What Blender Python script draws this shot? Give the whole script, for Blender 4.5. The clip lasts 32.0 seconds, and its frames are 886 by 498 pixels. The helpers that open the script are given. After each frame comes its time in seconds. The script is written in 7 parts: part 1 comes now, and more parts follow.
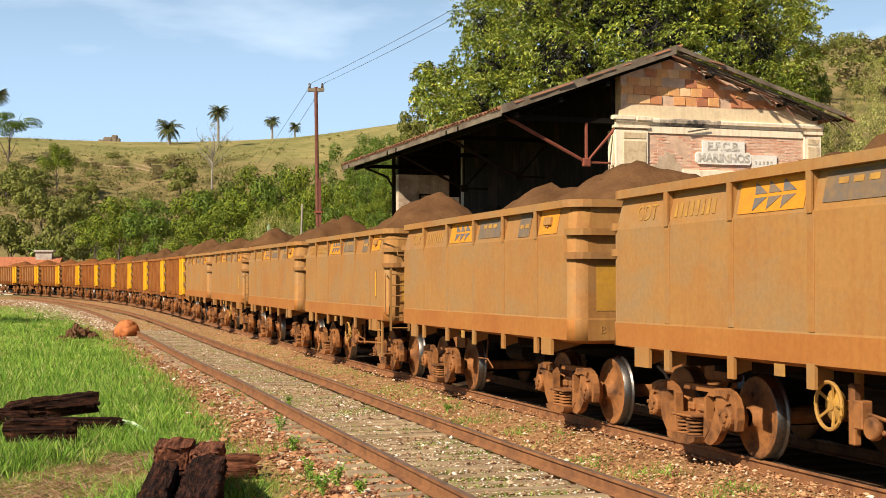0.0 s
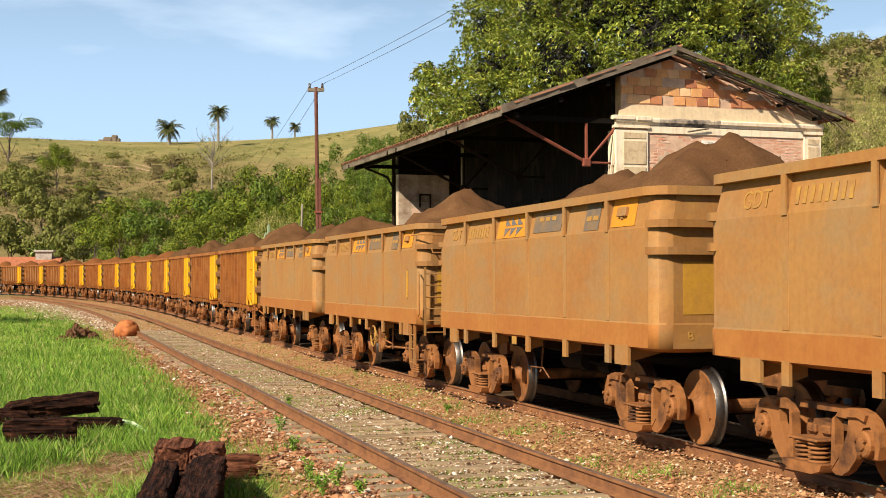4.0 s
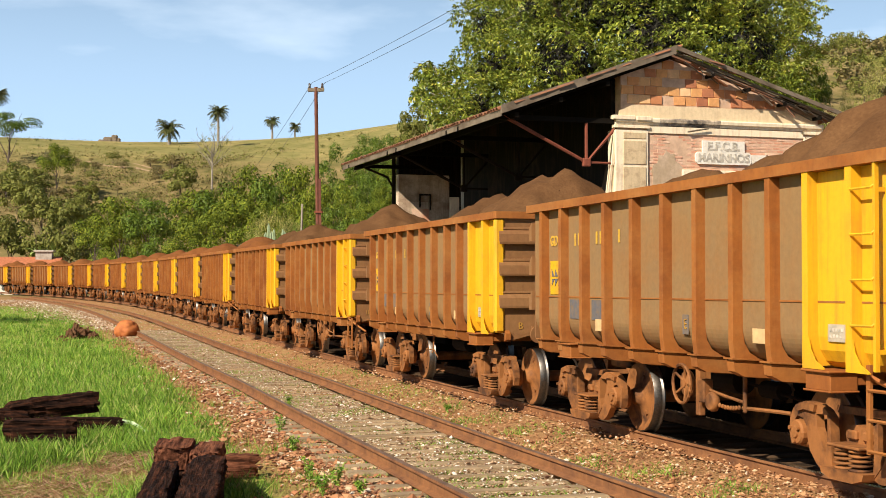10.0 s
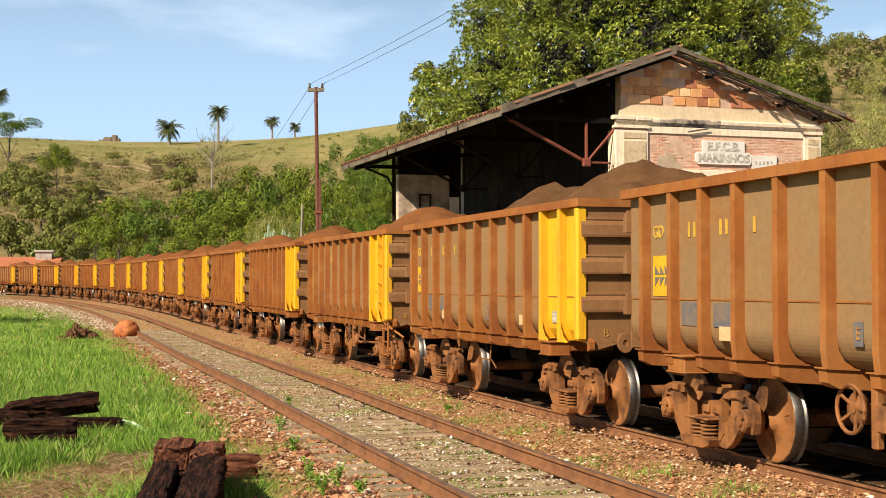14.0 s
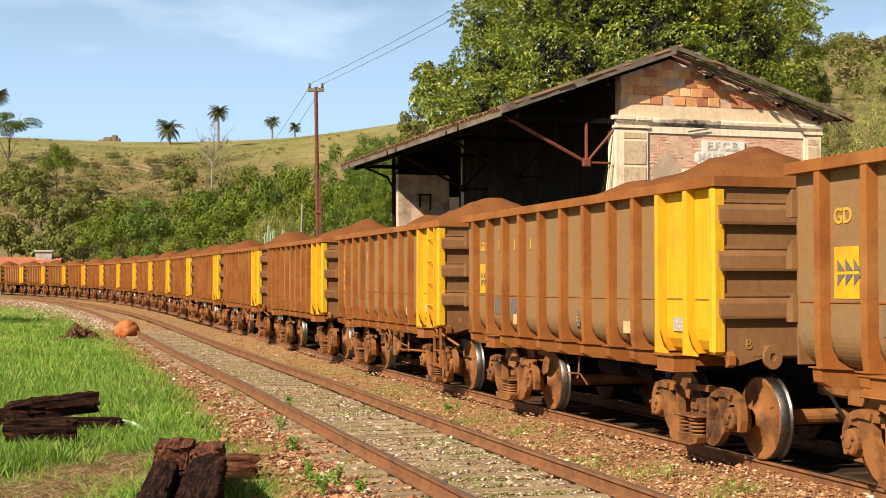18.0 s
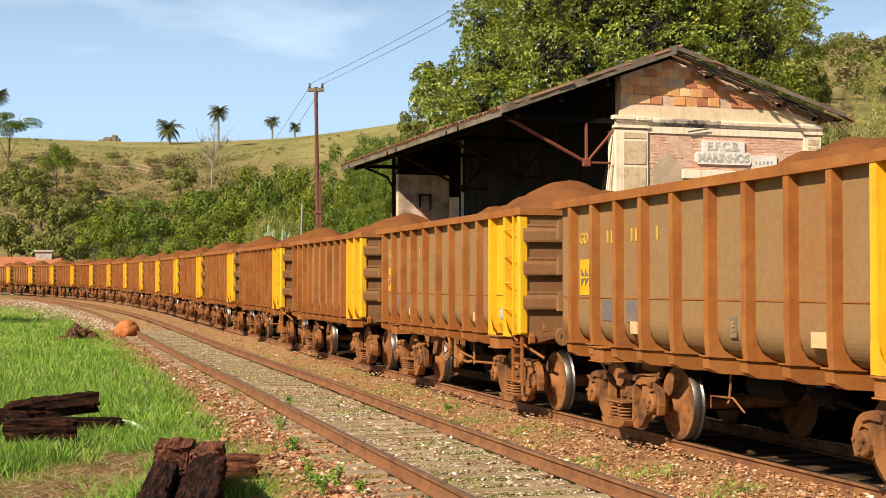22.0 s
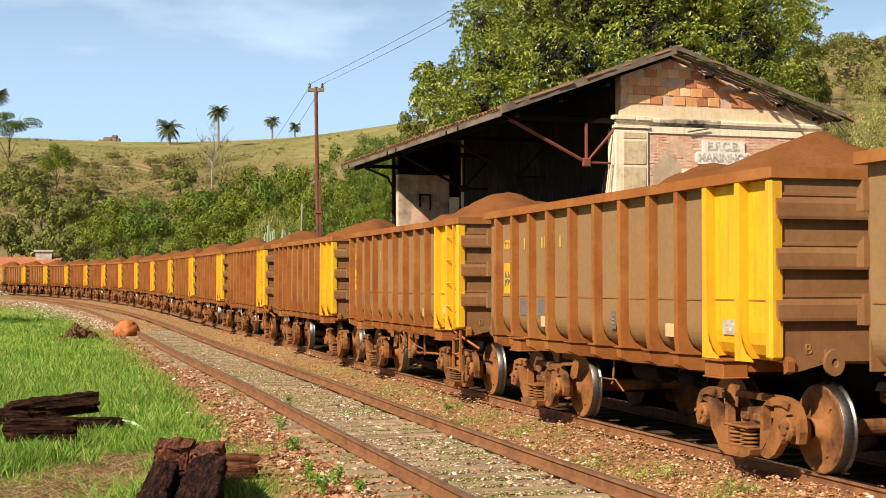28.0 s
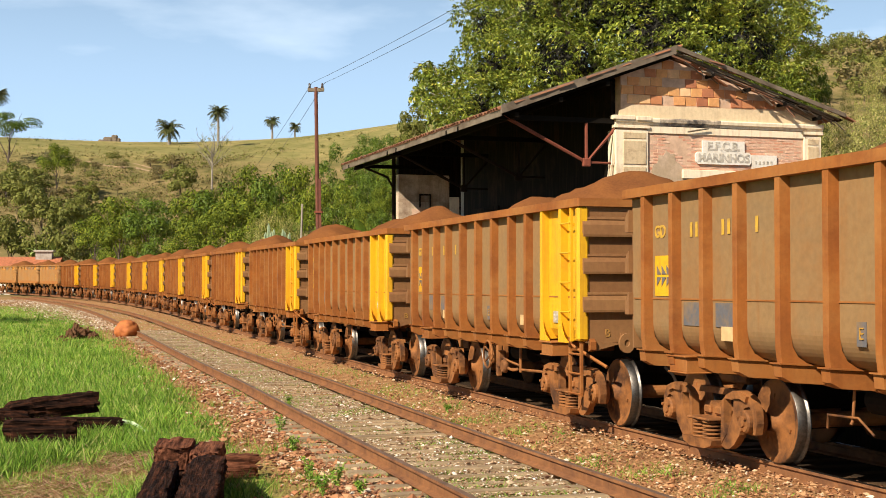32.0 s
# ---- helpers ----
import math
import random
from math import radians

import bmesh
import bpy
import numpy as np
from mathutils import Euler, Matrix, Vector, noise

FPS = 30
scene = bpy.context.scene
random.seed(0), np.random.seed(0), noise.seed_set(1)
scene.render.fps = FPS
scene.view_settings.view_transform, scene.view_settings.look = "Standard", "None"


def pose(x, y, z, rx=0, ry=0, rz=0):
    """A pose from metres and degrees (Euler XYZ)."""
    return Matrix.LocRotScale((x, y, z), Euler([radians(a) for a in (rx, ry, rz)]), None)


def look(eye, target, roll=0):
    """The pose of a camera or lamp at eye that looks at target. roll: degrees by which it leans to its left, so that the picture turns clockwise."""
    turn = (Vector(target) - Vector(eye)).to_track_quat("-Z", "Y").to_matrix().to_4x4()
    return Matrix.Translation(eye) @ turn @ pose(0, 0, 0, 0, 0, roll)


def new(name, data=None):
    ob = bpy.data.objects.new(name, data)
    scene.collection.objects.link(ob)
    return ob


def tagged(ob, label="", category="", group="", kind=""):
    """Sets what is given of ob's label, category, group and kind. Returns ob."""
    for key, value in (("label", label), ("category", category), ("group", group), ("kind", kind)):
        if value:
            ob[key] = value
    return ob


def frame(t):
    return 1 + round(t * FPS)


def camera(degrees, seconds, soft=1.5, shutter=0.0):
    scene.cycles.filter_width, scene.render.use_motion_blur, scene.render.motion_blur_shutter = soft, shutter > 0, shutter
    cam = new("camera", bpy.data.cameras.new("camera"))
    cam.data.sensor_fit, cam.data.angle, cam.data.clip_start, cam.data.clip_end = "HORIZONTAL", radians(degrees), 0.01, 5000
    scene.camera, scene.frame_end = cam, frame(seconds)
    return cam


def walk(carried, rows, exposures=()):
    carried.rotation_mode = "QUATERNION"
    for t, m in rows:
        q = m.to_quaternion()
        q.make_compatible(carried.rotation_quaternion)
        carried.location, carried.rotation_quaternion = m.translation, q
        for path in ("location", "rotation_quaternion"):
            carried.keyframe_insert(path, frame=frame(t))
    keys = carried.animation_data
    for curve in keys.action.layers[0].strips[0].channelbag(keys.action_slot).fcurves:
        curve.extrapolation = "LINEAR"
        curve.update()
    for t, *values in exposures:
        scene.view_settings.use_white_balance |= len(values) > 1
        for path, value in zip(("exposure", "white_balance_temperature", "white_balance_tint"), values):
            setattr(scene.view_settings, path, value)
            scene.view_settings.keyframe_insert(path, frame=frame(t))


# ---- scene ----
# The camera stands on a tripod beside a siding; z = 0 is the head of the main line's rails, x right, y away.
cam = camera(35.65, 32.0, 0.9)
walk(cam, [(0, pose(0, 0, 1.88, 91.58, 0, 0)), (32, pose(0, 0, 1.88, 91.58, 0, 0))])

# ---- light ----
SUN_AZ, SUN_EL = radians(-40), radians(37)      # azimuth of the sun from -y towards -x
sun_way = Vector((math.sin(SUN_AZ) * math.cos(SUN_EL), -math.cos(SUN_AZ) * math.cos(SUN_EL), math.sin(SUN_EL)))
world = bpy.data.worlds.new("sky")
scene.world = world
world.use_nodes = True
wn, wl = world.node_tree.nodes, world.node_tree.links
wn.clear()
sky = wn.new("ShaderNodeTexSky")
sky.sky_type, sky.sun_disc = "NISHITA", False
sky.sun_elevation, sky.sun_rotation = SUN_EL, math.atan2(sun_way.x, sun_way.y)
sky.air_density, sky.dust_density, sky.ozone_density = 1.0, 0.6, 1.5
tc = wn.new("ShaderNodeTexCoord")
stretch = wn.new("ShaderNodeMapping")
stretch.inputs["Scale"].default_value = (3.0, 3.0, 11.0)
stretch.inputs["Rotation"].default_value = (0.0, 0.35, 0.2)
cloud = wn.new("ShaderNodeTexNoise")
cloud.inputs["Scale"].default_value, cloud.inputs["Detail"].default_value = 1.6, 7.0
cramp = wn.new("ShaderNodeValToRGB")
cramp.color_ramp.elements[0].position, cramp.color_ramp.elements[1].position = 0.55, 1.0
cmix = wn.new("ShaderNodeMixRGB")
cmix.inputs["Color2"].default_value = (13.8, 15.6, 17.4, 1)
bg = wn.new("ShaderNodeBackground")
bg.inputs["Strength"].default_value = 0.05
wout = wn.new("ShaderNodeOutputWorld")
wl.new(tc.outputs["Generated"], stretch.inputs["Vector"])
wl.new(stretch.outputs["Vector"], cloud.inputs["Vector"])
wl.new(cloud.outputs["Fac"], cramp.inputs["Fac"])
wl.new(cramp.outputs["Color"], cmix.inputs["Fac"])
up = wn.new("ShaderNodeSeparateXYZ")
wl.new(tc.outputs["Generated"], up.inputs[0])
low = wn.new("ShaderNodeMapRange")              # pale haze towards the horizon, all round
low.interpolation_type = "SMOOTHSTEP"
low.inputs["From Min"].default_value, low.inputs["From Max"].default_value = 0.06, 0.36
low.inputs["To Min"].default_value, low.inputs["To Max"].default_value = 1.0, 0.0
wl.new(up.outputs["Z"], low.inputs["Value"])
haze = wn.new("ShaderNodeMixRGB")
haze.inputs["Color2"].default_value = (7.2, 10.3, 14.1, 1)
wl.new(low.outputs[0], haze.inputs["Fac"])
wl.new(sky.outputs["Color"], haze.inputs["Color1"])
wl.new(haze.outputs["Color"], cmix.inputs["Color1"])
wl.new(cmix.outputs["Color"], bg.inputs["Color"])
wl.new(bg.outputs["Background"], wout.inputs["Surface"])
lamp = bpy.data.lights.new("sun", "SUN")
lamp.energy, lamp.angle, lamp.color = 4.9, radians(0.53), (1.0, 0.89, 0.74)
sun = new("sun", lamp)
sun.matrix_world = look(sun_way * 50, (0, 0, 0))
scene.view_settings.exposure = 0.68

# ---- materials ----


def nodes_of(name):
    m = bpy.data.materials.new(name)
    m.use_nodes = True
    n, l = m.node_tree.nodes, m.node_tree.links
    return m, n, l, n["Principled BSDF"]


def noise_node(n, l, vec, scale, detail=5.0, rough=0.6):
    t = n.new("ShaderNodeTexNoise")
    t.inputs["Scale"].default_value, t.inputs["Detail"].default_value, t.inputs["Roughness"].default_value = scale, detail, rough
    if vec:
        l.new(vec, t.inputs["Vector"])
    return t.outputs["Fac"]


def ramp_node(n, l, fac, stops):
    r = n.new("ShaderNodeValToRGB")
    e = r.color_ramp.elements
    while len(e) < len(stops):
        e.new(0.5)
    for k, (p, c) in zip(e, stops):
        k.position, k.color = p, (*c, 1)
    l.new(fac, r.inputs["Fac"])
    return r.outputs["Color"]


def grey(v):
    return (v, v, v)


def mix_node(n, l, fac, a, b, mode="MIX"):
    m = n.new("ShaderNodeMixRGB")
    m.blend_type = mode
    for sock, v in (("Fac", fac), ("Color1", a), ("Color2", b)):
        if isinstance(v, (int, float)):
            m.inputs[sock].default_value = v
        elif isinstance(v, tuple):
            m.inputs[sock].default_value = (*v, 1)
        else:
            l.new(v, m.inputs[sock])
    return m.outputs["Color"]


def bump_node(n, l, bsdf, height, strength=0.3, dist=0.01):
    b = n.new("ShaderNodeBump")
    b.inputs["Strength"].default_value, b.inputs["Distance"].default_value = strength, dist
    l.new(height, b.inputs["Height"])
    l.new(b.outputs["Normal"], bsdf.inputs["Normal"])


def coords(n, l, scale=(1, 1, 1), kind="Object", shift=True):
    t = n.new("ShaderNodeTexCoord")
    m = n.new("ShaderNodeMapping")
    m.inputs["Scale"].default_value = scale
    l.new(t.outputs[kind], m.inputs["Vector"])
    if shift:
        o = n.new("ShaderNodeObjectInfo")
        mul = n.new("ShaderNodeMath")
        mul.operation = "MULTIPLY"
        mul.inputs[1].default_value = 40.0
        l.new(o.outputs["Random"], mul.inputs[0])
        l.new(mul.outputs[0], m.inputs["Location"])
    return m.outputs["Vector"]


def weathered(name, paint, worn, rough=0.75, amount=(0.42, 0.7), big=0.9, fine=14.0, streak=True, metal=0.0, bump=0.25, spread=0.18, dust=None):
    """Paint or rust in two tones: large blotches, run-down streaks and a fine grain."""
    m, n, l, b = nodes_of(name)
    v = coords(n, l)
    f1 = noise_node(n, l, v, big, 6.0, 0.65)
    col = mix_node(n, l, ramp_node(n, l, f1, [(amount[0], grey(0)), (amount[1], grey(1))]), paint, worn)
    if streak:
        f2 = noise_node(n, l, coords(n, l, (7.0, 7.0, 0.55)), 1.6, 5.0, 0.6)
        col = mix_node(n, l, ramp_node(n, l, f2, [(0.48, grey(0)), (0.78, grey(0.65))]), col, worn)
    if dust:
        f4 = noise_node(n, l, coords(n, l, (0.5, 0.5, 0.9)), 1.5, 7.0, 0.7)
        col = mix_node(n, l, ramp_node(n, l, f4, [(0.46, grey(0)), (0.68, grey(0.8))]), col, dust)
    f3 = noise_node(n, l, v, fine, 6.0, 0.7)
    col = mix_node(n, l, 0.55, col, ramp_node(n, l, f3, [(0.3, grey(1 - 2 * spread)), (0.7, grey(1.0))]), "MULTIPLY")
    l.new(col, b.inputs["Base Color"])
    b.inputs["Roughness"].default_value, b.inputs["Metallic"].default_value = rough, metal
    b.inputs["Specular IOR Level"].default_value = 0.25
    bump_node(n, l, b, f3, bump, 0.006)
    return m


def plain(name, colour, rough=0.6, metal=0.0, vary=0.2, scale=20.0, bump=0.0):
    m, n, l, b = nodes_of(name)
    f = noise_node(n, l, coords(n, l), scale)
    l.new(ramp_node(n, l, f, [(0.3, tuple(c * (1 - vary) for c in colour)), (0.7, tuple(min(1, c * (1 + vary)) for c in colour))]), b.inputs["Base Color"])
    b.inputs["Roughness"].default_value, b.inputs["Metallic"].default_value = rough, metal
    if bump:
        bump_node(n, l, b, f, bump, 0.01)
    return m


def timber(name, dark, mid, light):
    """Rotten wood: cracks and grain along the length, blotches across."""
    m, n, l, b = nodes_of(name)
    grain = noise_node(n, l, coords(n, l, (1.6, 26.0, 26.0)), 1.0, 6.0, 0.65)
    blot = noise_node(n, l, coords(n, l), 5.0, 6.0, 0.7)
    col = ramp_node(n, l, grain, [(0.36, dark), (0.50, mid), (0.68, light)])
    col = mix_node(n, l, 0.7, col, ramp_node(n, l, blot, [(0.35, grey(0.35)), (0.65, grey(1.0))]), "MULTIPLY")
    l.new(col, b.inputs["Base Color"])
    b.inputs["Roughness"].default_value = 0.95
    bump_node(n, l, b, grain, 1.0, 0.03)
    return m


OCHRE = weathered("ochre_dusty_steel", (0.36, 0.178, 0.05), (0.325, 0.132, 0.033), big=0.55, amount=(0.44, 0.74), dust=(0.285, 0.182, 0.083))
LOWOCHRE = weathered("red_ochre_sill_steel", (0.38, 0.155, 0.034), (0.33, 0.112, 0.024), big=0.8, amount=(0.40, 0.70))
DUSTBLUE = weathered("dust_covered_blue_paint", (0.15, 0.115, 0.085), (0.26, 0.145, 0.05), big=2.5, amount=(0.45, 0.75))
FADEDYELLOW = weathered("faded_yellow_end_paint", (0.46, 0.235, 0.022), (0.34, 0.165, 0.035), big=1.2, amount=(0.42, 0.7))
ENDOCHRE = weathered("brown_ochre_end_steel", (0.32, 0.155, 0.04), (0.235, 0.095, 0.027), big=0.9, dust=(0.25, 0.145, 0.06))
TERRACOTTA = plain("terracotta_roof", (0.38, 0.125, 0.05), 0.9, 0, 0.3, 3)
UMBER = weathered("dusty_grey_brown_steel", (0.275, 0.162, 0.067), (0.285, 0.128, 0.04), big=0.6, amount=(0.46, 0.76), dust=(0.24, 0.152, 0.07))
RUST = weathered("rusty_rib_steel", (0.335, 0.114, 0.022), (0.22, 0.068, 0.016), big=1.2, dust=(0.37, 0.16, 0.044))
YELLOW = weathered("chrome_yellow_paint", (0.72, 0.385, 0.014), (0.42, 0.19, 0.025), big=0.8, amount=(0.50, 0.86), rough=0.5, spread=0.1)
CAST = weathered("rust_coated_cast_steel", (0.30, 0.118, 0.034), (0.07, 0.03, 0.014), amount=(0.45, 0.66), big=2.4, streak=False)
TREAD = plain("polished_wheel_tread", (0.13, 0.115, 0.10), 0.42, 1.0, 0.3, 30)
# Near black: paints the shade under the wagons; also hoses and far windows.
DARK = plain("dark_underframe_shade", (0.016, 0.011, 0.008), 0.8)
ORE_DARK = weathered("dark_iron_ore", (0.115, 0.055, 0.023), (0.17, 0.085, 0.036), big=1.4, fine=26, streak=False, rough=0.95, bump=0.9, spread=0.3)
ORE_RED = weathered("red_brown_iron_ore", (0.225, 0.085, 0.026), (0.16, 0.06, 0.022), big=1.4, fine=26, streak=False, rough=0.95, bump=0.9, spread=0.25)
BLUE = weathered("faded_blue_grey_paint", (0.125, 0.12, 0.125), (0.26, 0.16, 0.07), big=2.5, amount=(0.45, 0.75))
CREAM = plain("cream_plate_paint", (0.57, 0.37, 0.17), 0.7, 0, 0.2, 8)
ORANGE = weathered("orange_yellow_panel", (0.60, 0.235, 0.016), (0.38, 0.16, 0.035), big=1.4, amount=(0.5, 0.8), spread=0.1)
STENCIL = weathered("dusty_stencil_paint", (0.44, 0.235, 0.04), (0.31, 0.155, 0.05), big=4.0, amount=(0.4, 0.65))
PLATEGREY = plain("grey_data_plate", (0.40, 0.34, 0.25), 0.7, 0, 0.25, 9)
YELLOWMARK = weathered("yellow_stencil_paint", (0.58, 0.34, 0.04), (0.36, 0.20, 0.06), big=4.0, amount=(0.5, 0.75))
RAIL = weathered("rusty_rail", (0.27, 0.118, 0.045), (0.13, 0.055, 0.026), big=3.0, streak=False)
RAILDULL = plain("dull_brown_rail_head", (0.13, 0.075, 0.045), 0.75, 0.0, 0.35, 4)
RAILTOP = plain("polished_rail_head", (0.48, 0.42, 0.36), 0.27, 1.0, 0.25, 5)
WOOD = weathered("grey_old_timber", (0.21, 0.165, 0.115), (0.10, 0.07, 0.045), big=1.5, streak=False, bump=0.6)
TARRED = timber("rotten_dark_sleeper", (0.008, 0.005, 0.004), (0.03, 0.014, 0.009), (0.115, 0.042, 0.022))
REDTIMBER = timber("reddish_split_timber", (0.04, 0.016, 0.009), (0.16, 0.06, 0.032), (0.30, 0.12, 0.065))
ROT = weathered("crumbled_brown_wood", (0.085, 0.04, 0.02), (0.19, 0.10, 0.05), big=6.0, fine=25, streak=False, bump=1.0)
TIE = weathered("flush_siding_timber", (0.36, 0.265, 0.155), (0.20, 0.135, 0.075), big=2.5, fine=30, streak=False, bump=0.8)
# Darker sleepers for the main line paint the train's shade.
SHADETIE = weathered("shaded_track_timber", (0.10, 0.06, 0.034), (0.06, 0.036, 0.02), big=2.5, fine=30, streak=False, bump=0.8)
BRICKRED = weathered("worn_red_brick", (0.60, 0.27, 0.16), (0.70, 0.48, 0.34), big=1.1, amount=(0.40, 0.62), streak=False, rough=0.9, bump=0.5)
ENDBROWN = weathered("brown_dusty_end_steel", (0.26, 0.128, 0.048), (0.20, 0.085, 0.032), big=0.8)
# Dark brown that paints shade under wagons and canopy.
DUSKY = weathered("dark_shade_steel", (0.03, 0.017, 0.01), (0.02, 0.012, 0.008), big=2.0, streak=False)
PLASTER = weathered("peeling_cream_plaster", (0.84, 0.71, 0.50), (0.52, 0.33, 0.20), big=1.6, amount=(0.55, 0.78), bump=0.5, spread=0.1)
ROUGHCAST = weathered("tan_rough_cast", (0.66, 0.50, 0.30), (0.42, 0.29, 0.17), big=5.0, fine=30, amount=(0.5, 0.7), bump=1.0)
TANPLASTER = weathered("tan_plaster", (0.78, 0.60, 0.37), (0.60, 0.44, 0.27), big=1.4, amount=(0.5, 0.8), bump=0.5)


def fired_brick(name, stops):
    """Each brick its own tone, with a mottled face."""
    m, n, l, b = nodes_of(name)
    col = ramp_node(n, l, n.new("ShaderNodeObjectInfo").outputs["Random"], stops)
    f = noise_node(n, l, coords(n, l), 7.0, 6.0, 0.7)
    l.new(mix_node(n, l, 0.6, col, ramp_node(n, l, f, [(0.3, grey(0.6)), (0.7, grey(1.1))]), "MULTIPLY"), b.inputs["Base Color"])
    b.inputs["Roughness"].default_value = 0.9
    bump_node(n, l, b, f, 0.6, 0.012)
    return m


CLAYBRICK = fired_brick("hollow_clay_brick", [(0.0, (0.42, 0.15, 0.07)), (0.35, (0.66, 0.28, 0.10)), (0.75, (0.78, 0.40, 0.15)), (1.0, (0.85, 0.62, 0.38))])
MORTAR = plain("mortar", (0.60, 0.48, 0.33), 0.95, 0, 0.25, 9, 0.5)
TILE = weathered("clay_roof_tile", (0.31, 0.13, 0.065), (0.12, 0.075, 0.048), big=1.2, streak=False, amount=(0.4, 0.7), bump=0.6)
SIGNWHITE = weathered("white_sign_paint", (0.80, 0.74, 0.63), (0.62, 0.50, 0.38), big=3.0, amount=(0.5, 0.8), streak=False)
SIGNGREY = plain("faded_grey_lettering", (0.46, 0.41, 0.33), 0.8, 0, 0.5, 9)
REDSTEEL = weathered("red_oxide_steel", (0.24, 0.065, 0.035), (0.16, 0.05, 0.03), big=2.0)
BARK = weathered("tree_bark", (0.16, 0.12, 0.085), (0.08, 0.06, 0.045), big=2.0, bump=0.8)
PALEBARK = weathered("pale_bark", (0.36, 0.31, 0.24), (0.22, 0.18, 0.14), big=2.0, bump=0.5)
BOULDER = weathered("orange_earth_boulder", (0.47, 0.155, 0.042), (0.33, 0.10, 0.035), big=2.6, fine=9, streak=False, bump=0.9)
MOULDY = weathered("mouldy_plaster", (0.62, 0.50, 0.36), (0.07, 0.06, 0.055), big=3.0, amount=(0.40, 0.60), bump=0.5)
WALLPALE = weathered("limewashed_wall", (0.50, 0.44, 0.36), (0.24, 0.19, 0.15), big=0.9, amount=(0.45, 0.7))
# Near-black tones that paint the shade under roof and canopy.
SHADEWALL = weathered("shaded_brick_wall", (0.009, 0.007, 0.005), (0.06, 0.033, 0.02), big=0.6, amount=(0.52, 0.75))
SHADEWOOD = plain("shaded_timber", (0.009, 0.007, 0.005), 0.9)
GREYRENDER = weathered("grey_brown_render", (0.44, 0.32, 0.20), (0.58, 0.42, 0.29), big=2.6, amount=(0.45, 0.7), bump=0.8)
PINKMORTAR = plain("pink_lime_mortar", (0.55, 0.36, 0.235), 0.95, 0, 0.22, 5, 0.5)
POLERUST = weathered("dark_rusted_steel", (0.17, 0.06, 0.036), (0.10, 0.036, 0.024), big=2.0, streak=False)
HUTWALL = weathered("old_limewash", (0.66, 0.52, 0.37), (0.27, 0.17, 0.11), big=1.3, amount=(0.42, 0.68), bump=0.6)
SCAR = plain("bare_sandy_earth", (0.33, 0.225, 0.12), 0.95, 0, 0.35, 0.8, 0.6)
CANE = plain("pale_green_cane", (0.42, 0.55, 0.30), 0.5, 0, 0.2, 9)
BANANA = plain("banana_leaf", (0.30, 0.40, 0.10), 0.45, 0, 0.3, 5)
CACTUS = plain("grey_green_cactus", (0.22, 0.28, 0.15), 0.6, 0, 0.25, 6)
WIRE = plain("dark_wire", (0.03, 0.03, 0.03), 0.5, 0.6)
SHADETWIG = plain("shade_dark_twigs", (0.018, 0.016, 0.009), 0.95)
CERAMIC = plain("dark_insulator", (0.06, 0.045, 0.04), 0.25)

for m in (TARRED, REDTIMBER, ROT, DUSKY, SHADETIE, SHADEWALL, SHADEWOOD, DARK, ORE_DARK, ORE_RED):
    m.node_tree.nodes["Principled BSDF"].inputs["Specular IOR Level"].default_value = 0.06


def leafy(name, stops, rough=0.5, clump_shade=0.0, size=1.0):
    """Foliage: each leaf takes its own green; light comes through."""
    m, n, l, b = nodes_of(name)
    g = n.new("ShaderNodeNewGeometry")
    col = ramp_node(n, l, g.outputs["Random Per Island"], stops)
    big = noise_node(n, l, coords(n, l, kind="Object"), 0.35, 3.0)
    col = mix_node(n, l, 0.6, col, ramp_node(n, l, big, [(0.3, grey(0.55)), (0.7, grey(1.0))]), "MULTIPLY")
    if clump_shade:                   # dark and bright patches in the leaf colour, standing for shade between boughs
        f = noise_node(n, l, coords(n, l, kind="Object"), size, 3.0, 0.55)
        col = mix_node(n, l, clump_shade, col, ramp_node(n, l, f, [(0.40, (0.42, 0.50, 0.45)), (0.52, (0.85, 0.9, 0.75)), (0.66, (1.0, 1.0, 0.8))]), "MULTIPLY")
    l.new(col, b.inputs["Base Color"])
    b.inputs["Roughness"].default_value = rough
    b.inputs["Specular IOR Level"].default_value = 0.3 if rough < 0.4 else 0.12
    tr = n.new("ShaderNodeBsdfTranslucent")
    l.new(col, tr.inputs["Color"])
    mx = n.new("ShaderNodeMixShader")
    mx.inputs["Fac"].default_value = 0.05
    l.new(b.outputs["BSDF"], mx.inputs[1])
    l.new(tr.outputs["BSDF"], mx.inputs[2])
    l.new(mx.outputs["Shader"], n["Material Output"].inputs["Surface"])
    return m


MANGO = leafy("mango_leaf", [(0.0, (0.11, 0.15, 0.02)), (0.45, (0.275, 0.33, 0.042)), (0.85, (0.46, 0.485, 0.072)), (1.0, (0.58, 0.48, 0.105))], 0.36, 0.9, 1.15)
LUSH = leafy("lush_leaf", [(0.0, (0.08, 0.115, 0.012)), (0.5, (0.155, 0.195, 0.019)), (0.9, (0.25, 0.28, 0.03)), (1.0, (0.34, 0.34, 0.045))], 0.65, 0.7, 3.0)
DEEP = leafy("deep_green_leaf", [(0.0, (0.07, 0.115, 0.014)), (0.6, (0.12, 0.18, 0.022)), (1.0, (0.20, 0.255, 0.034))], 0.45, 0.6, 3.0)
OLIVE = leafy("olive_leaf", [(0.0, (0.115, 0.13, 0.024)), (0.6, (0.175, 0.185, 0.036)), (1.0, (0.26, 0.245, 0.065))])
PALE = leafy("pale_leaf", [(0.0, (0.12, 0.14, 0.03)), (0.6, (0.27, 0.265, 0.065)), (1.0, (0.48, 0.43, 0.15))])
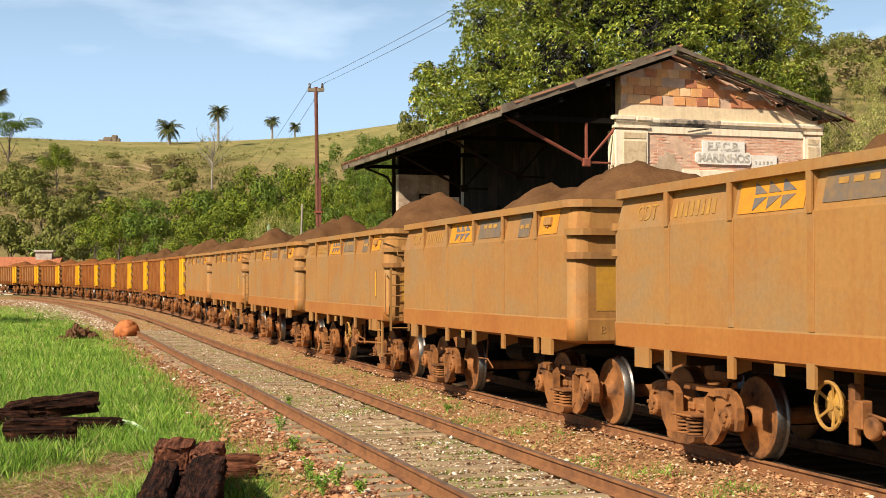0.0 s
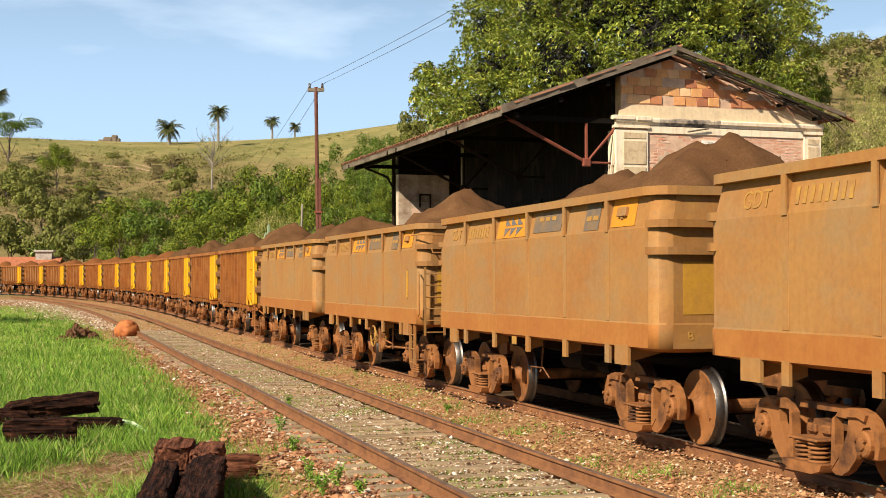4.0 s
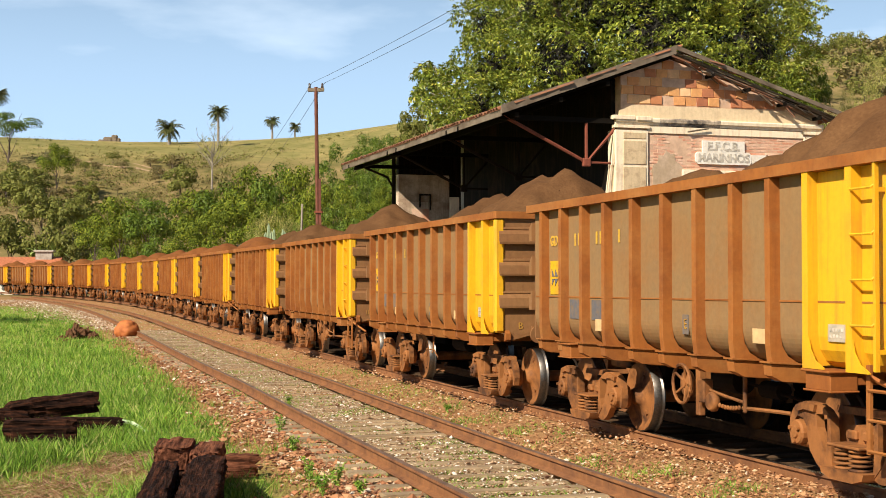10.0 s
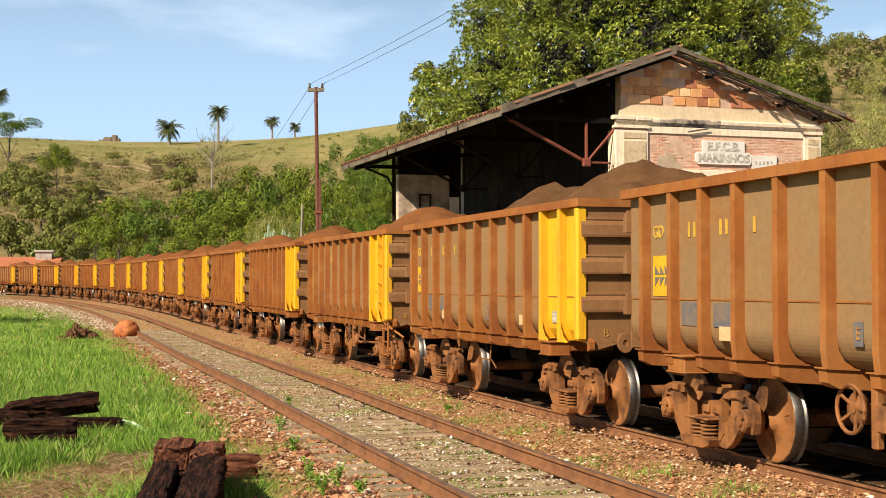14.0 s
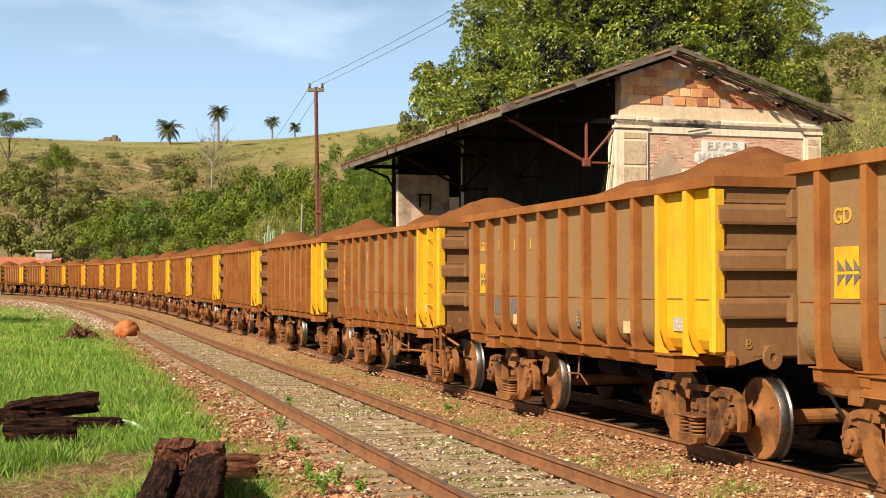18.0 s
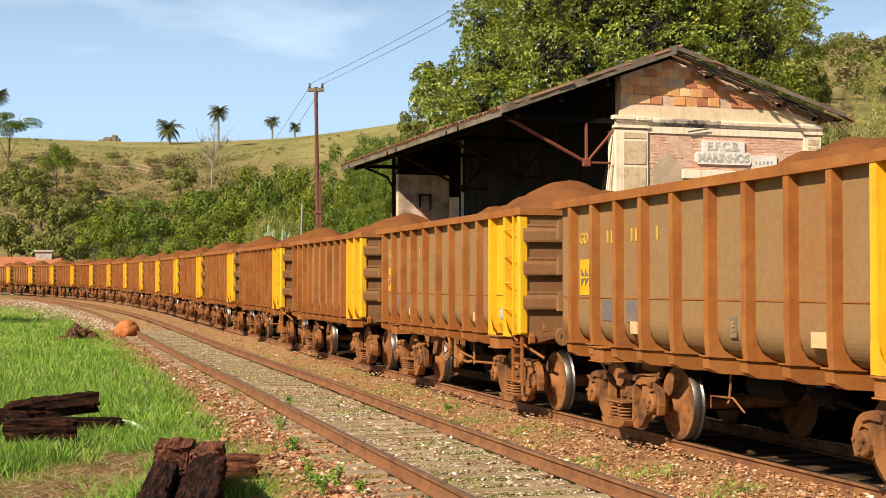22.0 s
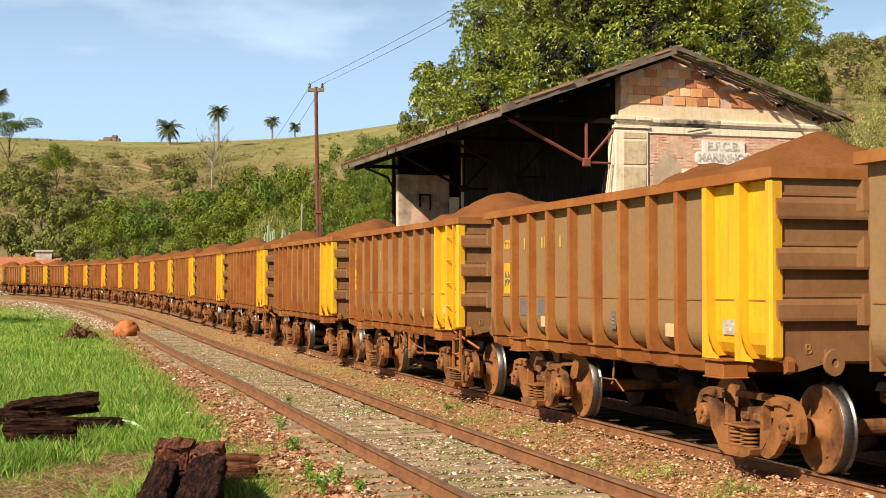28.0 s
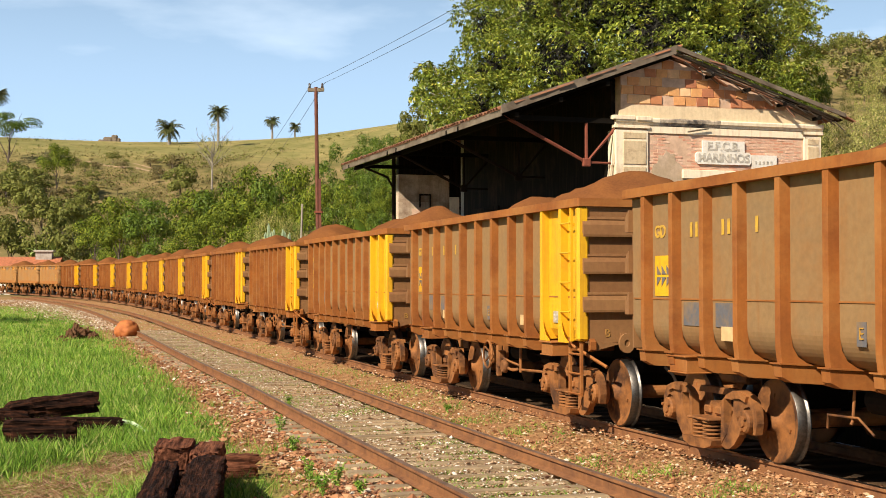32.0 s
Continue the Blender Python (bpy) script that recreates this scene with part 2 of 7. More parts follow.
PALMGREEN = leafy("palm_frond", [(0.0, (0.05, 0.065, 0.02)), (0.6, (0.10, 0.11, 0.035)), (1.0, (0.17, 0.16, 0.06))])
SCRUB = leafy("dry_scrub_leaf", [(0.0, (0.13, 0.11, 0.04)), (0.6, (0.21, 0.17, 0.065)), (1.0, (0.31, 0.23, 0.10))])
DRY = leafy("dry_grass", [(0.0, (0.20, 0.16, 0.06)), (0.6, (0.32, 0.25, 0.10)), (1.0, (0.44, 0.34, 0.16))])
STRAW = leafy("dead_straw", [(0.0, (0.14, 0.065, 0.035)), (0.6, (0.32, 0.165, 0.09)), (1.0, (0.56, 0.40, 0.25))])
GRASS = leafy("grass_blade", [(0.0, (0.04, 0.10, 0.012)), (0.5, (0.18, 0.345, 0.034)), (0.88, (0.32, 0.44, 0.07)), (1.0, (0.54, 0.46, 0.21))])

# ---- building blocks ----


def link(name, data, parent=None, label=""):
    ob = new(name, data)
    if parent is not None:
        ob.parent = parent
    if label:
        ob["label"] = label
    return ob


def to_mesh(bm, name, *materials, smooth=False):
    me = bpy.data.meshes.new(name)
    bmesh.ops.recalc_face_normals(bm, faces=bm.faces)
    bm.to_mesh(me)
    bm.free()
    for m in materials:
        me.materials.append(m)
    if smooth:
        me.shade_smooth()
    return me


def part(name, bm, material, parent, label="", smooth=False):
    """One mesh object from a bmesh, under a thing or a part."""
    return link(name, to_mesh(bm, name, material, smooth=smooth), parent, label)


def thing(name, label, category, group=""):
    return tagged(new(name), label, category, group)


def box(bm, x0, x1, y0, y1, z0, z1, bevel=0.0, m=None):
    r = bmesh.ops.create_cube(bm, size=1.0)
    vs = r["verts"]
    for v in vs:
        v.co = Vector(((x0 + x1) / 2 + v.co.x * (x1 - x0), (y0 + y1) / 2 + v.co.y * (y1 - y0), (z0 + z1) / 2 + v.co.z * (z1 - z0)))
    if m is not None:
        bmesh.ops.transform(bm, matrix=m, verts=vs)
    if bevel:
        es = {e for v in vs for e in v.link_edges}
        bmesh.ops.bevel(bm, geom=list(es), offset=bevel, segments=1, affect="EDGES")
    return bm


def boxes(*rows, bevel=0.0):
    bm = bmesh.new()
    for r in rows:
        box(bm, *r, bevel=bevel)
    return bm


def prism(bm, pts, axis, a, b):
    """A polygon pushed along an axis from a to b; pts are in the other two axes in x, y, z order."""
    def at(p, k):
        return {"x": (k, p[0], p[1]), "y": (p[0], k, p[1]), "z": (p[0], p[1], k)}[axis]
    va = [bm.verts.new(at(p, a)) for p in pts]
    vb = [bm.verts.new(at(p, b)) for p in pts]
    bm.faces.new(va)
    bm.faces.new(vb[::-1])
    for i in range(len(pts)):
        j = (i + 1) % len(pts)
        bm.faces.new((va[i], va[j], vb[j], vb[i]))
    return bm


def rod(bm, a, b, r0, r1=None, seg=8, caps=True):
    """A straight bar from a to b."""
    a, b = Vector(a), Vector(b)
    d = b - a
    q = d.to_track_quat("Z", "Y").to_matrix().to_4x4()
    bmesh.ops.create_cone(bm, cap_ends=caps, segments=seg, radius1=r0, radius2=r0 if r1 is None else r1, depth=d.length, matrix=Matrix.Translation((a + b) / 2) @ q)
    return bm


def pipe(bm, pts, r, seg=6):
    """A bar bent through the points, in one skin."""
    pts = [Vector(p) for p in pts]
    rows = []
    for i, p in enumerate(pts):
        d = pts[min(i + 1, len(pts) - 1)] - pts[max(i - 1, 0)]
        side = d.cross(Vector((0.31, 0.12, 0.94)))
        side = (side if side.length > 1e-6 else d.cross(Vector((1, 0, 0)))).normalized()
        up = side.cross(d).normalized()
        rows.append([bm.verts.new(p + (side * math.cos(2 * math.pi * k / seg) + up * math.sin(2 * math.pi * k / seg)) * r) for k in range(seg)])
    for a, b in zip(rows, rows[1:]):
        for k in range(seg):
            bm.faces.new((a[k], a[(k + 1) % seg], b[(k + 1) % seg], b[k]))
    bm.faces.new(rows[0])
    bm.faces.new(rows[-1][::-1])
    return bm


def turned(bm, profile, seg=28, m=Matrix(), mats=None):
    """A profile of (radius, y) turned about the y axis."""
    rings = []
    for r, y in profile:
        rings.append([bm.verts.new(m @ Vector((r * math.cos(2 * math.pi * k / seg), y, r * math.sin(2 * math.pi * k / seg)))) for k in range(seg)])
    for i, (p, q) in enumerate(zip(rings, rings[1:])):
        for k in range(seg):
            f = bm.faces.new((p[k], p[(k + 1) % seg], q[(k + 1) % seg], q[k]))
            f.smooth = True
            if mats:
                f.material_index = mats[i]
    bm.faces.new(rings[0])
    bm.faces.new(rings[-1][::-1])
    return bm


def letters(text, size, material, depth=0.004, bold=0.0):
    """Flat letters in the built-in font as a mesh in the x-y plane, centred."""
    c = bpy.data.curves.new("letters", "FONT")
    c.body, c.size, c.extrude, c.align_x, c.align_y, c.resolution_u = text, size, depth, "CENTER", "CENTER", 3
    c.offset = bold
    ob = new("letters", c)
    me = bpy.data.meshes.new_from_object(ob)
    bpy.data.objects.remove(ob)
    bpy.data.curves.remove(c)
    me.materials.clear()
    me.materials.append(material)
    return me


def quads(name, corners, material):
    """One mesh of many loose quads: corners is an array n x 4 x 3."""
    k = len(corners)
    me = bpy.data.meshes.new(name)
    me.from_pydata(corners.reshape(-1, 3).tolist(), [], np.arange(4 * k).reshape(-1, 4).tolist())
    me.materials.append(material)
    return me


def smooth01(a, b, v):
    t = np.clip((v - a) / (b - a), 0.0, 1.0)
    return t * t * (3 - 2 * t)


# ---- the line: straight beside the camera, then a gentle curve to the left, climbing a little ----
TH = math.atan(0.29513)
STEP = 0.5
_s = np.arange(0, 420, STEP)
_ang = TH + np.concatenate([[0], np.cumsum(np.clip((_s - 63.4) / 62.6, 0, 1) * 0.00352 * STEP)[:-1]])
_px = 8.817 - np.concatenate([[0], np.cumsum(np.sin(_ang) * STEP)[:-1]])
_py = np.concatenate([[0], np.cumsum(np.cos(_ang) * STEP)[:-1]])
_pz = np.concatenate([[0], np.cumsum(np.clip((_s - 17.0) / 30, 0, 1) * 0.009 * STEP)[:-1]])


def line(s, side=0.0):
    """A point of the main line at s metres, side metres to its right seen going away, and the heading."""
    if s <= 0:
        x, y, z, a = 8.817 - s * math.sin(TH), s * math.cos(TH), 0.0, TH
    else:
        x, y, z, a = (float(np.interp(s, _s, q)) for q in (_px, _py, _pz, _ang))
    return Vector((x + side * math.cos(a), y + side * math.sin(a), z)), a


GAP_S = [0, 19, 30, 40, 54, 63, 70, 80, 92, 108, 123, 145]
GAP_V = [3.885, 3.765, 3.60, 3.655, 3.755, 3.775, 3.82, 3.95, 4.335, 4.95, 5.285, 5.6]
SPREAD_S, SPREAD_V = GAP_S, [0.08, 0.03, 0.10, 0.15, 0.13, 0.20, 0.26, 0.28, 0.18, 0.05, 0.0, 0.0]


def siding_gap(s):
    """From the middle of the main line to the middle of the siding."""
    return float(np.interp(s, GAP_S, GAP_V))


def spread(s):
    """How far the siding's outer rail drifts away from a true gauge."""
    return float(np.interp(s, SPREAD_S, SPREAD_V))


def grade(y):
    return np.interp(np.asarray(y) / 0.955, _s, _pz)


def ground(x, y):
    """Height of the ground sheet."""
    x, y = np.asarray(x, float), np.asarray(y, float)
    base = grade(np.clip(y, 0, 175)) - 0.27
    u = x / np.maximum(y, 60)
    top = 340 * (0.1075 + 0.006 * smooth01(-0.12, 0.0, u) + 0.047 * smooth01(0.02, 0.30, u)) + 1.9
    start = 175 - 75 * smooth01(-0.06, 0.12, u)
    hill = smooth01(0, 1, 0.04 + 0.96 * (y - start) / (340 - start)) ** 0.8 * (top - base)
    hill = np.where(y > start, hill, 0.0)
    off = np.abs((8.817 - x - 0.29513 * y) / 1.0426)
    bed = 0.095 * smooth01(1.9, 1.15, off) * smooth01(62, 50, y)
    roll = 0.02 * np.sin(x * 0.9 + 0.4 * y) + 0.02 * np.sin(y * 0.7 - 0.5 * x)
    wave = smooth01(200, 300, y) * (1.2 * np.sin(x * 0.043 + 1.0) + 0.9 * np.sin(y * 0.06 + x * 0.02))
    return base + hill + roll + wave + bed


def at(px, y, z=None):
    """A place y metres away on the bearing of a mark across the view, on the ground unless z is given."""
    x = (px - 784) / 2439 * y
    return Vector((x, y, float(ground(x, y)) if z is None else z))

# ---- ground ----


def ground_material():
    m, n, l, b = nodes_of("ground")
    v = coords(n, l, shift=False)
    soil = ramp_node(n, l, noise_node(n, l, v, 2.2, 8, 0.7), [(0.3, (0.21, 0.10, 0.042)), (0.5, (0.36, 0.195, 0.085)), (0.68, (0.36, 0.235, 0.10)), (0.8, (0.50, 0.34, 0.19))])
    grass = ramp_node(n, l, noise_node(n, l, v, 1.3, 7, 0.7), [(0.32, (0.13, 0.20, 0.026)), (0.52, (0.25, 0.29, 0.05)), (0.72, (0.40, 0.33, 0.14))])
    hill = ramp_node(n, l, noise_node(n, l, v, 0.045, 10, 0.74), [(0.30, (0.145, 0.14, 0.04)), (0.47, (0.235, 0.205, 0.07)), (0.6, (0.32, 0.25, 0.095)), (0.75, (0.41, 0.285, 0.13))])
    hill = mix_node(n, l, ramp_node(n, l, noise_node(n, l, v, 0.35, 6, 0.7), [(0.5, grey(0)), (0.7, grey(0.8))]), hill, (0.10, 0.115, 0.03))
    bank = ramp_node(n, l, noise_node(n, l, v, 0.16, 8, 0.72), [(0.32, (0.075, 0.078, 0.024)), (0.5, (0.185, 0.145, 0.055)), (0.68, (0.32, 0.22, 0.105))])
    sep = n.new("ShaderNodeSeparateXYZ")
    l.new(v, sep.inputs[0])
    def step(sock, a, c):
        r = n.new("ShaderNodeMapRange")
        r.inputs["From Min"].default_value, r.inputs["From Max"].default_value = a, c
        l.new(sock, r.inputs["Value"])
        return r.outputs[0]
    mul = n.new("ShaderNodeMath")        # distance across the line: grass on the camera's side, stones by the rails
    mul.operation, mul.inputs[1].default_value = "MULTIPLY_ADD", 0.295
    l.new(sep.outputs["Y"], mul.inputs[0])
    l.new(sep.outputs["X"], mul.inputs[2])
    wob = n.new("ShaderNodeMath")
    wob.operation, wob.inputs[1].default_value = "MULTIPLY_ADD", 2.2
    l.new(noise_node(n, l, v, 0.5, 4), wob.inputs[0])
    l.new(mul.outputs[0], wob.inputs[2])
    left = step(wob.outputs[0], 4.1, 3.1)
    far = n.new("ShaderNodeMath")
    far.operation = "MULTIPLY"
    l.new(left, far.inputs[0])
    l.new(step(sep.outputs["Y"], 112, 98), far.inputs[1])
    worn = ramp_node(n, l, noise_node(n, l, v, 0.55, 5), [(0.55, grey(1)), (0.68, grey(0))])
    patch = mix_node(n, l, worn, soil, grass)
    patch = mix_node(n, l, step(sep.outputs["Y"], 17, 21), patch, grass)
    col = mix_node(n, l, far.outputs[0], soil, patch)
    # Darkens the ground along the main line, painting shade under the train.
    bed_shade = n.new("ShaderNodeMath")
    bed_shade.operation = "MULTIPLY"
    l.new(step(mul.outputs[0], 8.2, 8.9), bed_shade.inputs[0])
    l.new(step(mul.outputs[0], 14.0, 11.0), bed_shade.inputs[1])
    col = mix_node(n, l, bed_shade.outputs[0], col, (0.035, 0.022, 0.013))
    edge = n.new("ShaderNodeMath")       # brown scrubby bank below the pasture, with a ragged upper edge
    edge.operation, edge.inputs[1].default_value = "MULTIPLY_ADD", 46.0
    l.new(noise_node(n, l, v, 0.05, 5), edge.inputs[0])
    l.new(sep.outputs["Y"], edge.inputs[2])
    hill = mix_node(n, l, step(edge.outputs[0], 296, 276), hill, bank)
    col = mix_node(n, l, step(sep.outputs["Y"], 125, 160), col, hill)
    l.new(col, b.inputs["Base Color"])
    b.inputs["Roughness"].default_value = 0.95
    b.inputs["Specular IOR Level"].default_value = 0.1
    bump_node(n, l, b, noise_node(n, l, v, 7.0, 8, 0.75), 0.8, 0.05)
    return m


def axis_steps(rows):
    out = []
    for a, b, d in rows:
        out += list(np.arange(a, b, d))
    return np.array(out + [rows[-1][1]])


def make_ground():
    xs = axis_steps([(-2600, -600, 250), (-600, -120, 20), (-120, -14, 4), (-14, 16, 0.5), (16, 120, 4), (120, 600, 20), (600, 2600, 250)])
    ys = axis_steps([(-600, -40, 80), (-40, 6, 4), (6, 60, 0.5), (60, 160, 4), (160, 420, 5), (420, 700, 40), (700, 3900, 320)])
    gx, gy = np.meshgrid(xs, ys)
    gz = ground(gx, gy)
    co = np.stack([gx, gy, gz], -1).reshape(-1, 3)
    w = len(xs)
    i = (np.arange(len(ys) - 1)[:, None] * w + np.arange(w - 1)[None]).reshape(-1)
    me = bpy.data.meshes.new("ground")
    me.from_pydata(co.tolist(), [], np.stack([i, i + 1, i + w + 1, i + w], -1).tolist())
    me.shade_smooth()
    me.materials.append(ground_material())
    tagged(new("ground", me), "reddish earth and grass rising to a dry pasture hill", "ground", kind="structure")


make_ground()

# ---- rails ----
HEAD = [(-0.035, 0.0), (0.035, 0.0), (0.037, -0.03), (0.01, -0.045), (0.01, -0.125), (0.07, -0.145), (0.07, -0.16), (-0.07, -0.16), (-0.07, -0.145), (-0.01, -0.125), (-0.01, -0.045), (-0.037, -0.03)]


def rail(name, offset, s0, s1, parent, label, dz=0.0, top=RAILTOP):
    ss = np.concatenate([np.arange(s0, min(s1, 60), 3.0), np.arange(max(60, s0), s1 + 0.1, 2.0)]) if s1 > 60 else np.arange(s0, s1 + 0.1, 3.0)
    bm = bmesh.new()
    rows = []
    for s in ss:
        o = offset(s)
        p, a = line(s, o)
        rows.append([bm.verts.new((p.x + y * math.cos(a), p.y + y * math.sin(a), p.z + z + dz)) for y, z in HEAD])
    for p, q in zip(rows, rows[1:]):
        for k in range(len(HEAD)):
            f = bm.faces.new((p[k], p[(k + 1) % len(HEAD)], q[(k + 1) % len(HEAD)], q[k]))
            f.material_index = 1 if k == 0 else 0
    bm.faces.new(rows[0])
    bm.faces.new(rows[-1][::-1])
    return link(name, to_mesh(bm, name, RAIL, top), parent, label)


main_track = tagged(new("main_track"), "broad-gauge main line with rusty rails on stone ballast", "railway track", kind="structure")
side_track = tagged(new("siding_track"), "weedy disused siding with rusty rails beside the main line", "railway track", kind="structure")
for o in (-0.835, 0.835):
    rail("rail", lambda s, o=o: o, -14, 380, main_track, "")
    rail("rail", lambda s, o=o: o - siding_gap(s) - (spread(s) if o < 0 else 0), -6, 142, side_track, "heavily rusted rail", -0.012, RAILDULL)


def sleeper_mesh(seed, length=2.7, material=TIE):
    rnd = random.Random(seed)
    bm = box(bmesh.new(), -length / 2, length / 2, -0.11, 0.11, -0.2, 0.0, bevel=0.02)
    for v in bm.verts:
        v.co += Vector((rnd.uniform(-0.04, 0.04), rnd.uniform(-0.012, 0.012), rnd.uniform(-0.012, 0.006)))
    return to_mesh(bm, "sleeper", material)


SLEEPERS = [sleeper_mesh(k) for k in range(5)]
SHADETIES = [sleeper_mesh(k + 5, 1.86, SHADETIE) for k in range(3)]
rnd = random.Random(4)
for s in np.arange(-12, 62, 0.58):
    p, a = line(s, -siding_gap(s) - spread(s) / 2)
    ob = link("sleeper", SLEEPERS[rnd.randrange(5)], side_track)
    ob.matrix_world = Matrix.Translation((p.x, p.y, p.z - 0.178 + rnd.uniform(-0.012, 0.012) - (0.02 + rnd.uniform(0, 0.02) if s > 24 else 0))) @ pose(0, 0, 0, 0, 0, math.degrees(a) + rnd.uniform(-2.5, 2.5))
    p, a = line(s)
    ob = link("sleeper", SHADETIES[rnd.randrange(3)], main_track)
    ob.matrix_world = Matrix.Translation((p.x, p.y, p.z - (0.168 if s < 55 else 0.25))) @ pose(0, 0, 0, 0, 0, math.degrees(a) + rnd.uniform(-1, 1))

# ---- wagons ----
PITCH, HALF, BOGIE, AXLE, WHEEL, LEAD = 10.464, 4.52, 3.16, 0.91, 0.457, 0.22
SHORT = 10.29                 # coupled length of a smooth wagon
RIBS = [0.69, 1.41, 2.1, 2.85, 3.68, 4.5, 5.35, 6.2, 6.95, 7.7, 8.45]      # from the front end


def ring(length, width, r, z, n=5):
    """A rounded rectangle at height z."""
    out = []
    for cx, cy, a0 in ((length - r, width - r, 0), (-length + r, width - r, 90), (-length + r, -width + r, 180), (length - r, -width + r, 270)):
        for k in range(n):
            a = radians(a0 + 90 * k / (n - 1))
            out.append((cx + r * math.cos(a), cy + r * math.sin(a), z))
    return out


def loft(bm, loops, cap=True):
    rows = [[bm.verts.new(p) for p in lp] for lp in loops]
    for p, q in zip(rows, rows[1:]):
        for k in range(len(p)):
            bm.faces.new((p[k], p[(k + 1) % len(p)], q[(k + 1) % len(p)], q[k]))
    if cap:
        bm.faces.new(rows[0])
        bm.faces.new(rows[-1][::-1])
    return bm


def rim_mesh(length, width, r, z0, z1, wide):
    bm = bmesh.new()
    loft(bm, [ring(length - wide, width - wide, max(r - wide, 0.02), z0), ring(length, width, r, z0), ring(length, width, r, z1), ring(length - wide, width - wide, max(r - wide, 0.02), z1), ring(length - wide, width - wide, max(r - wide, 0.02), z0)], cap=False)
    bmesh.ops.remove_doubles(bm, verts=bm.verts, dist=0.0005)
    return bm


def heap_mesh(seed, material):
    """A load of ore: heaps side by side, at their angle of rest."""
    rnd = random.Random(seed)
    if seed < 10:               # dark lumpy ore: steep cones towards the front
        peaks = [(rnd.uniform(2.5, 3.2), rnd.uniform(-0.2, 0.2), rnd.uniform(0.75, 1.0)), (rnd.uniform(1.3, 1.9), rnd.uniform(-0.3, 0.3), rnd.uniform(0.45, 0.7)), (rnd.uniform(-0.4, 0.5), rnd.uniform(-0.3, 0.3), rnd.uniform(0.45, 0.75)), (rnd.uniform(-2.4, -1.5), 0.1, rnd.uniform(0.2, 0.45))]
    else:                       # fine red ore: one heap at the front, a lower one amidships
        peaks = [(rnd.uniform(2.4, 3.0), rnd.uniform(-0.2, 0.2), rnd.uniform(0.50, 0.64)), (rnd.uniform(1.2, 1.7), rnd.uniform(-0.2, 0.2), rnd.uniform(0.40, 0.55)), (rnd.uniform(-0.7, 0.1), rnd.uniform(-0.2, 0.2), rnd.uniform(0.28, 0.46)), (rnd.uniform(-3.2, -2.4), 0.0, rnd.uniform(-0.05, 0.15))]
    nx, ny, fit = 64, 22, 0.955 if seed < 10 else 0.975       # clear of the sides
    bm = bmesh.new()
    grid = []
    for i in range(nx + 1):
        row = []
        for j in range(ny + 1):
            px, py = -4.42 + 8.84 * i / nx, -1.46 + 2.92 * j / ny
            h = -0.12
            for qx, qy, qh in peaks:
                h = max(h, qh - (0.66 if seed < 10 else 0.56) * math.hypot(math.hypot(px - qx, py - qy), 0.4) + 0.20)
            edge = min(4.42 - abs(px), 1.46 - abs(py))
            h = min(h, -0.10 + edge * 0.8)
            h += (0.16 if seed < 10 else 0.10) * noise.noise(Vector((px * 1.5 + seed * 9, py * 1.5, 0))) + (0.12 if seed < 10 else 0.06) * noise.noise(Vector((px * 3.4, py * 3.4, seed))) + 0.018 * noise.noise(Vector((px * 14, py * 14, seed)))
            row.append(bm.verts.new((px * fit, py * fit, 3.03 + h)))
        grid.append(row)
    for i in range(nx):
        for j in range(ny):
            bm.faces.new((grid[i][j], grid[i + 1][j], grid[i + 1][j + 1], grid[i][j + 1]))
    for _ in range(30):        # loose lumps
        px, py = rnd.uniform(-4, 4), rnd.uniform(-1.2, 1.2)
        i, j = int((px + 4.42) / 8.84 * nx), int((py + 1.46) / 2.92 * ny)
        r = rnd.uniform(0.006, 0.014)
        bmesh.ops.create_icosphere(bm, subdivisions=1, radius=r, matrix=Matrix.Translation(grid[i][j].co + Vector((0, 0, r * 0.4))))
    return to_mesh(bm, "ore_load", material, smooth=True)


def wheelset_mesh():
    bm = bmesh.new()
    for k in (1, -1):
        prof = [(0.10, k * 1.0), (0.12, k * 0.93), (0.17, k * 0.905), (0.34, k * 0.865), (0.39, k * 0.895), (0.445, k * 0.90), (0.452, k * 0.895), (0.457, k * 0.80), (0.462, k * 0.785), (0.485, k * 0.775), (0.485, k * 0.76), (0.40, k * 0.755), (0.36, k * 0.79), (0.14, k * 0.80), (0.08, k * 0.75)]
        turned(bm, prof, 22, mats=[0, 0, 0, 0, 0, 1, 1, 1, 1, 1, 0, 0, 0, 0])
    rod(bm, (0, -1.0, 0), (0, 1.0, 0), 0.085, seg=14)
    for k in range(3):          # cast marks on the plate, so that the turning shows
        a = 2 * math.pi * k / 3
        for side in (1, -1):
            box(bm, 0.21, 0.29, side * 0.882 - 0.012, side * 0.882 + 0.012, -0.02, 0.02, m=Matrix.Rotation(a, 4, "Y"))
    return to_mesh(bm, "wheelset", CAST, TREAD)


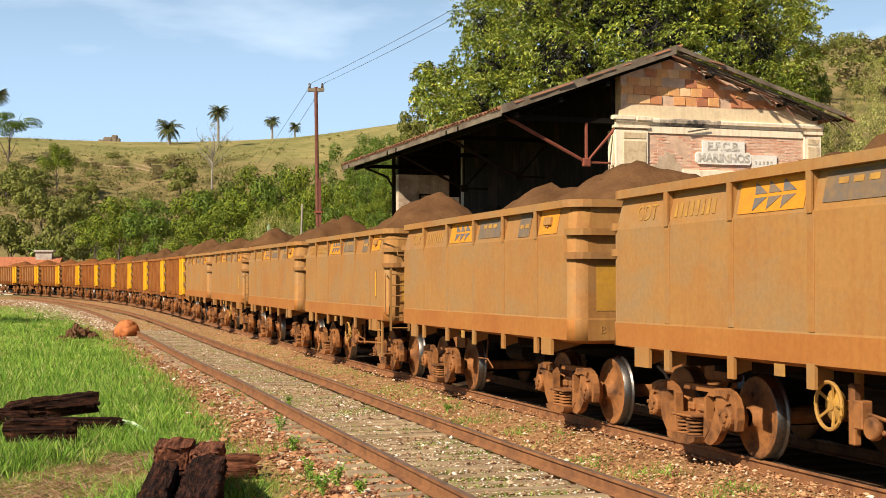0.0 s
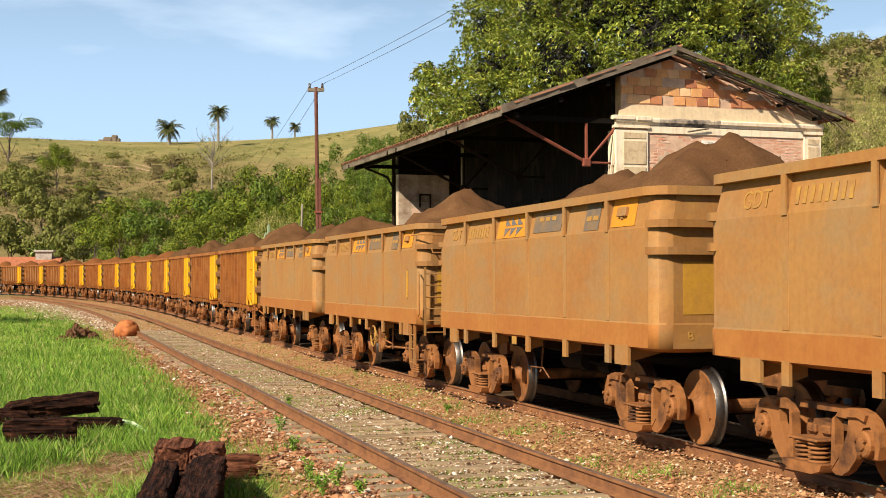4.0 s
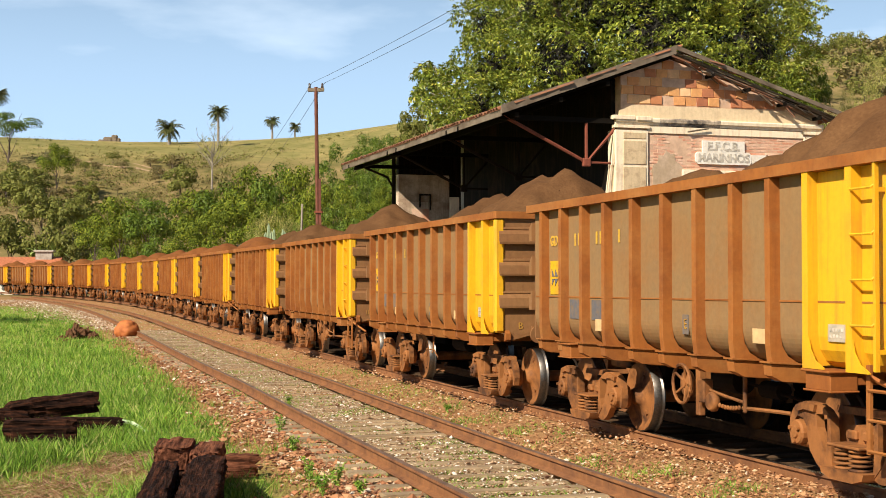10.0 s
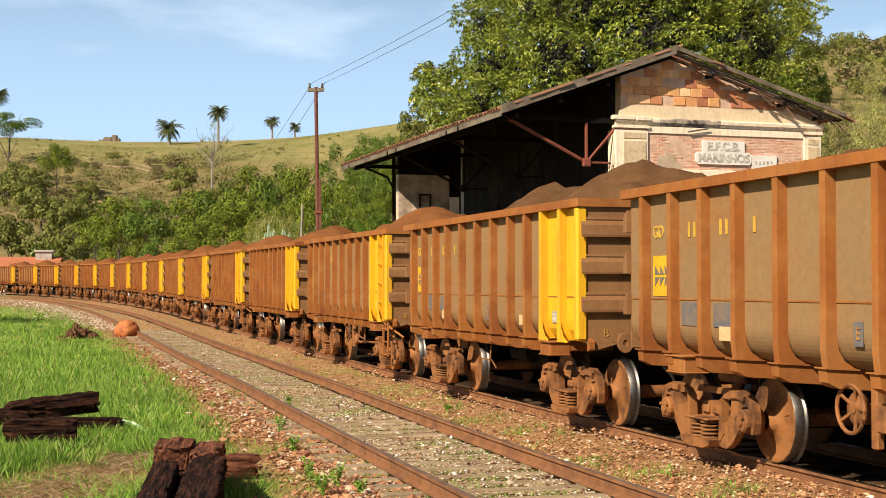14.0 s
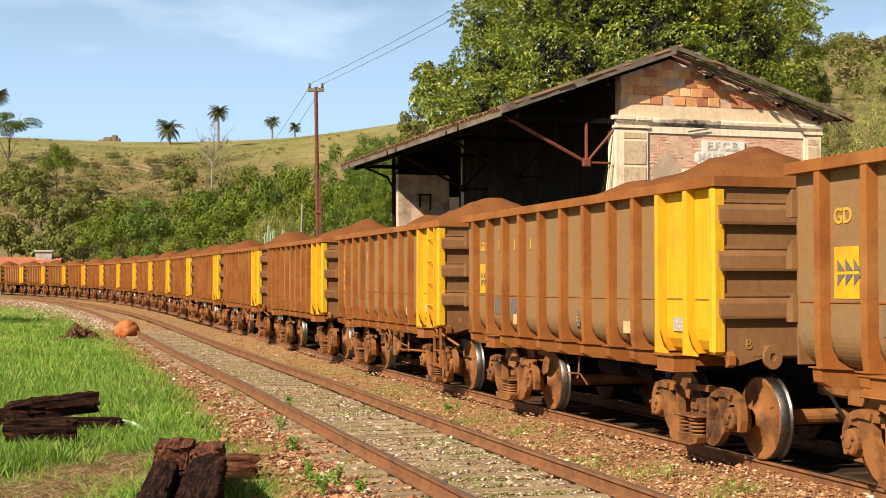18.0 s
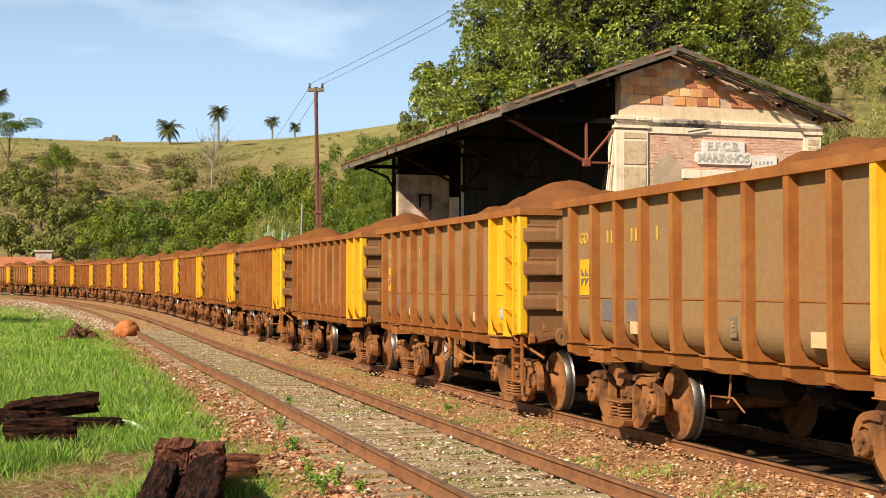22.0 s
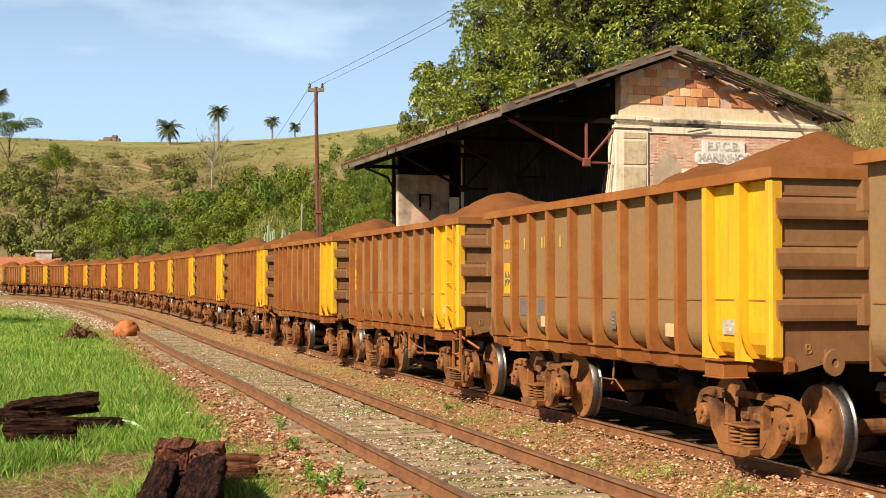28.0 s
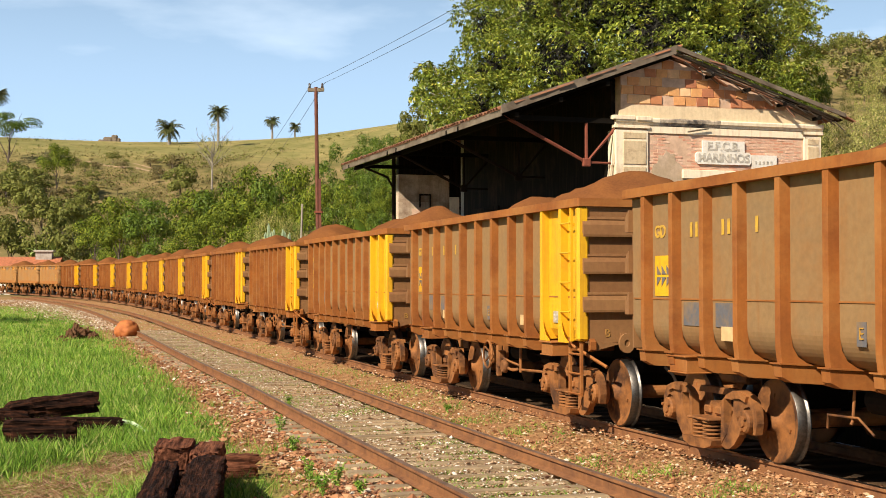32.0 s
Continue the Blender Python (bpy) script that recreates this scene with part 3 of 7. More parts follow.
def side_frame_mesh():
    """Cast bogie side: arched top chord, pedestals over the axle boxes, slanting arms down to the spring seat."""
    bm = bmesh.new()
    y0, y1 = 1.06, 1.20
    prism(bm, [(-0.50, 0.68), (-0.46, 0.75), (0.46, 0.75), (0.50, 0.68)], "y", y0 - 0.08, y0 + 0.02)
    for k in (1, -1):
        def piece(pts, a, b):
            prism(bm, [(k * x, z) for x, z in pts], "y", a, b)
        piece([(0.33, 0.15), (0.40, 0.12), (0.50, 0.12), (0.62, 0.18), (0.74, 0.30), (0.78, 0.42), (0.79, 0.52), (0.86, 0.60), (0.96, 0.615), (1.02, 0.56), (1.035, 0.45), (1.03, 0.33), (1.08, 0.33), (1.115, 0.45), (1.10, 0.58),
               (1.04, 0.68), (0.94, 0.74), (0.80, 0.77), (0.60, 0.76), (0.45, 0.71), (0.36, 0.64), (0.41, 0.665), (0.62, 0.66), (0.60, 0.53), (0.46, 0.28)], y1 - 0.045, y1 + 0.04)
        piece([(0.33, 0.15), (0.46, 0.28), (0.41, 0.40), (0.41, 0.665), (0.36, 0.64)], y1 - 0.045, y1 + 0.05)
        piece([(0.62, 0.68), (0.80, 0.69), (0.92, 0.66), (0.95, 0.72), (0.80, 0.755), (0.60, 0.745)], y1 + 0.03, y1 + 0.075)
        turned(bm, [(0.15, 1.08), (0.155, 1.17), (0.145, 1.21), (0.06, 1.215)], 14, Matrix.Translation((k * 0.91, 0, 0.457)))
    prism(bm, [(-0.36, 0.20), (-0.33, 0.14), (-0.18, 0.10), (0.18, 0.10), (0.33, 0.14), (0.36, 0.20)], "y", y0 - 0.04, y1 + 0.17)
    es = [e for e in bm.edges if e.calc_length() > 0.06 and len(e.link_faces) == 2 and e.calc_face_angle(0) > 0.9]
    bmesh.ops.bevel(bm, geom=es, offset=0.018, segments=1, affect="EDGES")
    return to_mesh(bm, "side_frame", CAST)


def bolster_end_mesh():
    """Outer end of the bolster between the columns, resting on the springs."""
    bm = bmesh.new()
    prism(bm, [(-0.25, 0.42), (0.25, 0.42), (0.27, 0.50), (0.24, 0.58), (0.10, 0.60), (-0.10, 0.58), (-0.24, 0.56), (-0.27, 0.50)], "y", 1.00, 1.14)
    box(bm, -0.26, 0.26, 1.04, 1.36, 0.40, 0.43, bevel=0.01)
    box(bm, -0.20, -0.05, 1.12, 1.18, 0.46, 0.55, bevel=0.015)
    box(bm, 0.05, 0.20, 1.12, 1.18, 0.46, 0.55, bevel=0.015)
    return to_mesh(bm, "bolster_end", CAST)


def spring_mesh():
    """Two outer coil springs standing on the seat."""
    bm = bmesh.new()
    for k in (-0.118, 0.118):
        prof = [(0.05, 0.195)]
        for j in range(5):
            z = 0.195 + 0.043 * j
            prof += [(0.085, z), (0.112, z + 0.007), (0.112, z + 0.021), (0.085, z + 0.028), (0.05, z + 0.030), (0.05, z + 0.041)]
        turned(bm, prof, 8, Matrix.Translation((k, 1.24, 0)) @ Matrix.Rotation(math.pi / 2, 4, "X"))
    return to_mesh(bm, "spring_nest", CAST)


def cap_mesh():
    """Flat bearing cap with three bolts."""
    bm = turned(bmesh.new(), [(0.125, 1.20), (0.125, 1.275), (0.110, 1.295), (0.062, 1.297), (0.055, 1.315), (0.02, 1.316)], 16)
    for f in bm.faces:
        f.smooth = False
    for k in range(3):
        a = 2.1 * k + 0.5
        rod(bm, (0.083 * math.cos(a), 1.29, 0.083 * math.sin(a)), (0.083 * math.cos(a), 1.325, 0.083 * math.sin(a)), 0.02, seg=6)
    return to_mesh(bm, "axle_cap", CAST)


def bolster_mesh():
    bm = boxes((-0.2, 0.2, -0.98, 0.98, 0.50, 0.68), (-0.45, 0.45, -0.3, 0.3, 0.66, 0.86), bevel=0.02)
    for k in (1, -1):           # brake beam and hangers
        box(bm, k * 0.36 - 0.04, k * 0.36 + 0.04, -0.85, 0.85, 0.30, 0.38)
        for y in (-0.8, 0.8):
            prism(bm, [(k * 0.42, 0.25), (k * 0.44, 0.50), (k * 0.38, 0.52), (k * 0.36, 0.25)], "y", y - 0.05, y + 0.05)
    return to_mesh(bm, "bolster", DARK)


M_WHEELS, M_FRAME, M_SPRING, M_CAP, M_BOLSTER = wheelset_mesh(), side_frame_mesh(), spring_mesh(), cap_mesh(), bolster_mesh()
M_BOLSTER_END = bolster_end_mesh()
HALFTURN = Matrix.Rotation(math.pi, 4, "Z")


def add_bogie(wagon, x):
    bogie = link("bogie", M_BOLSTER, wagon)
    bogie.matrix_basis = Matrix.Translation((x, 0, 0))
    for turn in (Matrix(), HALFTURN):
        link("side_frame", M_FRAME, bogie).matrix_basis = turn
        link("spring_nest", M_SPRING, bogie).matrix_basis = turn
        link("bolster_end", M_BOLSTER_END, bogie).matrix_basis = turn
        for k in (1, -1):
            link("axle_cap", M_CAP, bogie).matrix_basis = turn @ Matrix.Translation((k * AXLE, 0, WHEEL))
    for k in (1, -1):
        ws = link("wheelset", M_WHEELS, bogie, "rusty wheelset with polished treads")
        ws.matrix_basis = Matrix.Translation((k * AXLE, 0, WHEEL))


def coupler_mesh():
    bm = boxes((4.1, 4.86, -0.09, 0.09, 0.68, 0.86), bevel=0.03)
    prism(bm, [(4.84, -0.16), (5.18, -0.16), (5.22, -0.02), (5.08, 0.04), (5.16, 0.12), (5.02, 0.2), (4.84, 0.14)], "z", 0.63, 0.91)
    return to_mesh(bm, "coupler", CAST)


def hose_mesh():
    pts = [(4.6, -0.35, 0.8), (4.85, -0.36, 0.72), (5.05, -0.34, 0.5), (5.2, -0.3, 0.34), (5.23, -0.28, 0.36)]
    return to_mesh(pipe(bmesh.new(), pts, 0.022), "brake_hose", DARK, smooth=True)


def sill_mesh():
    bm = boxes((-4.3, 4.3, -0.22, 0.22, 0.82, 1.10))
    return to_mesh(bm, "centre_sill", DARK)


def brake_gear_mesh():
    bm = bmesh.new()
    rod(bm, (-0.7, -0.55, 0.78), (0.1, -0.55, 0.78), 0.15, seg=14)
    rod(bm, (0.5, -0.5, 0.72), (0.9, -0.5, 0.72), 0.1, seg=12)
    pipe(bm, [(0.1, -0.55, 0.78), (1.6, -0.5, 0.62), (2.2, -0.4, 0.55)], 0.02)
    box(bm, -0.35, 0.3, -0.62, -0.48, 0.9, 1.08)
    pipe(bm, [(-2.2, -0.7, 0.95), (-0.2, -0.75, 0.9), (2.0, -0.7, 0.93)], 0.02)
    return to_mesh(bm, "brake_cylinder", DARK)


def release_mesh():
    bm = pipe(bmesh.new(), [(0.0, -1.25, 1.05), (0.0, -1.28, 0.66), (0.0, -1.30, 0.62)], 0.015)
    pipe(bm, [(-0.42, -1.28, 0.55), (-0.38, -1.3, 0.68), (0.12, -1.3, 0.69), (0.34, -1.28, 0.55)], 0.012)
    return to_mesh(bm, "release_rod", CAST)


def handwheel_mesh(material):
    """Spoked hand-brake wheel, facing sideways."""
    bm = bmesh.new()
    n = 20
    pts = [(0.22 * math.cos(2 * math.pi * k / n), -1.40, 0.22 * math.sin(2 * math.pi * k / n)) for k in range(n + 1)]
    pipe(bm, pts, 0.02)
    turned(bm, [(0.15, -1.30), (0.16, -1.33), (0.14, -1.35), (0.05, -1.37)], 18)
    for k in range(5):
        a = 2 * math.pi * k / 5
        rod(bm, (0, -1.34, 0), (0.22 * math.cos(a), -1.40, 0.22 * math.sin(a)), 0.016, seg=5)
    rod(bm, (0, -1.38, 0), (0, -1.05, 0), 0.045, seg=10)
    box(bm, 0.05, 0.09, -1.16, -1.08, -0.12, 0.3)
    return to_mesh(bm, "handwheel", material)


def rigging_mesh():
    """Bracket, gear case, chain and rods of the hand brake, hung beside the wheel."""
    bm = boxes((0.42, 0.52, -1.34, -1.26, 0.44, 1.0), (0.56, 0.70, -1.38, -1.26, 0.60, 0.86), (1.42, 1.47, -1.30, -1.26, 0.55, 1.05), bevel=0.012)
    turned(bm, [(0.09, -1.36), (0.11, -1.33), (0.11, -1.28), (0.06, -1.26)], 12, Matrix.Translation((0.78, 0, 0.62)))
    for k in range(9):
        turned(bm, [(0.018, -0.012), (0.03, 0.0), (0.018, 0.012)], 6, Matrix.Translation((0.86 + 0.062 * k, -1.30, 0.60 - 0.02 * math.sin(math.pi * k / 8))))
    pipe(bm, [(0.70, -1.30, 0.74), (1.05, -1.30, 0.70), (1.45, -1.28, 0.66)], 0.018, 6)
    pipe(bm, [(1.40, -1.28, 0.60), (1.9, -1.15, 0.60), (2.15, -1.0, 0.58)], 0.022, 6)
    return to_mesh(bm, "brake_rigging", CAST)


M_RIGGING = rigging_mesh()
M_COUPLER, M_HOSE, M_SILL, M_BRAKE, M_RELEASE = coupler_mesh(), hose_mesh(), sill_mesh(), brake_gear_mesh(), release_mesh()
M_WHEEL_Y, M_WHEEL_R = handwheel_mesh(STENCIL), handwheel_mesh(CAST)


def running_gear(w, even, handwheel):
    for k in (1, -1):
        add_bogie(w, k * BOGIE + LEAD)
    for turn in (Matrix(), HALFTURN):
        link("coupler", M_COUPLER, w).matrix_basis = turn
        link("brake_hose", M_HOSE, w).matrix_basis = turn
    link("centre_sill", M_SILL, w)
    link("brake_cylinder", M_BRAKE, w)
    if even:
        link("handwheel", handwheel, w, "spoked hand-brake wheel").matrix_basis = Matrix.Translation((0.2, 0, 0.78))
        link("brake_rigging", M_RIGGING, w)
    else:
        link("release_rod", M_RELEASE, w)


def seat(ob, m):
    ob.matrix_basis = m
    return ob


def on_side(x, y, z):
    """Letters and plates: the x-y plane turned to face the camera's side of a wagon, reading towards its front."""
    return Matrix.Translation((x, y, z)) @ Matrix.Rotation(math.pi / 2, 4, "X")


def wedge_mesh(size, up, material):
    bm = prism(bmesh.new(), [(0, up * size * 0.95), (size * 0.95, up * size * 0.12), (size * 0.05, up * size * 0.12)], "z", 0, 0.004)
    return to_mesh(bm, "painted_wedge", material)


def wedges(parent, size, meshes, m):
    """Three pairs of painted wedges pointing forward."""
    for k in range(3):
        for me in meshes:
            link("painted_wedge", me, parent).matrix_basis = m @ Matrix.Translation(((k - 1.4) * size, 0, 0))


def bar_mesh(w, h, material):
    return to_mesh(boxes((0, w, -h / 2, h / 2, 0, 0.004)), "number_bar", material)


def bars(parent, mesh, count, pitch, m):
    """Painted strokes side by side, in place of figures."""
    for k in range(count):
        link("number_bar", mesh, parent).matrix_basis = m @ Matrix.Translation((k * pitch, 0, 0))


M_WEDGE_S, M_WEDGE_L = [wedge_mesh(0.13, u, BLUE) for u in (1, -1)], [wedge_mesh(0.21, u, BLUE) for u in (1, -1)]
M_DIGIT, M_DIGIT_L = bar_mesh(0.055, 0.165, YELLOWMARK), bar_mesh(0.06, 0.17, STENCIL)
M_B, M_E = letters("B", 0.15, STENCIL), letters("E", 0.16, STENCIL)
M_GDT, M_GD = letters("GDT", 0.27, STENCIL), letters("GD", 0.2, YELLOWMARK, bold=0.004)
M_B_DUSTY = letters("B", 0.15, STENCIL)
M_PRINT = bar_mesh(0.034, 0.03, SIGNGREY)
M_DASH = bar_mesh(0.16, 0.06, STENCIL)


def ribbed_meshes():
    d = {}
    bm = bmesh.new()
    sec = [(1.452, 2.98)] + [(1.10 + 0.352 * math.cos(radians(7.5 * k)), 1.47 - 0.36 * math.sin(radians(7.5 * k))) for k in range(13)]
    prism(bm, sec + [(-y, z) for y, z in sec[::-1]], "x", -4.44, 4.44)
    d["body"] = to_mesh(bm, "body", UMBER)
    d["rim"] = to_mesh(rim_mesh(HALF, 1.576, 0.03, 2.955, 3.065, 0.16), "rim", RUST)
    bm = bmesh.new()
    prism(bm, [(-1.565, 2.955), (-1.45, 2.955), (-1.45, 1.42), (-1.43, 1.30), (-1.37, 1.20), (-1.27, 1.14), (-0.6, 1.11), (-0.6, 0.86), (-0.9, 0.88), (-1.36, 1.00), (-1.545, 1.14), (-1.565, 1.3)], "x", -0.05, 0.05)
    prism(bm, [(-1.575, 1.135), (-1.1, 1.10), (-1.1, 0.93), (-1.45, 0.955), (-1.56, 1.01)], "x", -0.075, 0.075)
    prism(bm, [(-1.60, 1.15), (-1.1, 1.12), (-1.1, 1.105), (-1.60, 1.135)], "x", -0.10, 0.10)
    d["rib"] = to_mesh(bm, "rib", RUST)
    bm = prism(bmesh.new(), [(-1.565, 2.955), (-1.45, 2.955), (-1.45, 1.42), (-1.43, 1.30), (-1.37, 1.20), (-1.30, 1.15), (-1.50, 1.14), (-1.565, 1.21)], "x", -0.05, 0.05)
    prism(bm, [(-0.05, 1.125), (0.31, 1.125), (0.31, 1.14), (0.17, 1.20), (0.085, 1.30), (0.05, 1.42), (-0.05, 1.42)], "y", -1.568, -1.552)
    d["rib_yellow"] = to_mesh(bm, "rib", YELLOW)
    bm = bmesh.new()
    prism(bm, [(-1.457, 2.95), (-1.45, 2.95), (-1.45, 1.42), (-1.43, 1.30), (-1.37, 1.20), (-1.27, 1.14), (-1.276, 1.132), (-1.376, 1.193), (-1.437, 1.296), (-1.457, 1.42)], "x", 3.14, 4.445)
    box(bm, 4.38, 4.50, -1.565, -1.40, 1.16, 2.95, bevel=0.03)
    d["end_panel"] = to_mesh(bm, "end_panel", YELLOW)
    d["seam"] = to_mesh(boxes((-4.40, 4.38, -1.462, -1.450, 1.735, 1.752)), "seam", RUST)
    bm = boxes((4.44, 4.47, -1.45, 1.45, 1.14, 2.96))
    d["end_plate"] = to_mesh(bm, "end_plate", ENDBROWN)
    bm = bmesh.new()
    prism(bm, [(4.46, 0.27), (4.495, 0.265), (4.50, 0.235), (4.49, 0.22), (4.535, 0.16), (4.55, 0.03), (4.545, 0.0), (4.532, 0.0), (4.525, 0.04), (4.46, 0.07)], "y", -1.50, 1.50)
    prism(bm, [(4.45, 0.24), (4.50, 0.24), (4.555, 0.17), (4.565, 0.0), (4.45, 0.0)], "y", 1.42, 1.51)
    d["end_rib"] = to_mesh(bm, "end_rib", ENDBROWN)
    bm = bmesh.new()
    turned(bm, [(0.032, -0.008), (0.038, -0.024), (0.11, -0.024), (0.11, 0.024), (0.038, 0.024), (0.032, 0.008)], 16, Matrix.Translation((4.53, 0, 1.13)) @ Matrix.Diagonal((1, 1, 1.2, 1)) @ Matrix.Rotation(math.pi / 2, 4, "Z"))
    for f in bm.faces:
        f.smooth = False
    box(bm, 4.46, 4.51, -0.07, 0.07, 1.08, 1.26)
    d["lift_lug"] = to_mesh(bm, "lift_lug", ENDBROWN)
    bm = prism(bmesh.new(), [(-1.42, 1.16), (-0.92, 1.13), (-1.36, 1.02)], "x", 4.44, 4.50)
    d["corner_gusset"] = to_mesh(bm, "corner_gusset", ENDBROWN)
    bm = prism(bmesh.new(), [(4.46, 1.20), (4.54, 1.15), (4.54, 1.05), (4.46, 1.02)], "y", -1.40, -1.32)
    d["step_bracket"] = to_mesh(bm, "step_bracket", RUST)
    bm = boxes((-0.21, 0.21, -1.55, -1.26, 0.93, 1.10), (-0.24, 0.24, -1.585, -1.24, 1.095, 1.12), (-0.23, 0.23, -1.57, -1.25, 0.915, 0.935), (-0.20, 0.20, -1.27, -0.6, 0.98, 1.11), bevel=0.008)
    d["bolster_box"] = to_mesh(bm, "bolster_box", RUST)
    bm = bmesh.new()
    pipe(bm, [(3.86, -1.55, 0.03), (3.88, -1.575, 0.0), (4.20, -1.575, 0.0), (4.22, -1.55, 0.03)], 0.013, 5)
    d["rung"] = to_mesh(bm, "rung", YELLOW)
    d["stile"] = to_mesh(boxes((4.20, 4.24, -1.565, -1.525, 1.15, 2.955), (4.20, 4.24, -1.53, -1.45, 1.30, 1.34), (4.20, 4.24, -1.53, -1.45, 2.70, 2.74)), "ladder_stile", YELLOW)
    bm = bmesh.new()
    for x in (4.02, 4.42):
        box(bm, x - 0.03, x + 0.03, -1.50, -1.47, 0.42, 1.2)
    for z in (0.45, 0.72, 0.98):
        pipe(bm, [(4.02, -1.50, z), (4.42, -1.50, z)], 0.016, 5)
    pipe(bm, [(4.02, -1.48, 1.1), (4.62, -1.2, 0.82)], 0.025, 5)
    d["step"] = to_mesh(bm, "step", RUST)
    d["plate"] = to_mesh(boxes((-0.14, 0.14, -0.075, 0.075, 0, 0.006)), "plate", CREAM)
    d["data_plate"] = to_mesh(boxes((-0.14, 0.14, -0.08, 0.08, 0, 0.006)), "plate", PLATEGREY)
    d["letter_plate"] = to_mesh(boxes((-0.075, 0.075, -0.11, 0.11, 0, 0.004)), "letter_plate", BLUE)
    d["blue_plate"] = to_mesh(boxes((-0.22, 0.22, -0.13, 0.13, 0, 0.006)), "plate", BLUE)
    d["logo_panel"] = to_mesh(boxes((-0.2, 0.2, -0.235, 0.235, 0, 0.004)), "logo_panel", YELLOW)
    return d


def ribbed_wagon(even, loads):
    d = M_RIBBED
    w = thing("ore_wagon", "ribbed brown ore gondola with yellow end panel" + (" and side ladder" if even else ", heaped with ore"), "ore wagon", "wagons of the ore train")
    for key in ("body", "rim", "seam"):
        link(key, d[key], w)
    link("end_panel", d["end_panel"], w, "bright yellow end panel")
    seat(link("end_panel", d["end_panel"], w), HALFTURN)
    for x in RIBS:
        link("rib", d["rib_yellow" if x < 1.5 else "rib"], w).matrix_basis = Matrix.Translation((HALF - x, 0, 0))
        link("rib", d["rib"], w).matrix_basis = Matrix.Translation((HALF - x, 0, 0)) @ HALFTURN
    for turn in (Matrix(), HALFTURN):
        link("end_plate", d["end_plate"], w).matrix_basis = turn
        for y in (-0.88, 0.88):
            link("lift_lug", d["lift_lug"], w).matrix_basis = turn @ Matrix.Translation((0, y, 0))
        link("corner_gusset", d["corner_gusset"], w).matrix_basis = turn
        link("step_bracket", d["step_bracket"], w).matrix_basis = turn
        for z in (1.545, 2.055, 2.55):
            link("end_rib", d["end_rib"], w).matrix_basis = turn @ Matrix.Translation((0, 0, z))
        for x in (BOGIE, -BOGIE):
            link("bolster_box", d["bolster_box"], w).matrix_basis = Matrix.Translation((x + LEAD * 0.6, 0, 0)) @ turn
    if even:
        for z in (1.54, 1.94, 2.34, 2.74):
            link("rung", d["rung"], w).matrix_basis = Matrix.Translation((0, 0, z))
        link("ladder_stile", d["stile"], w)
        link("step", d["step"], w)
    link("logo_panel", d["logo_panel"], w, "yellow panel with dark wedge marks").matrix_basis = on_side(HALF - 8.13, -1.456, 2.01)
    wedges(w, 0.13, M_WEDGE_S, on_side(HALF - 8.09, -1.462, 2.01))
    link("letter", M_GD, w, "yellow stencil letters").matrix_basis = on_side(HALF - 8.19, -1.456, 2.52)
    for x, count in ((7.32, 2), (6.58, 2), (5.86, 1)):
        bars(w, M_DIGIT, count, 0.13, on_side(HALF - x - 0.1, -1.456, 2.52))
    for x in (7.36, 6.6):
        link("plate", d["blue_plate"], w, "faded blue stencil panel").matrix_basis = on_side(HALF - x, -1.456, 1.58)
    for x in (6.55, 2.44):
        link("plate", d["plate"], w, "cream data plate").matrix_basis = on_side(HALF - x, -1.458, 1.385)
    plate = seat(link("plate", d["data_plate"], w, "pale printed data plate"), on_side(HALF - 1.04, -1.462, 1.46))
    bars(plate, M_PRINT, 5, 0.048, Matrix.Translation((-0.11, 0.028, 0.006)))
    bars(plate, M_PRINT, 4, 0.055, Matrix.Translation((-0.11, -0.028, 0.006)))
    link("letter_plate", d["letter_plate"], w).matrix_basis = on_side(HALF - 4.1, -1.454, 1.46)
    link("letter", M_E, w, "pale letter on a dark plate").matrix_basis = on_side(HALF - 4.1, -1.462, 1.46)
    link("letter", M_B, w, "yellow letter B").matrix_basis = Matrix.Translation((4.474, -1.13, 1.26)) @ Matrix.Rotation(math.pi / 2, 4, "Z") @ Matrix.Rotation(math.pi / 2, 4, "X")
    link("ore_load", loads, w, "heaped iron ore")
    running_gear(w, even, M_WHEEL_R)
    return w


GUSSETS = [1.42, 2.88, 4.36, 5.9, 7.4]


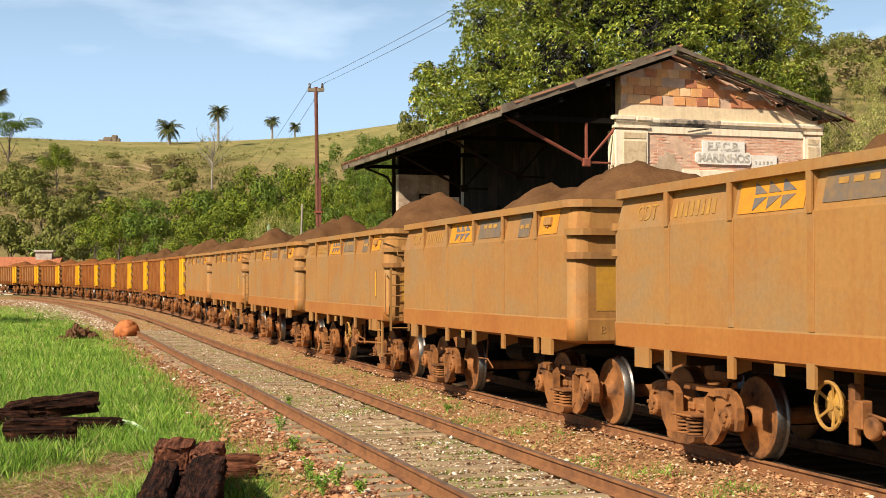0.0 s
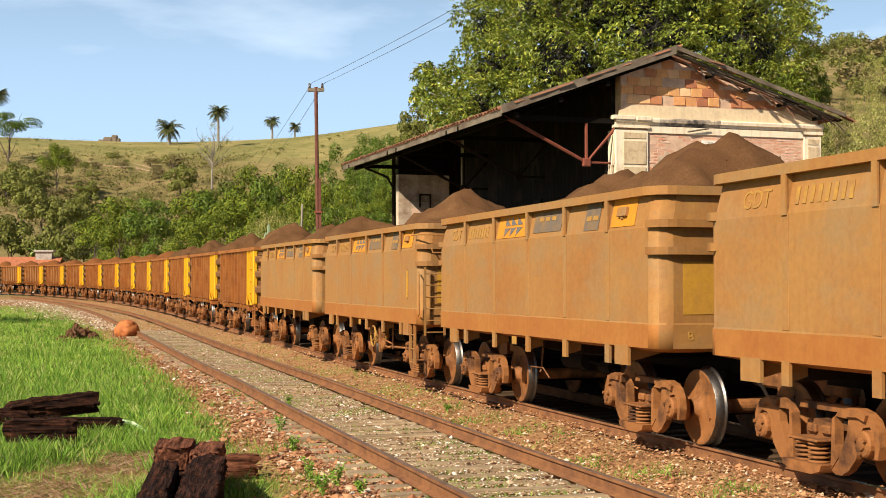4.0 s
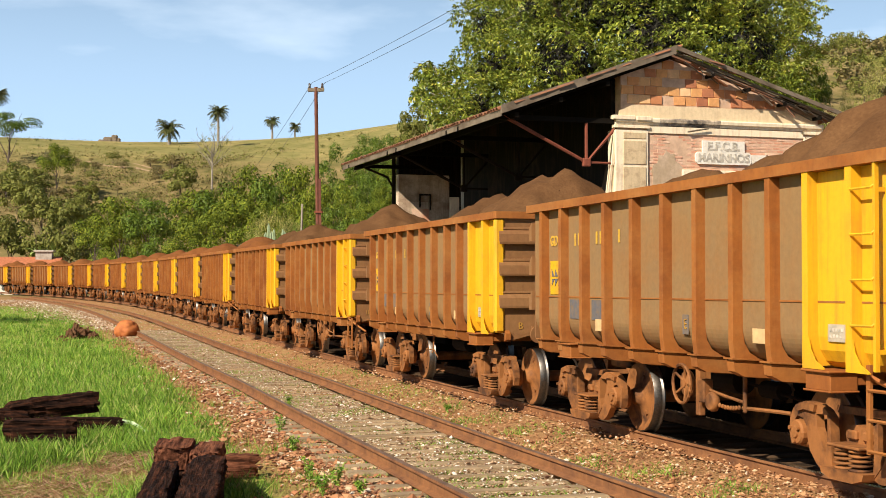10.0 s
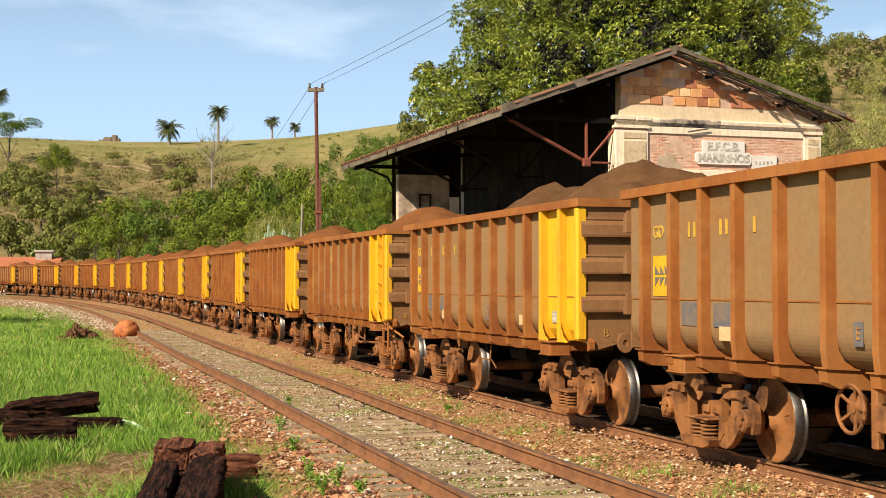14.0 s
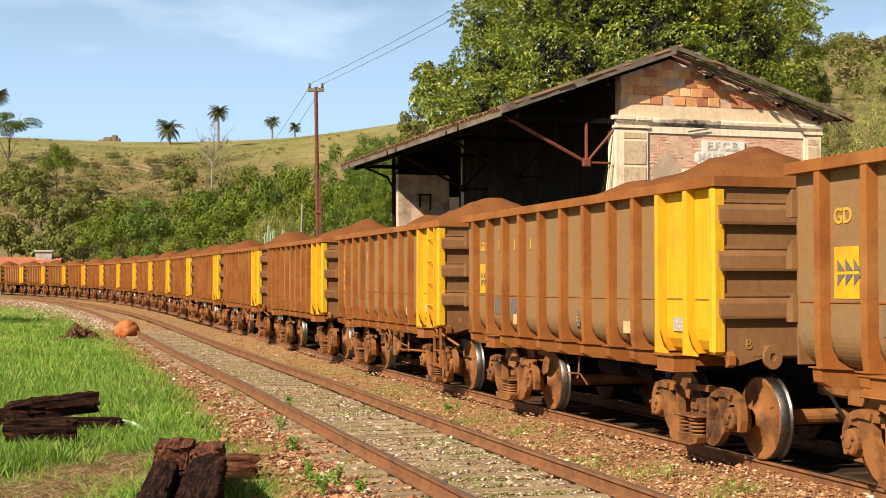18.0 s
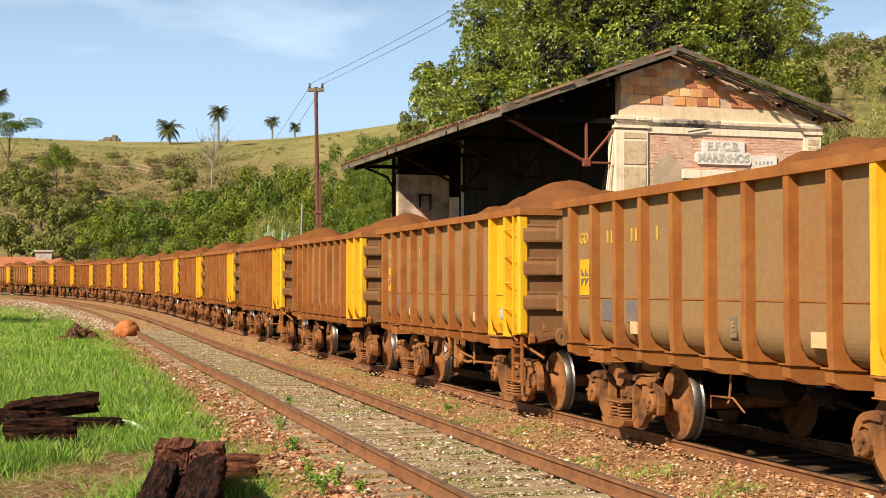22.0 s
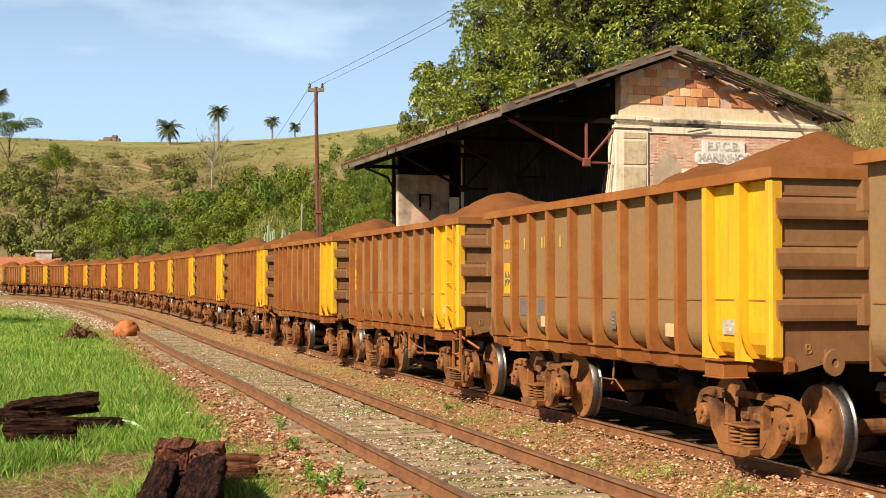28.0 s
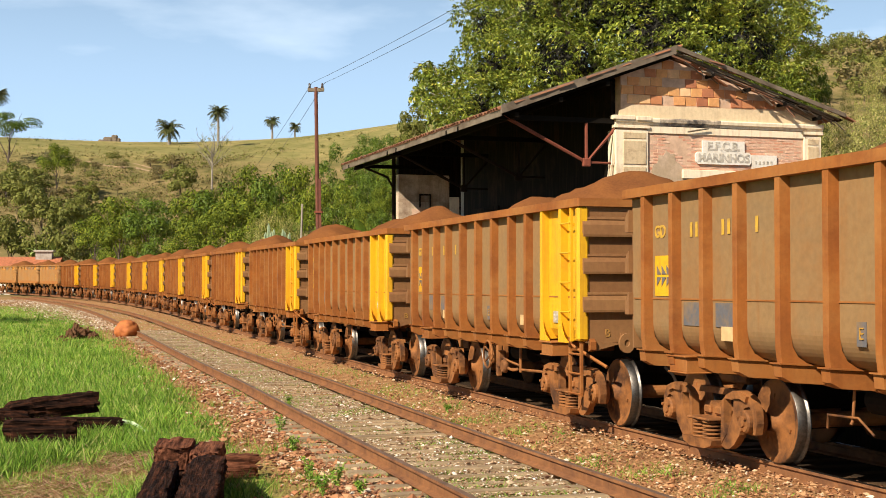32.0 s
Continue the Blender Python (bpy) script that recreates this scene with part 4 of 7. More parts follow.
def smooth_meshes():
    d = {}
    r = 0.22
    bm = loft(bmesh.new(), [ring(4.44, 1.465, r, 3.0), ring(HALF - 0.02, 1.545, r, 2.60), ring(HALF, 1.55, r, 2.585), ring(HALF, 1.55, r, 1.46), ring(HALF + 0.012, 1.562, r, 1.44), ring(HALF + 0.012, 1.562, r, 1.16), ring(HALF - 0.3, 1.3, r, 1.10)])
    for f in bm.faces:
        f.smooth = abs(f.normal.z) < 0.9 and f.calc_area() < 0.5
    bm.normal_update()
    for f in bm.faces:
        f.material_index = 1 if abs(f.normal.x) > 0.75 else (2 if f.calc_center_median().z < 1.45 else 0)
    d["body"] = to_mesh(bm, "body", OCHRE, ENDOCHRE, LOWOCHRE)
    d["rim"] = to_mesh(rim_mesh(HALF, 1.576, 0.30, 2.965, 3.07, 0.16), "rim", OCHRE)
    bm = bmesh.new()
    prism(bm, [(-1.56, 2.97), (-1.38, 2.97), (-1.54, 2.60), (-1.56, 2.60)], "x", -0.035, 0.035)
    box(bm, -0.045, 0.045, -1.575, -1.553, 2.57, 2.97)
    d["gusset"] = to_mesh(bm, "gusset", OCHRE)
    d["post"] = to_mesh(boxes((-0.06, 0.06, -1.560, -1.545, 1.46, 2.59), bevel=0.004), "pressed_post", OCHRE)
    bm = boxes((-0.07, 0.07, -1.565, -1.53, 0.93, 1.17))
    prism(bm, [(-1.53, 1.15), (-0.9, 1.13), (-1.53, 0.95)], "x", -0.05, -0.03)
    d["bracket"] = to_mesh(bm, "bracket", OCHRE)
    bm = boxes((-0.2, 0.2, -1.568, -1.53, 0.93, 1.17))
    prism(bm, [(-1.53, 1.15), (-0.8, 1.13), (-1.53, 0.95)], "x", -0.05, 0.05)
    d["bolster_box"] = to_mesh(bm, "bolster_box", OCHRE)
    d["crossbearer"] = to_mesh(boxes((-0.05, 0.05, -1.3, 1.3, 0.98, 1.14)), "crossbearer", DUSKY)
    bm = bmesh.new()
    lp = [p for p in ring(HALF + 0.085, 1.60, 0.28, 0.0) if p[0] > 4.1]
    inner = [p for p in ring(HALF - 0.06, 1.50, 0.22, 0.0) if p[0] > 4.1]
    lp.sort(key=lambda p: math.atan2(p[1], p[0] - 3.0)), inner.sort(key=lambda p: math.atan2(p[1], p[0] - 3.0))
    out = lp + inner[::-1]
    prism(bm, [(p[0], p[1]) for p in out], "z", 0.0, 0.09)
    d["ledge"] = to_mesh(bm, "end_ledge", ENDOCHRE)
    bm = boxes((HALF, HALF + 0.06, -0.04, 0.04, 1.2, 2.96))
    d["end_post"] = to_mesh(bm, "end_post", ENDOCHRE)
    bm = bmesh.new()
    box(bm, 4.62, 4.65, -0.02, 0.02, 0.96, 2.24)
    d["stile"] = to_mesh(bm, "ladder_stile", ENDOCHRE)
    d["rung"] = to_mesh(pipe(bmesh.new(), [(4.635, -1.48, 0), (4.635, -1.10, 0)], 0.013, 5), "rung", OCHRE)
    bm = pipe(bmesh.new(), [(4.58, -1.34, 2.60), (4.66, -1.34, 2.51), (4.66, -0.86, 2.51), (4.58, -0.86, 2.60)], 0.015)
    pipe(bm, [(4.12, -1.56, 2.91), (4.18, -1.62, 2.85), (4.46, -1.62, 2.85), (4.60, -1.56, 2.85), (4.65, -1.42, 2.85), (4.65, -0.86, 2.85), (4.56, -0.86, 2.94)], 0.015)
    pipe(bm, [(4.46, -1.56, 1.32), (4.56, -1.58, 1.34), (4.56, -1.58, 2.10), (4.46, -1.56, 2.14)], 0.015)
    d["handrail"] = to_mesh(bm, "handrail", OCHRE)
    bm = bmesh.new()
    for x in (3.76, 4.06):
        box(bm, x - 0.03, x + 0.03, -1.54, -1.50, 0.40, 1.17)
    for z in (0.42, 0.68, 0.95):
        pipe(bm, [(3.76, -1.53, z), (4.06, -1.53, z)], 0.016, 5)
    d["step"] = to_mesh(bm, "step", OCHRE)
    d["orange_panel"] = to_mesh(boxes((-0.64, 0.64, -0.17, 0.185, 0, 0.005)), "painted_panel", ORANGE)
    d["front_panel"] = to_mesh(boxes((-0.36, 0.36, -0.17, 0.185, 0, 0.005)), "painted_panel", ORANGE)
    d["blue_panel"] = to_mesh(boxes((-0.55, 0.55, -0.14, 0.15, 0, 0.005)), "painted_panel", DUSTBLUE)
    d["small_blue"] = to_mesh(boxes((-0.24, 0.24, -0.18, 0.18, 0, 0.005)), "painted_panel", DUSTBLUE)
    d["tag_box"] = to_mesh(boxes((-0.13, 0.13, -0.06, 0.06, 0, 0.05), (-0.05, 0.02, -0.09, -0.06, 0, 0.03), bevel=0.006), "tag_box", OCHRE)
    d["slot"] = to_mesh(boxes((-0.028, 0.028, -0.26, 0.26, 0, 0.006), bevel=0.002), "reflector_strip", YELLOW)
    d["slot_frame"] = to_mesh(boxes((-0.05, 0.05, -0.30, 0.30, 0, 0.003)), "strip_frame", ENDOCHRE)
    d["end_sheet"] = to_mesh(boxes((-0.66, 0.66, -0.32, 0.30, 0, 0.006)), "end_sheet", FADEDYELLOW)
    d["plate"] = to_mesh(boxes((-0.10, 0.10, -0.06, 0.06, 0, 0.006)), "plate", STENCIL)
    return d


def lean_side(x, z):
    """On the leaning band below the rim of a smooth wagon."""
    y = -1.465 - 0.08 * (3.0 - z) / 0.40 - 0.004
    return Matrix.Translation((x, y, z)) @ Matrix.Rotation(math.pi / 2 - math.atan2(0.08, 0.40), 4, "X")


def smooth_wagon(even, loads):
    d = M_SMOOTH
    w = thing("ore_wagon", "smooth ochre ore gondola with orange panels and " + ("an end ladder" if even else "a yellow end"), "ore wagon", "wagons of the ore train")
    for key in ("body", "rim"):
        link(key, d[key], w)
    for x in GUSSETS:
        for turn in (Matrix(), HALFTURN):
            link("gusset", d["gusset"], w).matrix_basis = Matrix.Translation((HALF - x, 0, 0)) @ turn
            link("bracket", d["bracket"], w).matrix_basis = Matrix.Translation((HALF - x, 0, 0)) @ turn
            link("pressed_post", d["post"], w).matrix_basis = Matrix.Translation((HALF - x, 0, 0)) @ turn
        link("crossbearer", d["crossbearer"], w).matrix_basis = Matrix.Translation((HALF - x, 0, 0))
    for turn in (Matrix(), HALFTURN):
        for z in (2.26, 2.58):
            link("end_ledge", d["ledge"], w).matrix_basis = turn @ Matrix.Translation((0, 0, z))
        for y in (-0.62, 0.62):
            link("end_post", d["end_post"], w).matrix_basis = turn @ Matrix.Translation((0, y, 0))
        for x in (3.55, -3.55):
            link("bolster_box", d["bolster_box"], w).matrix_basis = Matrix.Translation((x, 0, 0)) @ turn
    if even:
        for key in ("handrail", "step"):
            link(key, d[key], w)
        for y in (-1.48, -1.10):
            link("ladder_stile", d["stile"], w).matrix_basis = Matrix.Translation((0, y, 0))
        for z in (1.02, 1.24, 1.46, 1.68, 1.90, 2.12):
            link("rung", d["rung"], w).matrix_basis = Matrix.Translation((0, 0, z))
        link("strip_frame", d["slot_frame"], w).matrix_basis = on_side(3.62, -1.5525, 1.92)
        link("reflector_strip", d["slot"], w, "bright yellow strip").matrix_basis = on_side(3.62, -1.5555, 1.92)
    sheet = link("end_sheet", d["end_sheet"], w, "faded yellow end sheet")
    sheet.matrix_basis = Matrix.Translation((HALF + 0.001, -0.55, 1.88)) @ Matrix.Rotation(math.pi / 2, 4, "Z") @ Matrix.Rotation(math.pi / 2, 4, "X")
    link("letter", M_B_DUSTY, w).matrix_basis = Matrix.Translation((HALF + 0.014, -1.12, 1.30)) @ Matrix.Rotation(math.pi / 2, 4, "Z") @ Matrix.Rotation(math.pi / 2, 4, "X")
    mid = 2.79
    link("painted_panel", d["orange_panel"], w, "orange panel with dark wedge marks").matrix_basis = lean_side(HALF - 5.13, mid)
    wedges(w, 0.21, M_WEDGE_L, lean_side(HALF - 5.08, mid) @ Matrix.Translation((0, 0, 0.006)) @ Matrix.Diagonal((1.3, 0.75, 1, 1)))
    link("painted_panel", d["blue_panel"], w, "faded blue panel").matrix_basis = lean_side(HALF - 3.62, mid)
    bars(w, M_DASH, 3, 0.24, lean_side(HALF - 3.95, mid + 0.05) @ Matrix.Translation((0, 0, 0.006)))
    link("painted_panel", d["small_blue"], w, "faded blue panel").matrix_basis = lean_side(HALF - 1.98, mid)
    bars(w, M_DASH, 2, 0.22, lean_side(HALF - 2.16, mid - 0.02) @ Matrix.Translation((0, 0, 0.006)))
    link("painted_panel", d["front_panel"], w, "yellow front panel").matrix_basis = lean_side(HALF - 0.98, mid)
    link("tag_box", d["tag_box"], w).matrix_basis = lean_side(HALF - 0.98, mid + 0.01)
    link("letter", M_GDT, w, "dusty ochre letters").matrix_basis = lean_side(HALF - 8.0, mid - 0.04)
    bars(w, M_DIGIT_L, 8, 0.13, lean_side(HALF - 7.25, mid - 0.04))
    link("plate", d["plate"], w).matrix_basis = on_side(HALF - 4.9, -1.57, 1.08)
    link("ore_load", loads, w, "heaped dark iron ore")
    running_gear(w, even, M_WHEEL_Y)
    return w


M_RIBBED, M_SMOOTH = ribbed_meshes(), smooth_meshes()
LOADS_DARK = [heap_mesh(k, ORE_DARK) for k in range(4)]
LOADS_RED = [heap_mesh(k + 10, ORE_RED) for k in range(4)]
FIRST, LAST = -13, 23
train = []
for k in range(FIRST, LAST + 1):
    smooth_kind = k <= -7 or k >= 20
    dark = k <= -3
    loads = (LOADS_DARK if dark else LOADS_RED)[(k * 7 + 3) % 4]
    train.append((k, (smooth_wagon if smooth_kind else ribbed_wagon)(k % 2 == 0, loads)))


def gone(t):
    """Metres that the train has gone at t seconds; it gathers speed slowly."""
    return 5.735 * t + 0.0144 * t * t


def wagon_pose(k, t):
    """Where wagon k stands at t seconds, carried by its two bogies."""
    s = 134.06 + HALF + PITCH * min(max(k, -6), 19) - gone(t)
    if k < -6:
        s += SHORT * (k + 7) - (PITCH + SHORT) / 2
    if k > 19:
        s += SHORT * (k - 20) + (PITCH + SHORT) / 2
    a, _ = line(s - BOGIE)
    b, _ = line(s + BOGIE)
    way = a - b
    m = way.to_track_quat("X", "Z").to_matrix().to_4x4()
    return Matrix.Translation((a + b) / 2) @ m

# ---- the old goods shed ----
SHED = Matrix.Translation((4.18, 33.0, -0.2)) @ pose(0, 0, 0, 0, 0, 17.8)
RIDGE_W, RIDGE_Z, EAVE_L, EAVE_R, FRONT, BACK = 1.36, 7.80, -3.1, 6.06, -0.42, 15.0
EAVE_ZL, EAVE_ZR = 6.19, 6.34


def roof_z(w):
    return RIDGE_Z - (RIDGE_W - w) * (RIDGE_Z - EAVE_ZL) / (RIDGE_W - EAVE_L) if w < RIDGE_W else RIDGE_Z - (w - RIDGE_W) * (RIDGE_Z - EAVE_ZR) / (EAVE_R - RIDGE_W)


shed = thing("goods_shed", "derelict brick goods shed with peeling plaster and a sagging tiled roof", "building")
shed.matrix_world = SHED


def shed_part(name, bm, material, label="", parent=None):
    return part(name, bm, material, shed if parent is None else parent, label)


front_wall = shed_part("front_wall", prism(bmesh.new(), [(0.0, 0.0), (5.56, 0.0), (5.56, roof_z(5.56) - 0.14), (RIDGE_W, RIDGE_Z - 0.16), (0.10, roof_z(0.1) - 0.14), (0.10, 6.0), (0.0, 6.0)], "y", 0.0, 0.32), PINKMORTAR, "gable wall of patched brick")
shed_part("corner_pier", boxes((-0.06, 0.80, -0.05, 0.4, 0.0, 5.86), bevel=0.012), PLASTER, "peeling plaster corner pier")
shed_part("corner_pier", boxes((5.12, 5.62, -0.05, 0.4, 0.0, 5.86), bevel=0.012), PLASTER)
for x0, x1 in ((0.14, 0.74), (5.22, 5.54)):
    shed_part("pier_panel", boxes((x0, x1, -0.07, -0.045, 5.03, 5.60), bevel=0.01), ROUGHCAST, "rough-cast tan panel")
    shed_part("pier_panel", boxes((x0, x1, -0.07, -0.045, 3.6, 4.97), bevel=0.01), ROUGHCAST, "rough-cast tan panel")
    shed_part("pier_panel", boxes((x0, x1, -0.065, -0.045, 5.65, 5.80), bevel=0.01), ROUGHCAST, "rough-cast tan panel")
CORNICE = [(0.02, 5.98), (-0.05, 5.99), (-0.06, 6.04), (-0.10, 6.06), (-0.11, 6.13), (-0.09, 6.16), (0.02, 6.18)]
shed_part("cornice", prism(bmesh.new(), CORNICE, "x", -0.06, 1.1), PLASTER)
shed_part("stained_cornice", prism(bmesh.new(), [(y + (0.006 if y < 0 else 0), z) for y, z in CORNICE], "x", 1.1, 2.75), MOULDY, "cornice length black with mould")
shed_part("cornice", prism(bmesh.new(), CORNICE, "x", 2.75, 5.66), PLASTER, "moulded plaster cornice with dark stains")
for row in ((-0.10, 0.84, -0.085, 0.1, 5.90, 5.975), (5.08, 5.66, -0.085, 0.1, 5.90, 5.975), (-0.14, 0.42, -0.13, 0.1, 6.10, 6.20), (0.47, 0.86, -0.13, 0.1, 6.09, 6.19)):
    shed_part("moulding", boxes(row, bevel=0.008), PLASTER)
shed_part("string_course", boxes((0.80, 5.12, -0.035, 0.05, 5.80, 5.975), bevel=0.01), PLASTER)
shed_part("plaster_band", prism(bmesh.new(), [(0.05, 6.17), (5.5, 6.17), (5.5, 6.32), (4.6, 6.47), (2.6, 6.48), (0.4, 6.47), (0.05, 6.32)], "y", -0.03, 0.05), TANPLASTER, "tan plaster band under the bare bricks")
shed_part("window_head", boxes((1.72, 3.18, -0.07, 0.06, 4.72, 4.94), bevel=0.015), PLASTER)
shed_part("loose_batten", rod(bmesh.new(), (1.85, -0.09, 5.86), (2.42, -0.10, 5.96), 0.02, seg=4), WOOD)
for k, (x, z, ln) in enumerate(((-0.08, 5.75, 0.9), (-0.13, 5.2, 1.1), (-0.10, 4.6, 1.2), (-0.19, 4.9, 0.8))):     # strips peeling from the pier's edge
    shed_part("peeling_strip", boxes((-0.03, 0.03, -0.012, 0.012, -ln / 2, ln / 2)), PLASTER).matrix_basis = Matrix.Translation((x, 0.02 + 0.03 * k, z - 0.3)) @ pose(0, 0, 0, 0, 5 + 3 * (k % 2), 12)

# red facing bricks between the piers, where the plaster has come off
rnd = random.Random(11)
BRICKS = []
for k in range(4):
    bm = box(bmesh.new(), -0.108, 0.108, -0.02, 0.02, -0.029, 0.029, bevel=0.006)
    for v in bm.verts:
        v.co += Vector([rnd.uniform(-0.004, 0.004) for _ in range(3)])
    BRICKS.append(to_mesh(bm, "brick", BRICKRED))


def small_bricks():
    n = 0
    for row in range(16):
        z = 4.66 + row * 0.072
        for col in range(20):
            x = 0.95 + col * 0.228 + (0.114 if row % 2 else 0)
            # grey render still clings in places
            if x > 5.05 or n >= 300 or (x < 1.9 and noise.noise(Vector((x * 1.6, z * 1.6, 3))) > 0.1):
                continue
            ob = link("brick", BRICKS[rnd.randrange(4)], front_wall)
            ob.matrix_basis = Matrix.Translation((x, rnd.uniform(0.013, 0.018), z))
            n += 1


small_bricks()
rd = random.Random(6)
patch = []
for k in range(26):             # weathered remains of grey render
    a = 2 * math.pi * k / 26
    r = rd.uniform(0.75, 1.1)
    patch.append((1.36 + 0.46 * r * math.cos(a), 4.72 + 0.66 * r * math.sin(a)))
shed_part("render_patch", prism(bmesh.new(), patch, "y", -0.014, 0.02), GREYRENDER, "grey-brown remains of old render")
HOLLOW = []
for k in range(4):
    bm = box(bmesh.new(), -0.152, 0.152, -0.03, 0.03, -0.104, 0.104, bevel=0.01)
    for v in bm.verts:
        v.co += Vector([rnd.uniform(-0.009, 0.009) for _ in range(3)])
    HOLLOW.append(to_mesh(bm, "hollow_brick", CLAYBRICK))
for row in range(8):
    z = 6.395 + row * 0.218
    for col in range(18):
        x = 0.26 + col * 0.312 + (0.156 if row % 2 else 0)
        if row and x < 5.3 and (row, col) != (3, 4) and z + 0.10 < roof_z(x) - 0.17 and rnd.random() > 0.03:
            link("hollow_brick", HOLLOW[rnd.randrange(4)], front_wall).matrix_basis = Matrix.Translation((x, rnd.uniform(-0.006, 0.018), z)) @ pose(0, 0, 0, 0, rnd.uniform(-1.5, 1.5), 0)

# name boards painted on the gable
def board(name, x0, x1, z0, z1, label, cut=0.0):
    bm = bmesh.new()
    c = cut
    prism(bm, [(x0 + c, z0), (x1 - c, z0), (x1, z0 + c), (x1, z1 - c), (x1 - c, z1), (x0 + c, z1), (x0, z1 - c), (x0, z0 + c)] if c else [(x0, z0), (x1, z0), (x1, z1), (x0, z1)], "y", -0.055, 0.0)
    ob = part(name, bm, SIGNWHITE, None)
    ob.matrix_world = SHED
    return tagged(ob, label, "sign")


b1 = board("sign_board", 2.27, 3.43, 5.38, 5.67, "white painted station board with worn grey letters")
b2 = board("sign_board", 2.08, 3.62, 5.09, 5.39, "white painted name board with cut corners and grey letters", 0.06)
board("sign_board", 3.64, 4.33, 5.01, 5.35, "blank white painted board with faded marks")
for body, x, z, size, ob in (("E.F.C.B.", 2.85, 5.52, 0.29, b1), ("MARINHOS", 2.85, 5.24, 0.28, b2)):
    t = link("lettering", letters(body, size, SIGNGREY, 0.004, 0.012), ob)
    t.matrix_basis = Matrix.Translation((x, -0.058, z)) @ Matrix.Rotation(math.pi / 2, 4, "X")
bars(bpy.data.objects["sign_board.002"], bar_mesh(0.06, 0.08, SIGNGREY), 5, 0.11, Matrix.Translation((3.71, -0.056, 5.16)) @ Matrix.Rotation(math.pi / 2, 4, "X"))

# long wall towards the line with its doorways, back wall and far wall
DOORS = [(1.6, 3.6), (5.0, 7.0), (8.4, 10.4)]
edges = [0.32] + [e for d in DOORS for e in d] + [11.5]
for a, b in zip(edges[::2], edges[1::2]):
    shed_part("side_wall", boxes((0.0, 0.3, a, b, 0.0, 7.08)), SHADEWALL, "brick wall under the canopy, near black for its shade")
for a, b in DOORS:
    shed_part("lintel_wall", boxes((0.0, 0.3, a, b, 4.3, 7.08)), SHADEWALL)
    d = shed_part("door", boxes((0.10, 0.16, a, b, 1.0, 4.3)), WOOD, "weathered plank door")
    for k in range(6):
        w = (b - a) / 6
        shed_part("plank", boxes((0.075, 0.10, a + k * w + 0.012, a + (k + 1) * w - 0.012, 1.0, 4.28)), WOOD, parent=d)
    shed_part("lintel", boxes((-0.04, 0.1, a - 0.2, b + 0.2, 4.3, 4.5), bevel=0.015), SHADEWALL)
shed_part("back_wall", boxes((5.26, 5.56, 0.32, 11.5, 0.0, 6.05)), WALLPALE)
shed_part("far_wall", prism(bmesh.new(), [(0.0, 0.0), (5.56, 0.0), (5.56, 6.0), (RIDGE_W, 7.5), (0.0, 6.9)], "y", 11.5, 11.8), WALLPALE)
# Unseen length added towards the camera; keeps light from under the train.
shed_part("platform", boxes((-3.1, 5.8, -24.0, 20.0, -0.3, 1.0), bevel=0.03), SHADEWALL, "loading platform, unseen, run forward to block light under the train")
shed_part("floor_slab", boxes((0.3, 5.26, 0.32, 11.5, 1.0, 1.04)), MORTAR)

# roof: boarding, rafters, purlins, tiles
bm = prism(bmesh.new(), [(EAVE_L, EAVE_ZL), (RIDGE_W, RIDGE_Z), (RIDGE_W, RIDGE_Z - 0.055), (EAVE_L, EAVE_ZL - 0.05)], "y", FRONT, BACK)
prism(bm, [(RIDGE_W, RIDGE_Z), (EAVE_R, EAVE_ZR), (EAVE_R, EAVE_ZR - 0.05), (RIDGE_W, RIDGE_Z - 0.055)], "y", 0.03, BACK)
roof = shed_part("roof", bm, TILE, "sagging clay-tiled roof, broken along one verge")
shed_part("roof_boarding", prism(bmesh.new(), [(EAVE_L + 0.05, EAVE_ZL - 0.045), (RIDGE_W, RIDGE_Z - 0.07), (RIDGE_W, RIDGE_Z - 0.10), (EAVE_L + 0.05, EAVE_ZL - 0.075)], "y", FRONT + 0.02, BACK - 0.02), SHADEWOOD, "boarding under the tiles, near black for its shade", roof)
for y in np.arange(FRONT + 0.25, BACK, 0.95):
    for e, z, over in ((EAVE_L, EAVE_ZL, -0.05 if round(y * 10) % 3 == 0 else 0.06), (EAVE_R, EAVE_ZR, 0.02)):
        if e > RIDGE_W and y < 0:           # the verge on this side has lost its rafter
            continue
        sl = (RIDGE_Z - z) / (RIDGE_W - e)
        shed_part("rafter", prism(bmesh.new(), [(e + over, z - 0.055 + over * sl), (RIDGE_W, RIDGE_Z - 0.06), (RIDGE_W, RIDGE_Z - 0.19), (e + over, z - 0.17 + over * sl)], "y", y - 0.035, y + 0.035), SHADEWOOD, parent=roof)
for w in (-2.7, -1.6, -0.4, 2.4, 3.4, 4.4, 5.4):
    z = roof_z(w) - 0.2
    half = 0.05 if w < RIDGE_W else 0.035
    shed_part("purlin", boxes((w - half, w + half, FRONT + 0.05, BACK - 0.1, z - 2.4 * half, z)), SHADEWOOD, parent=roof)
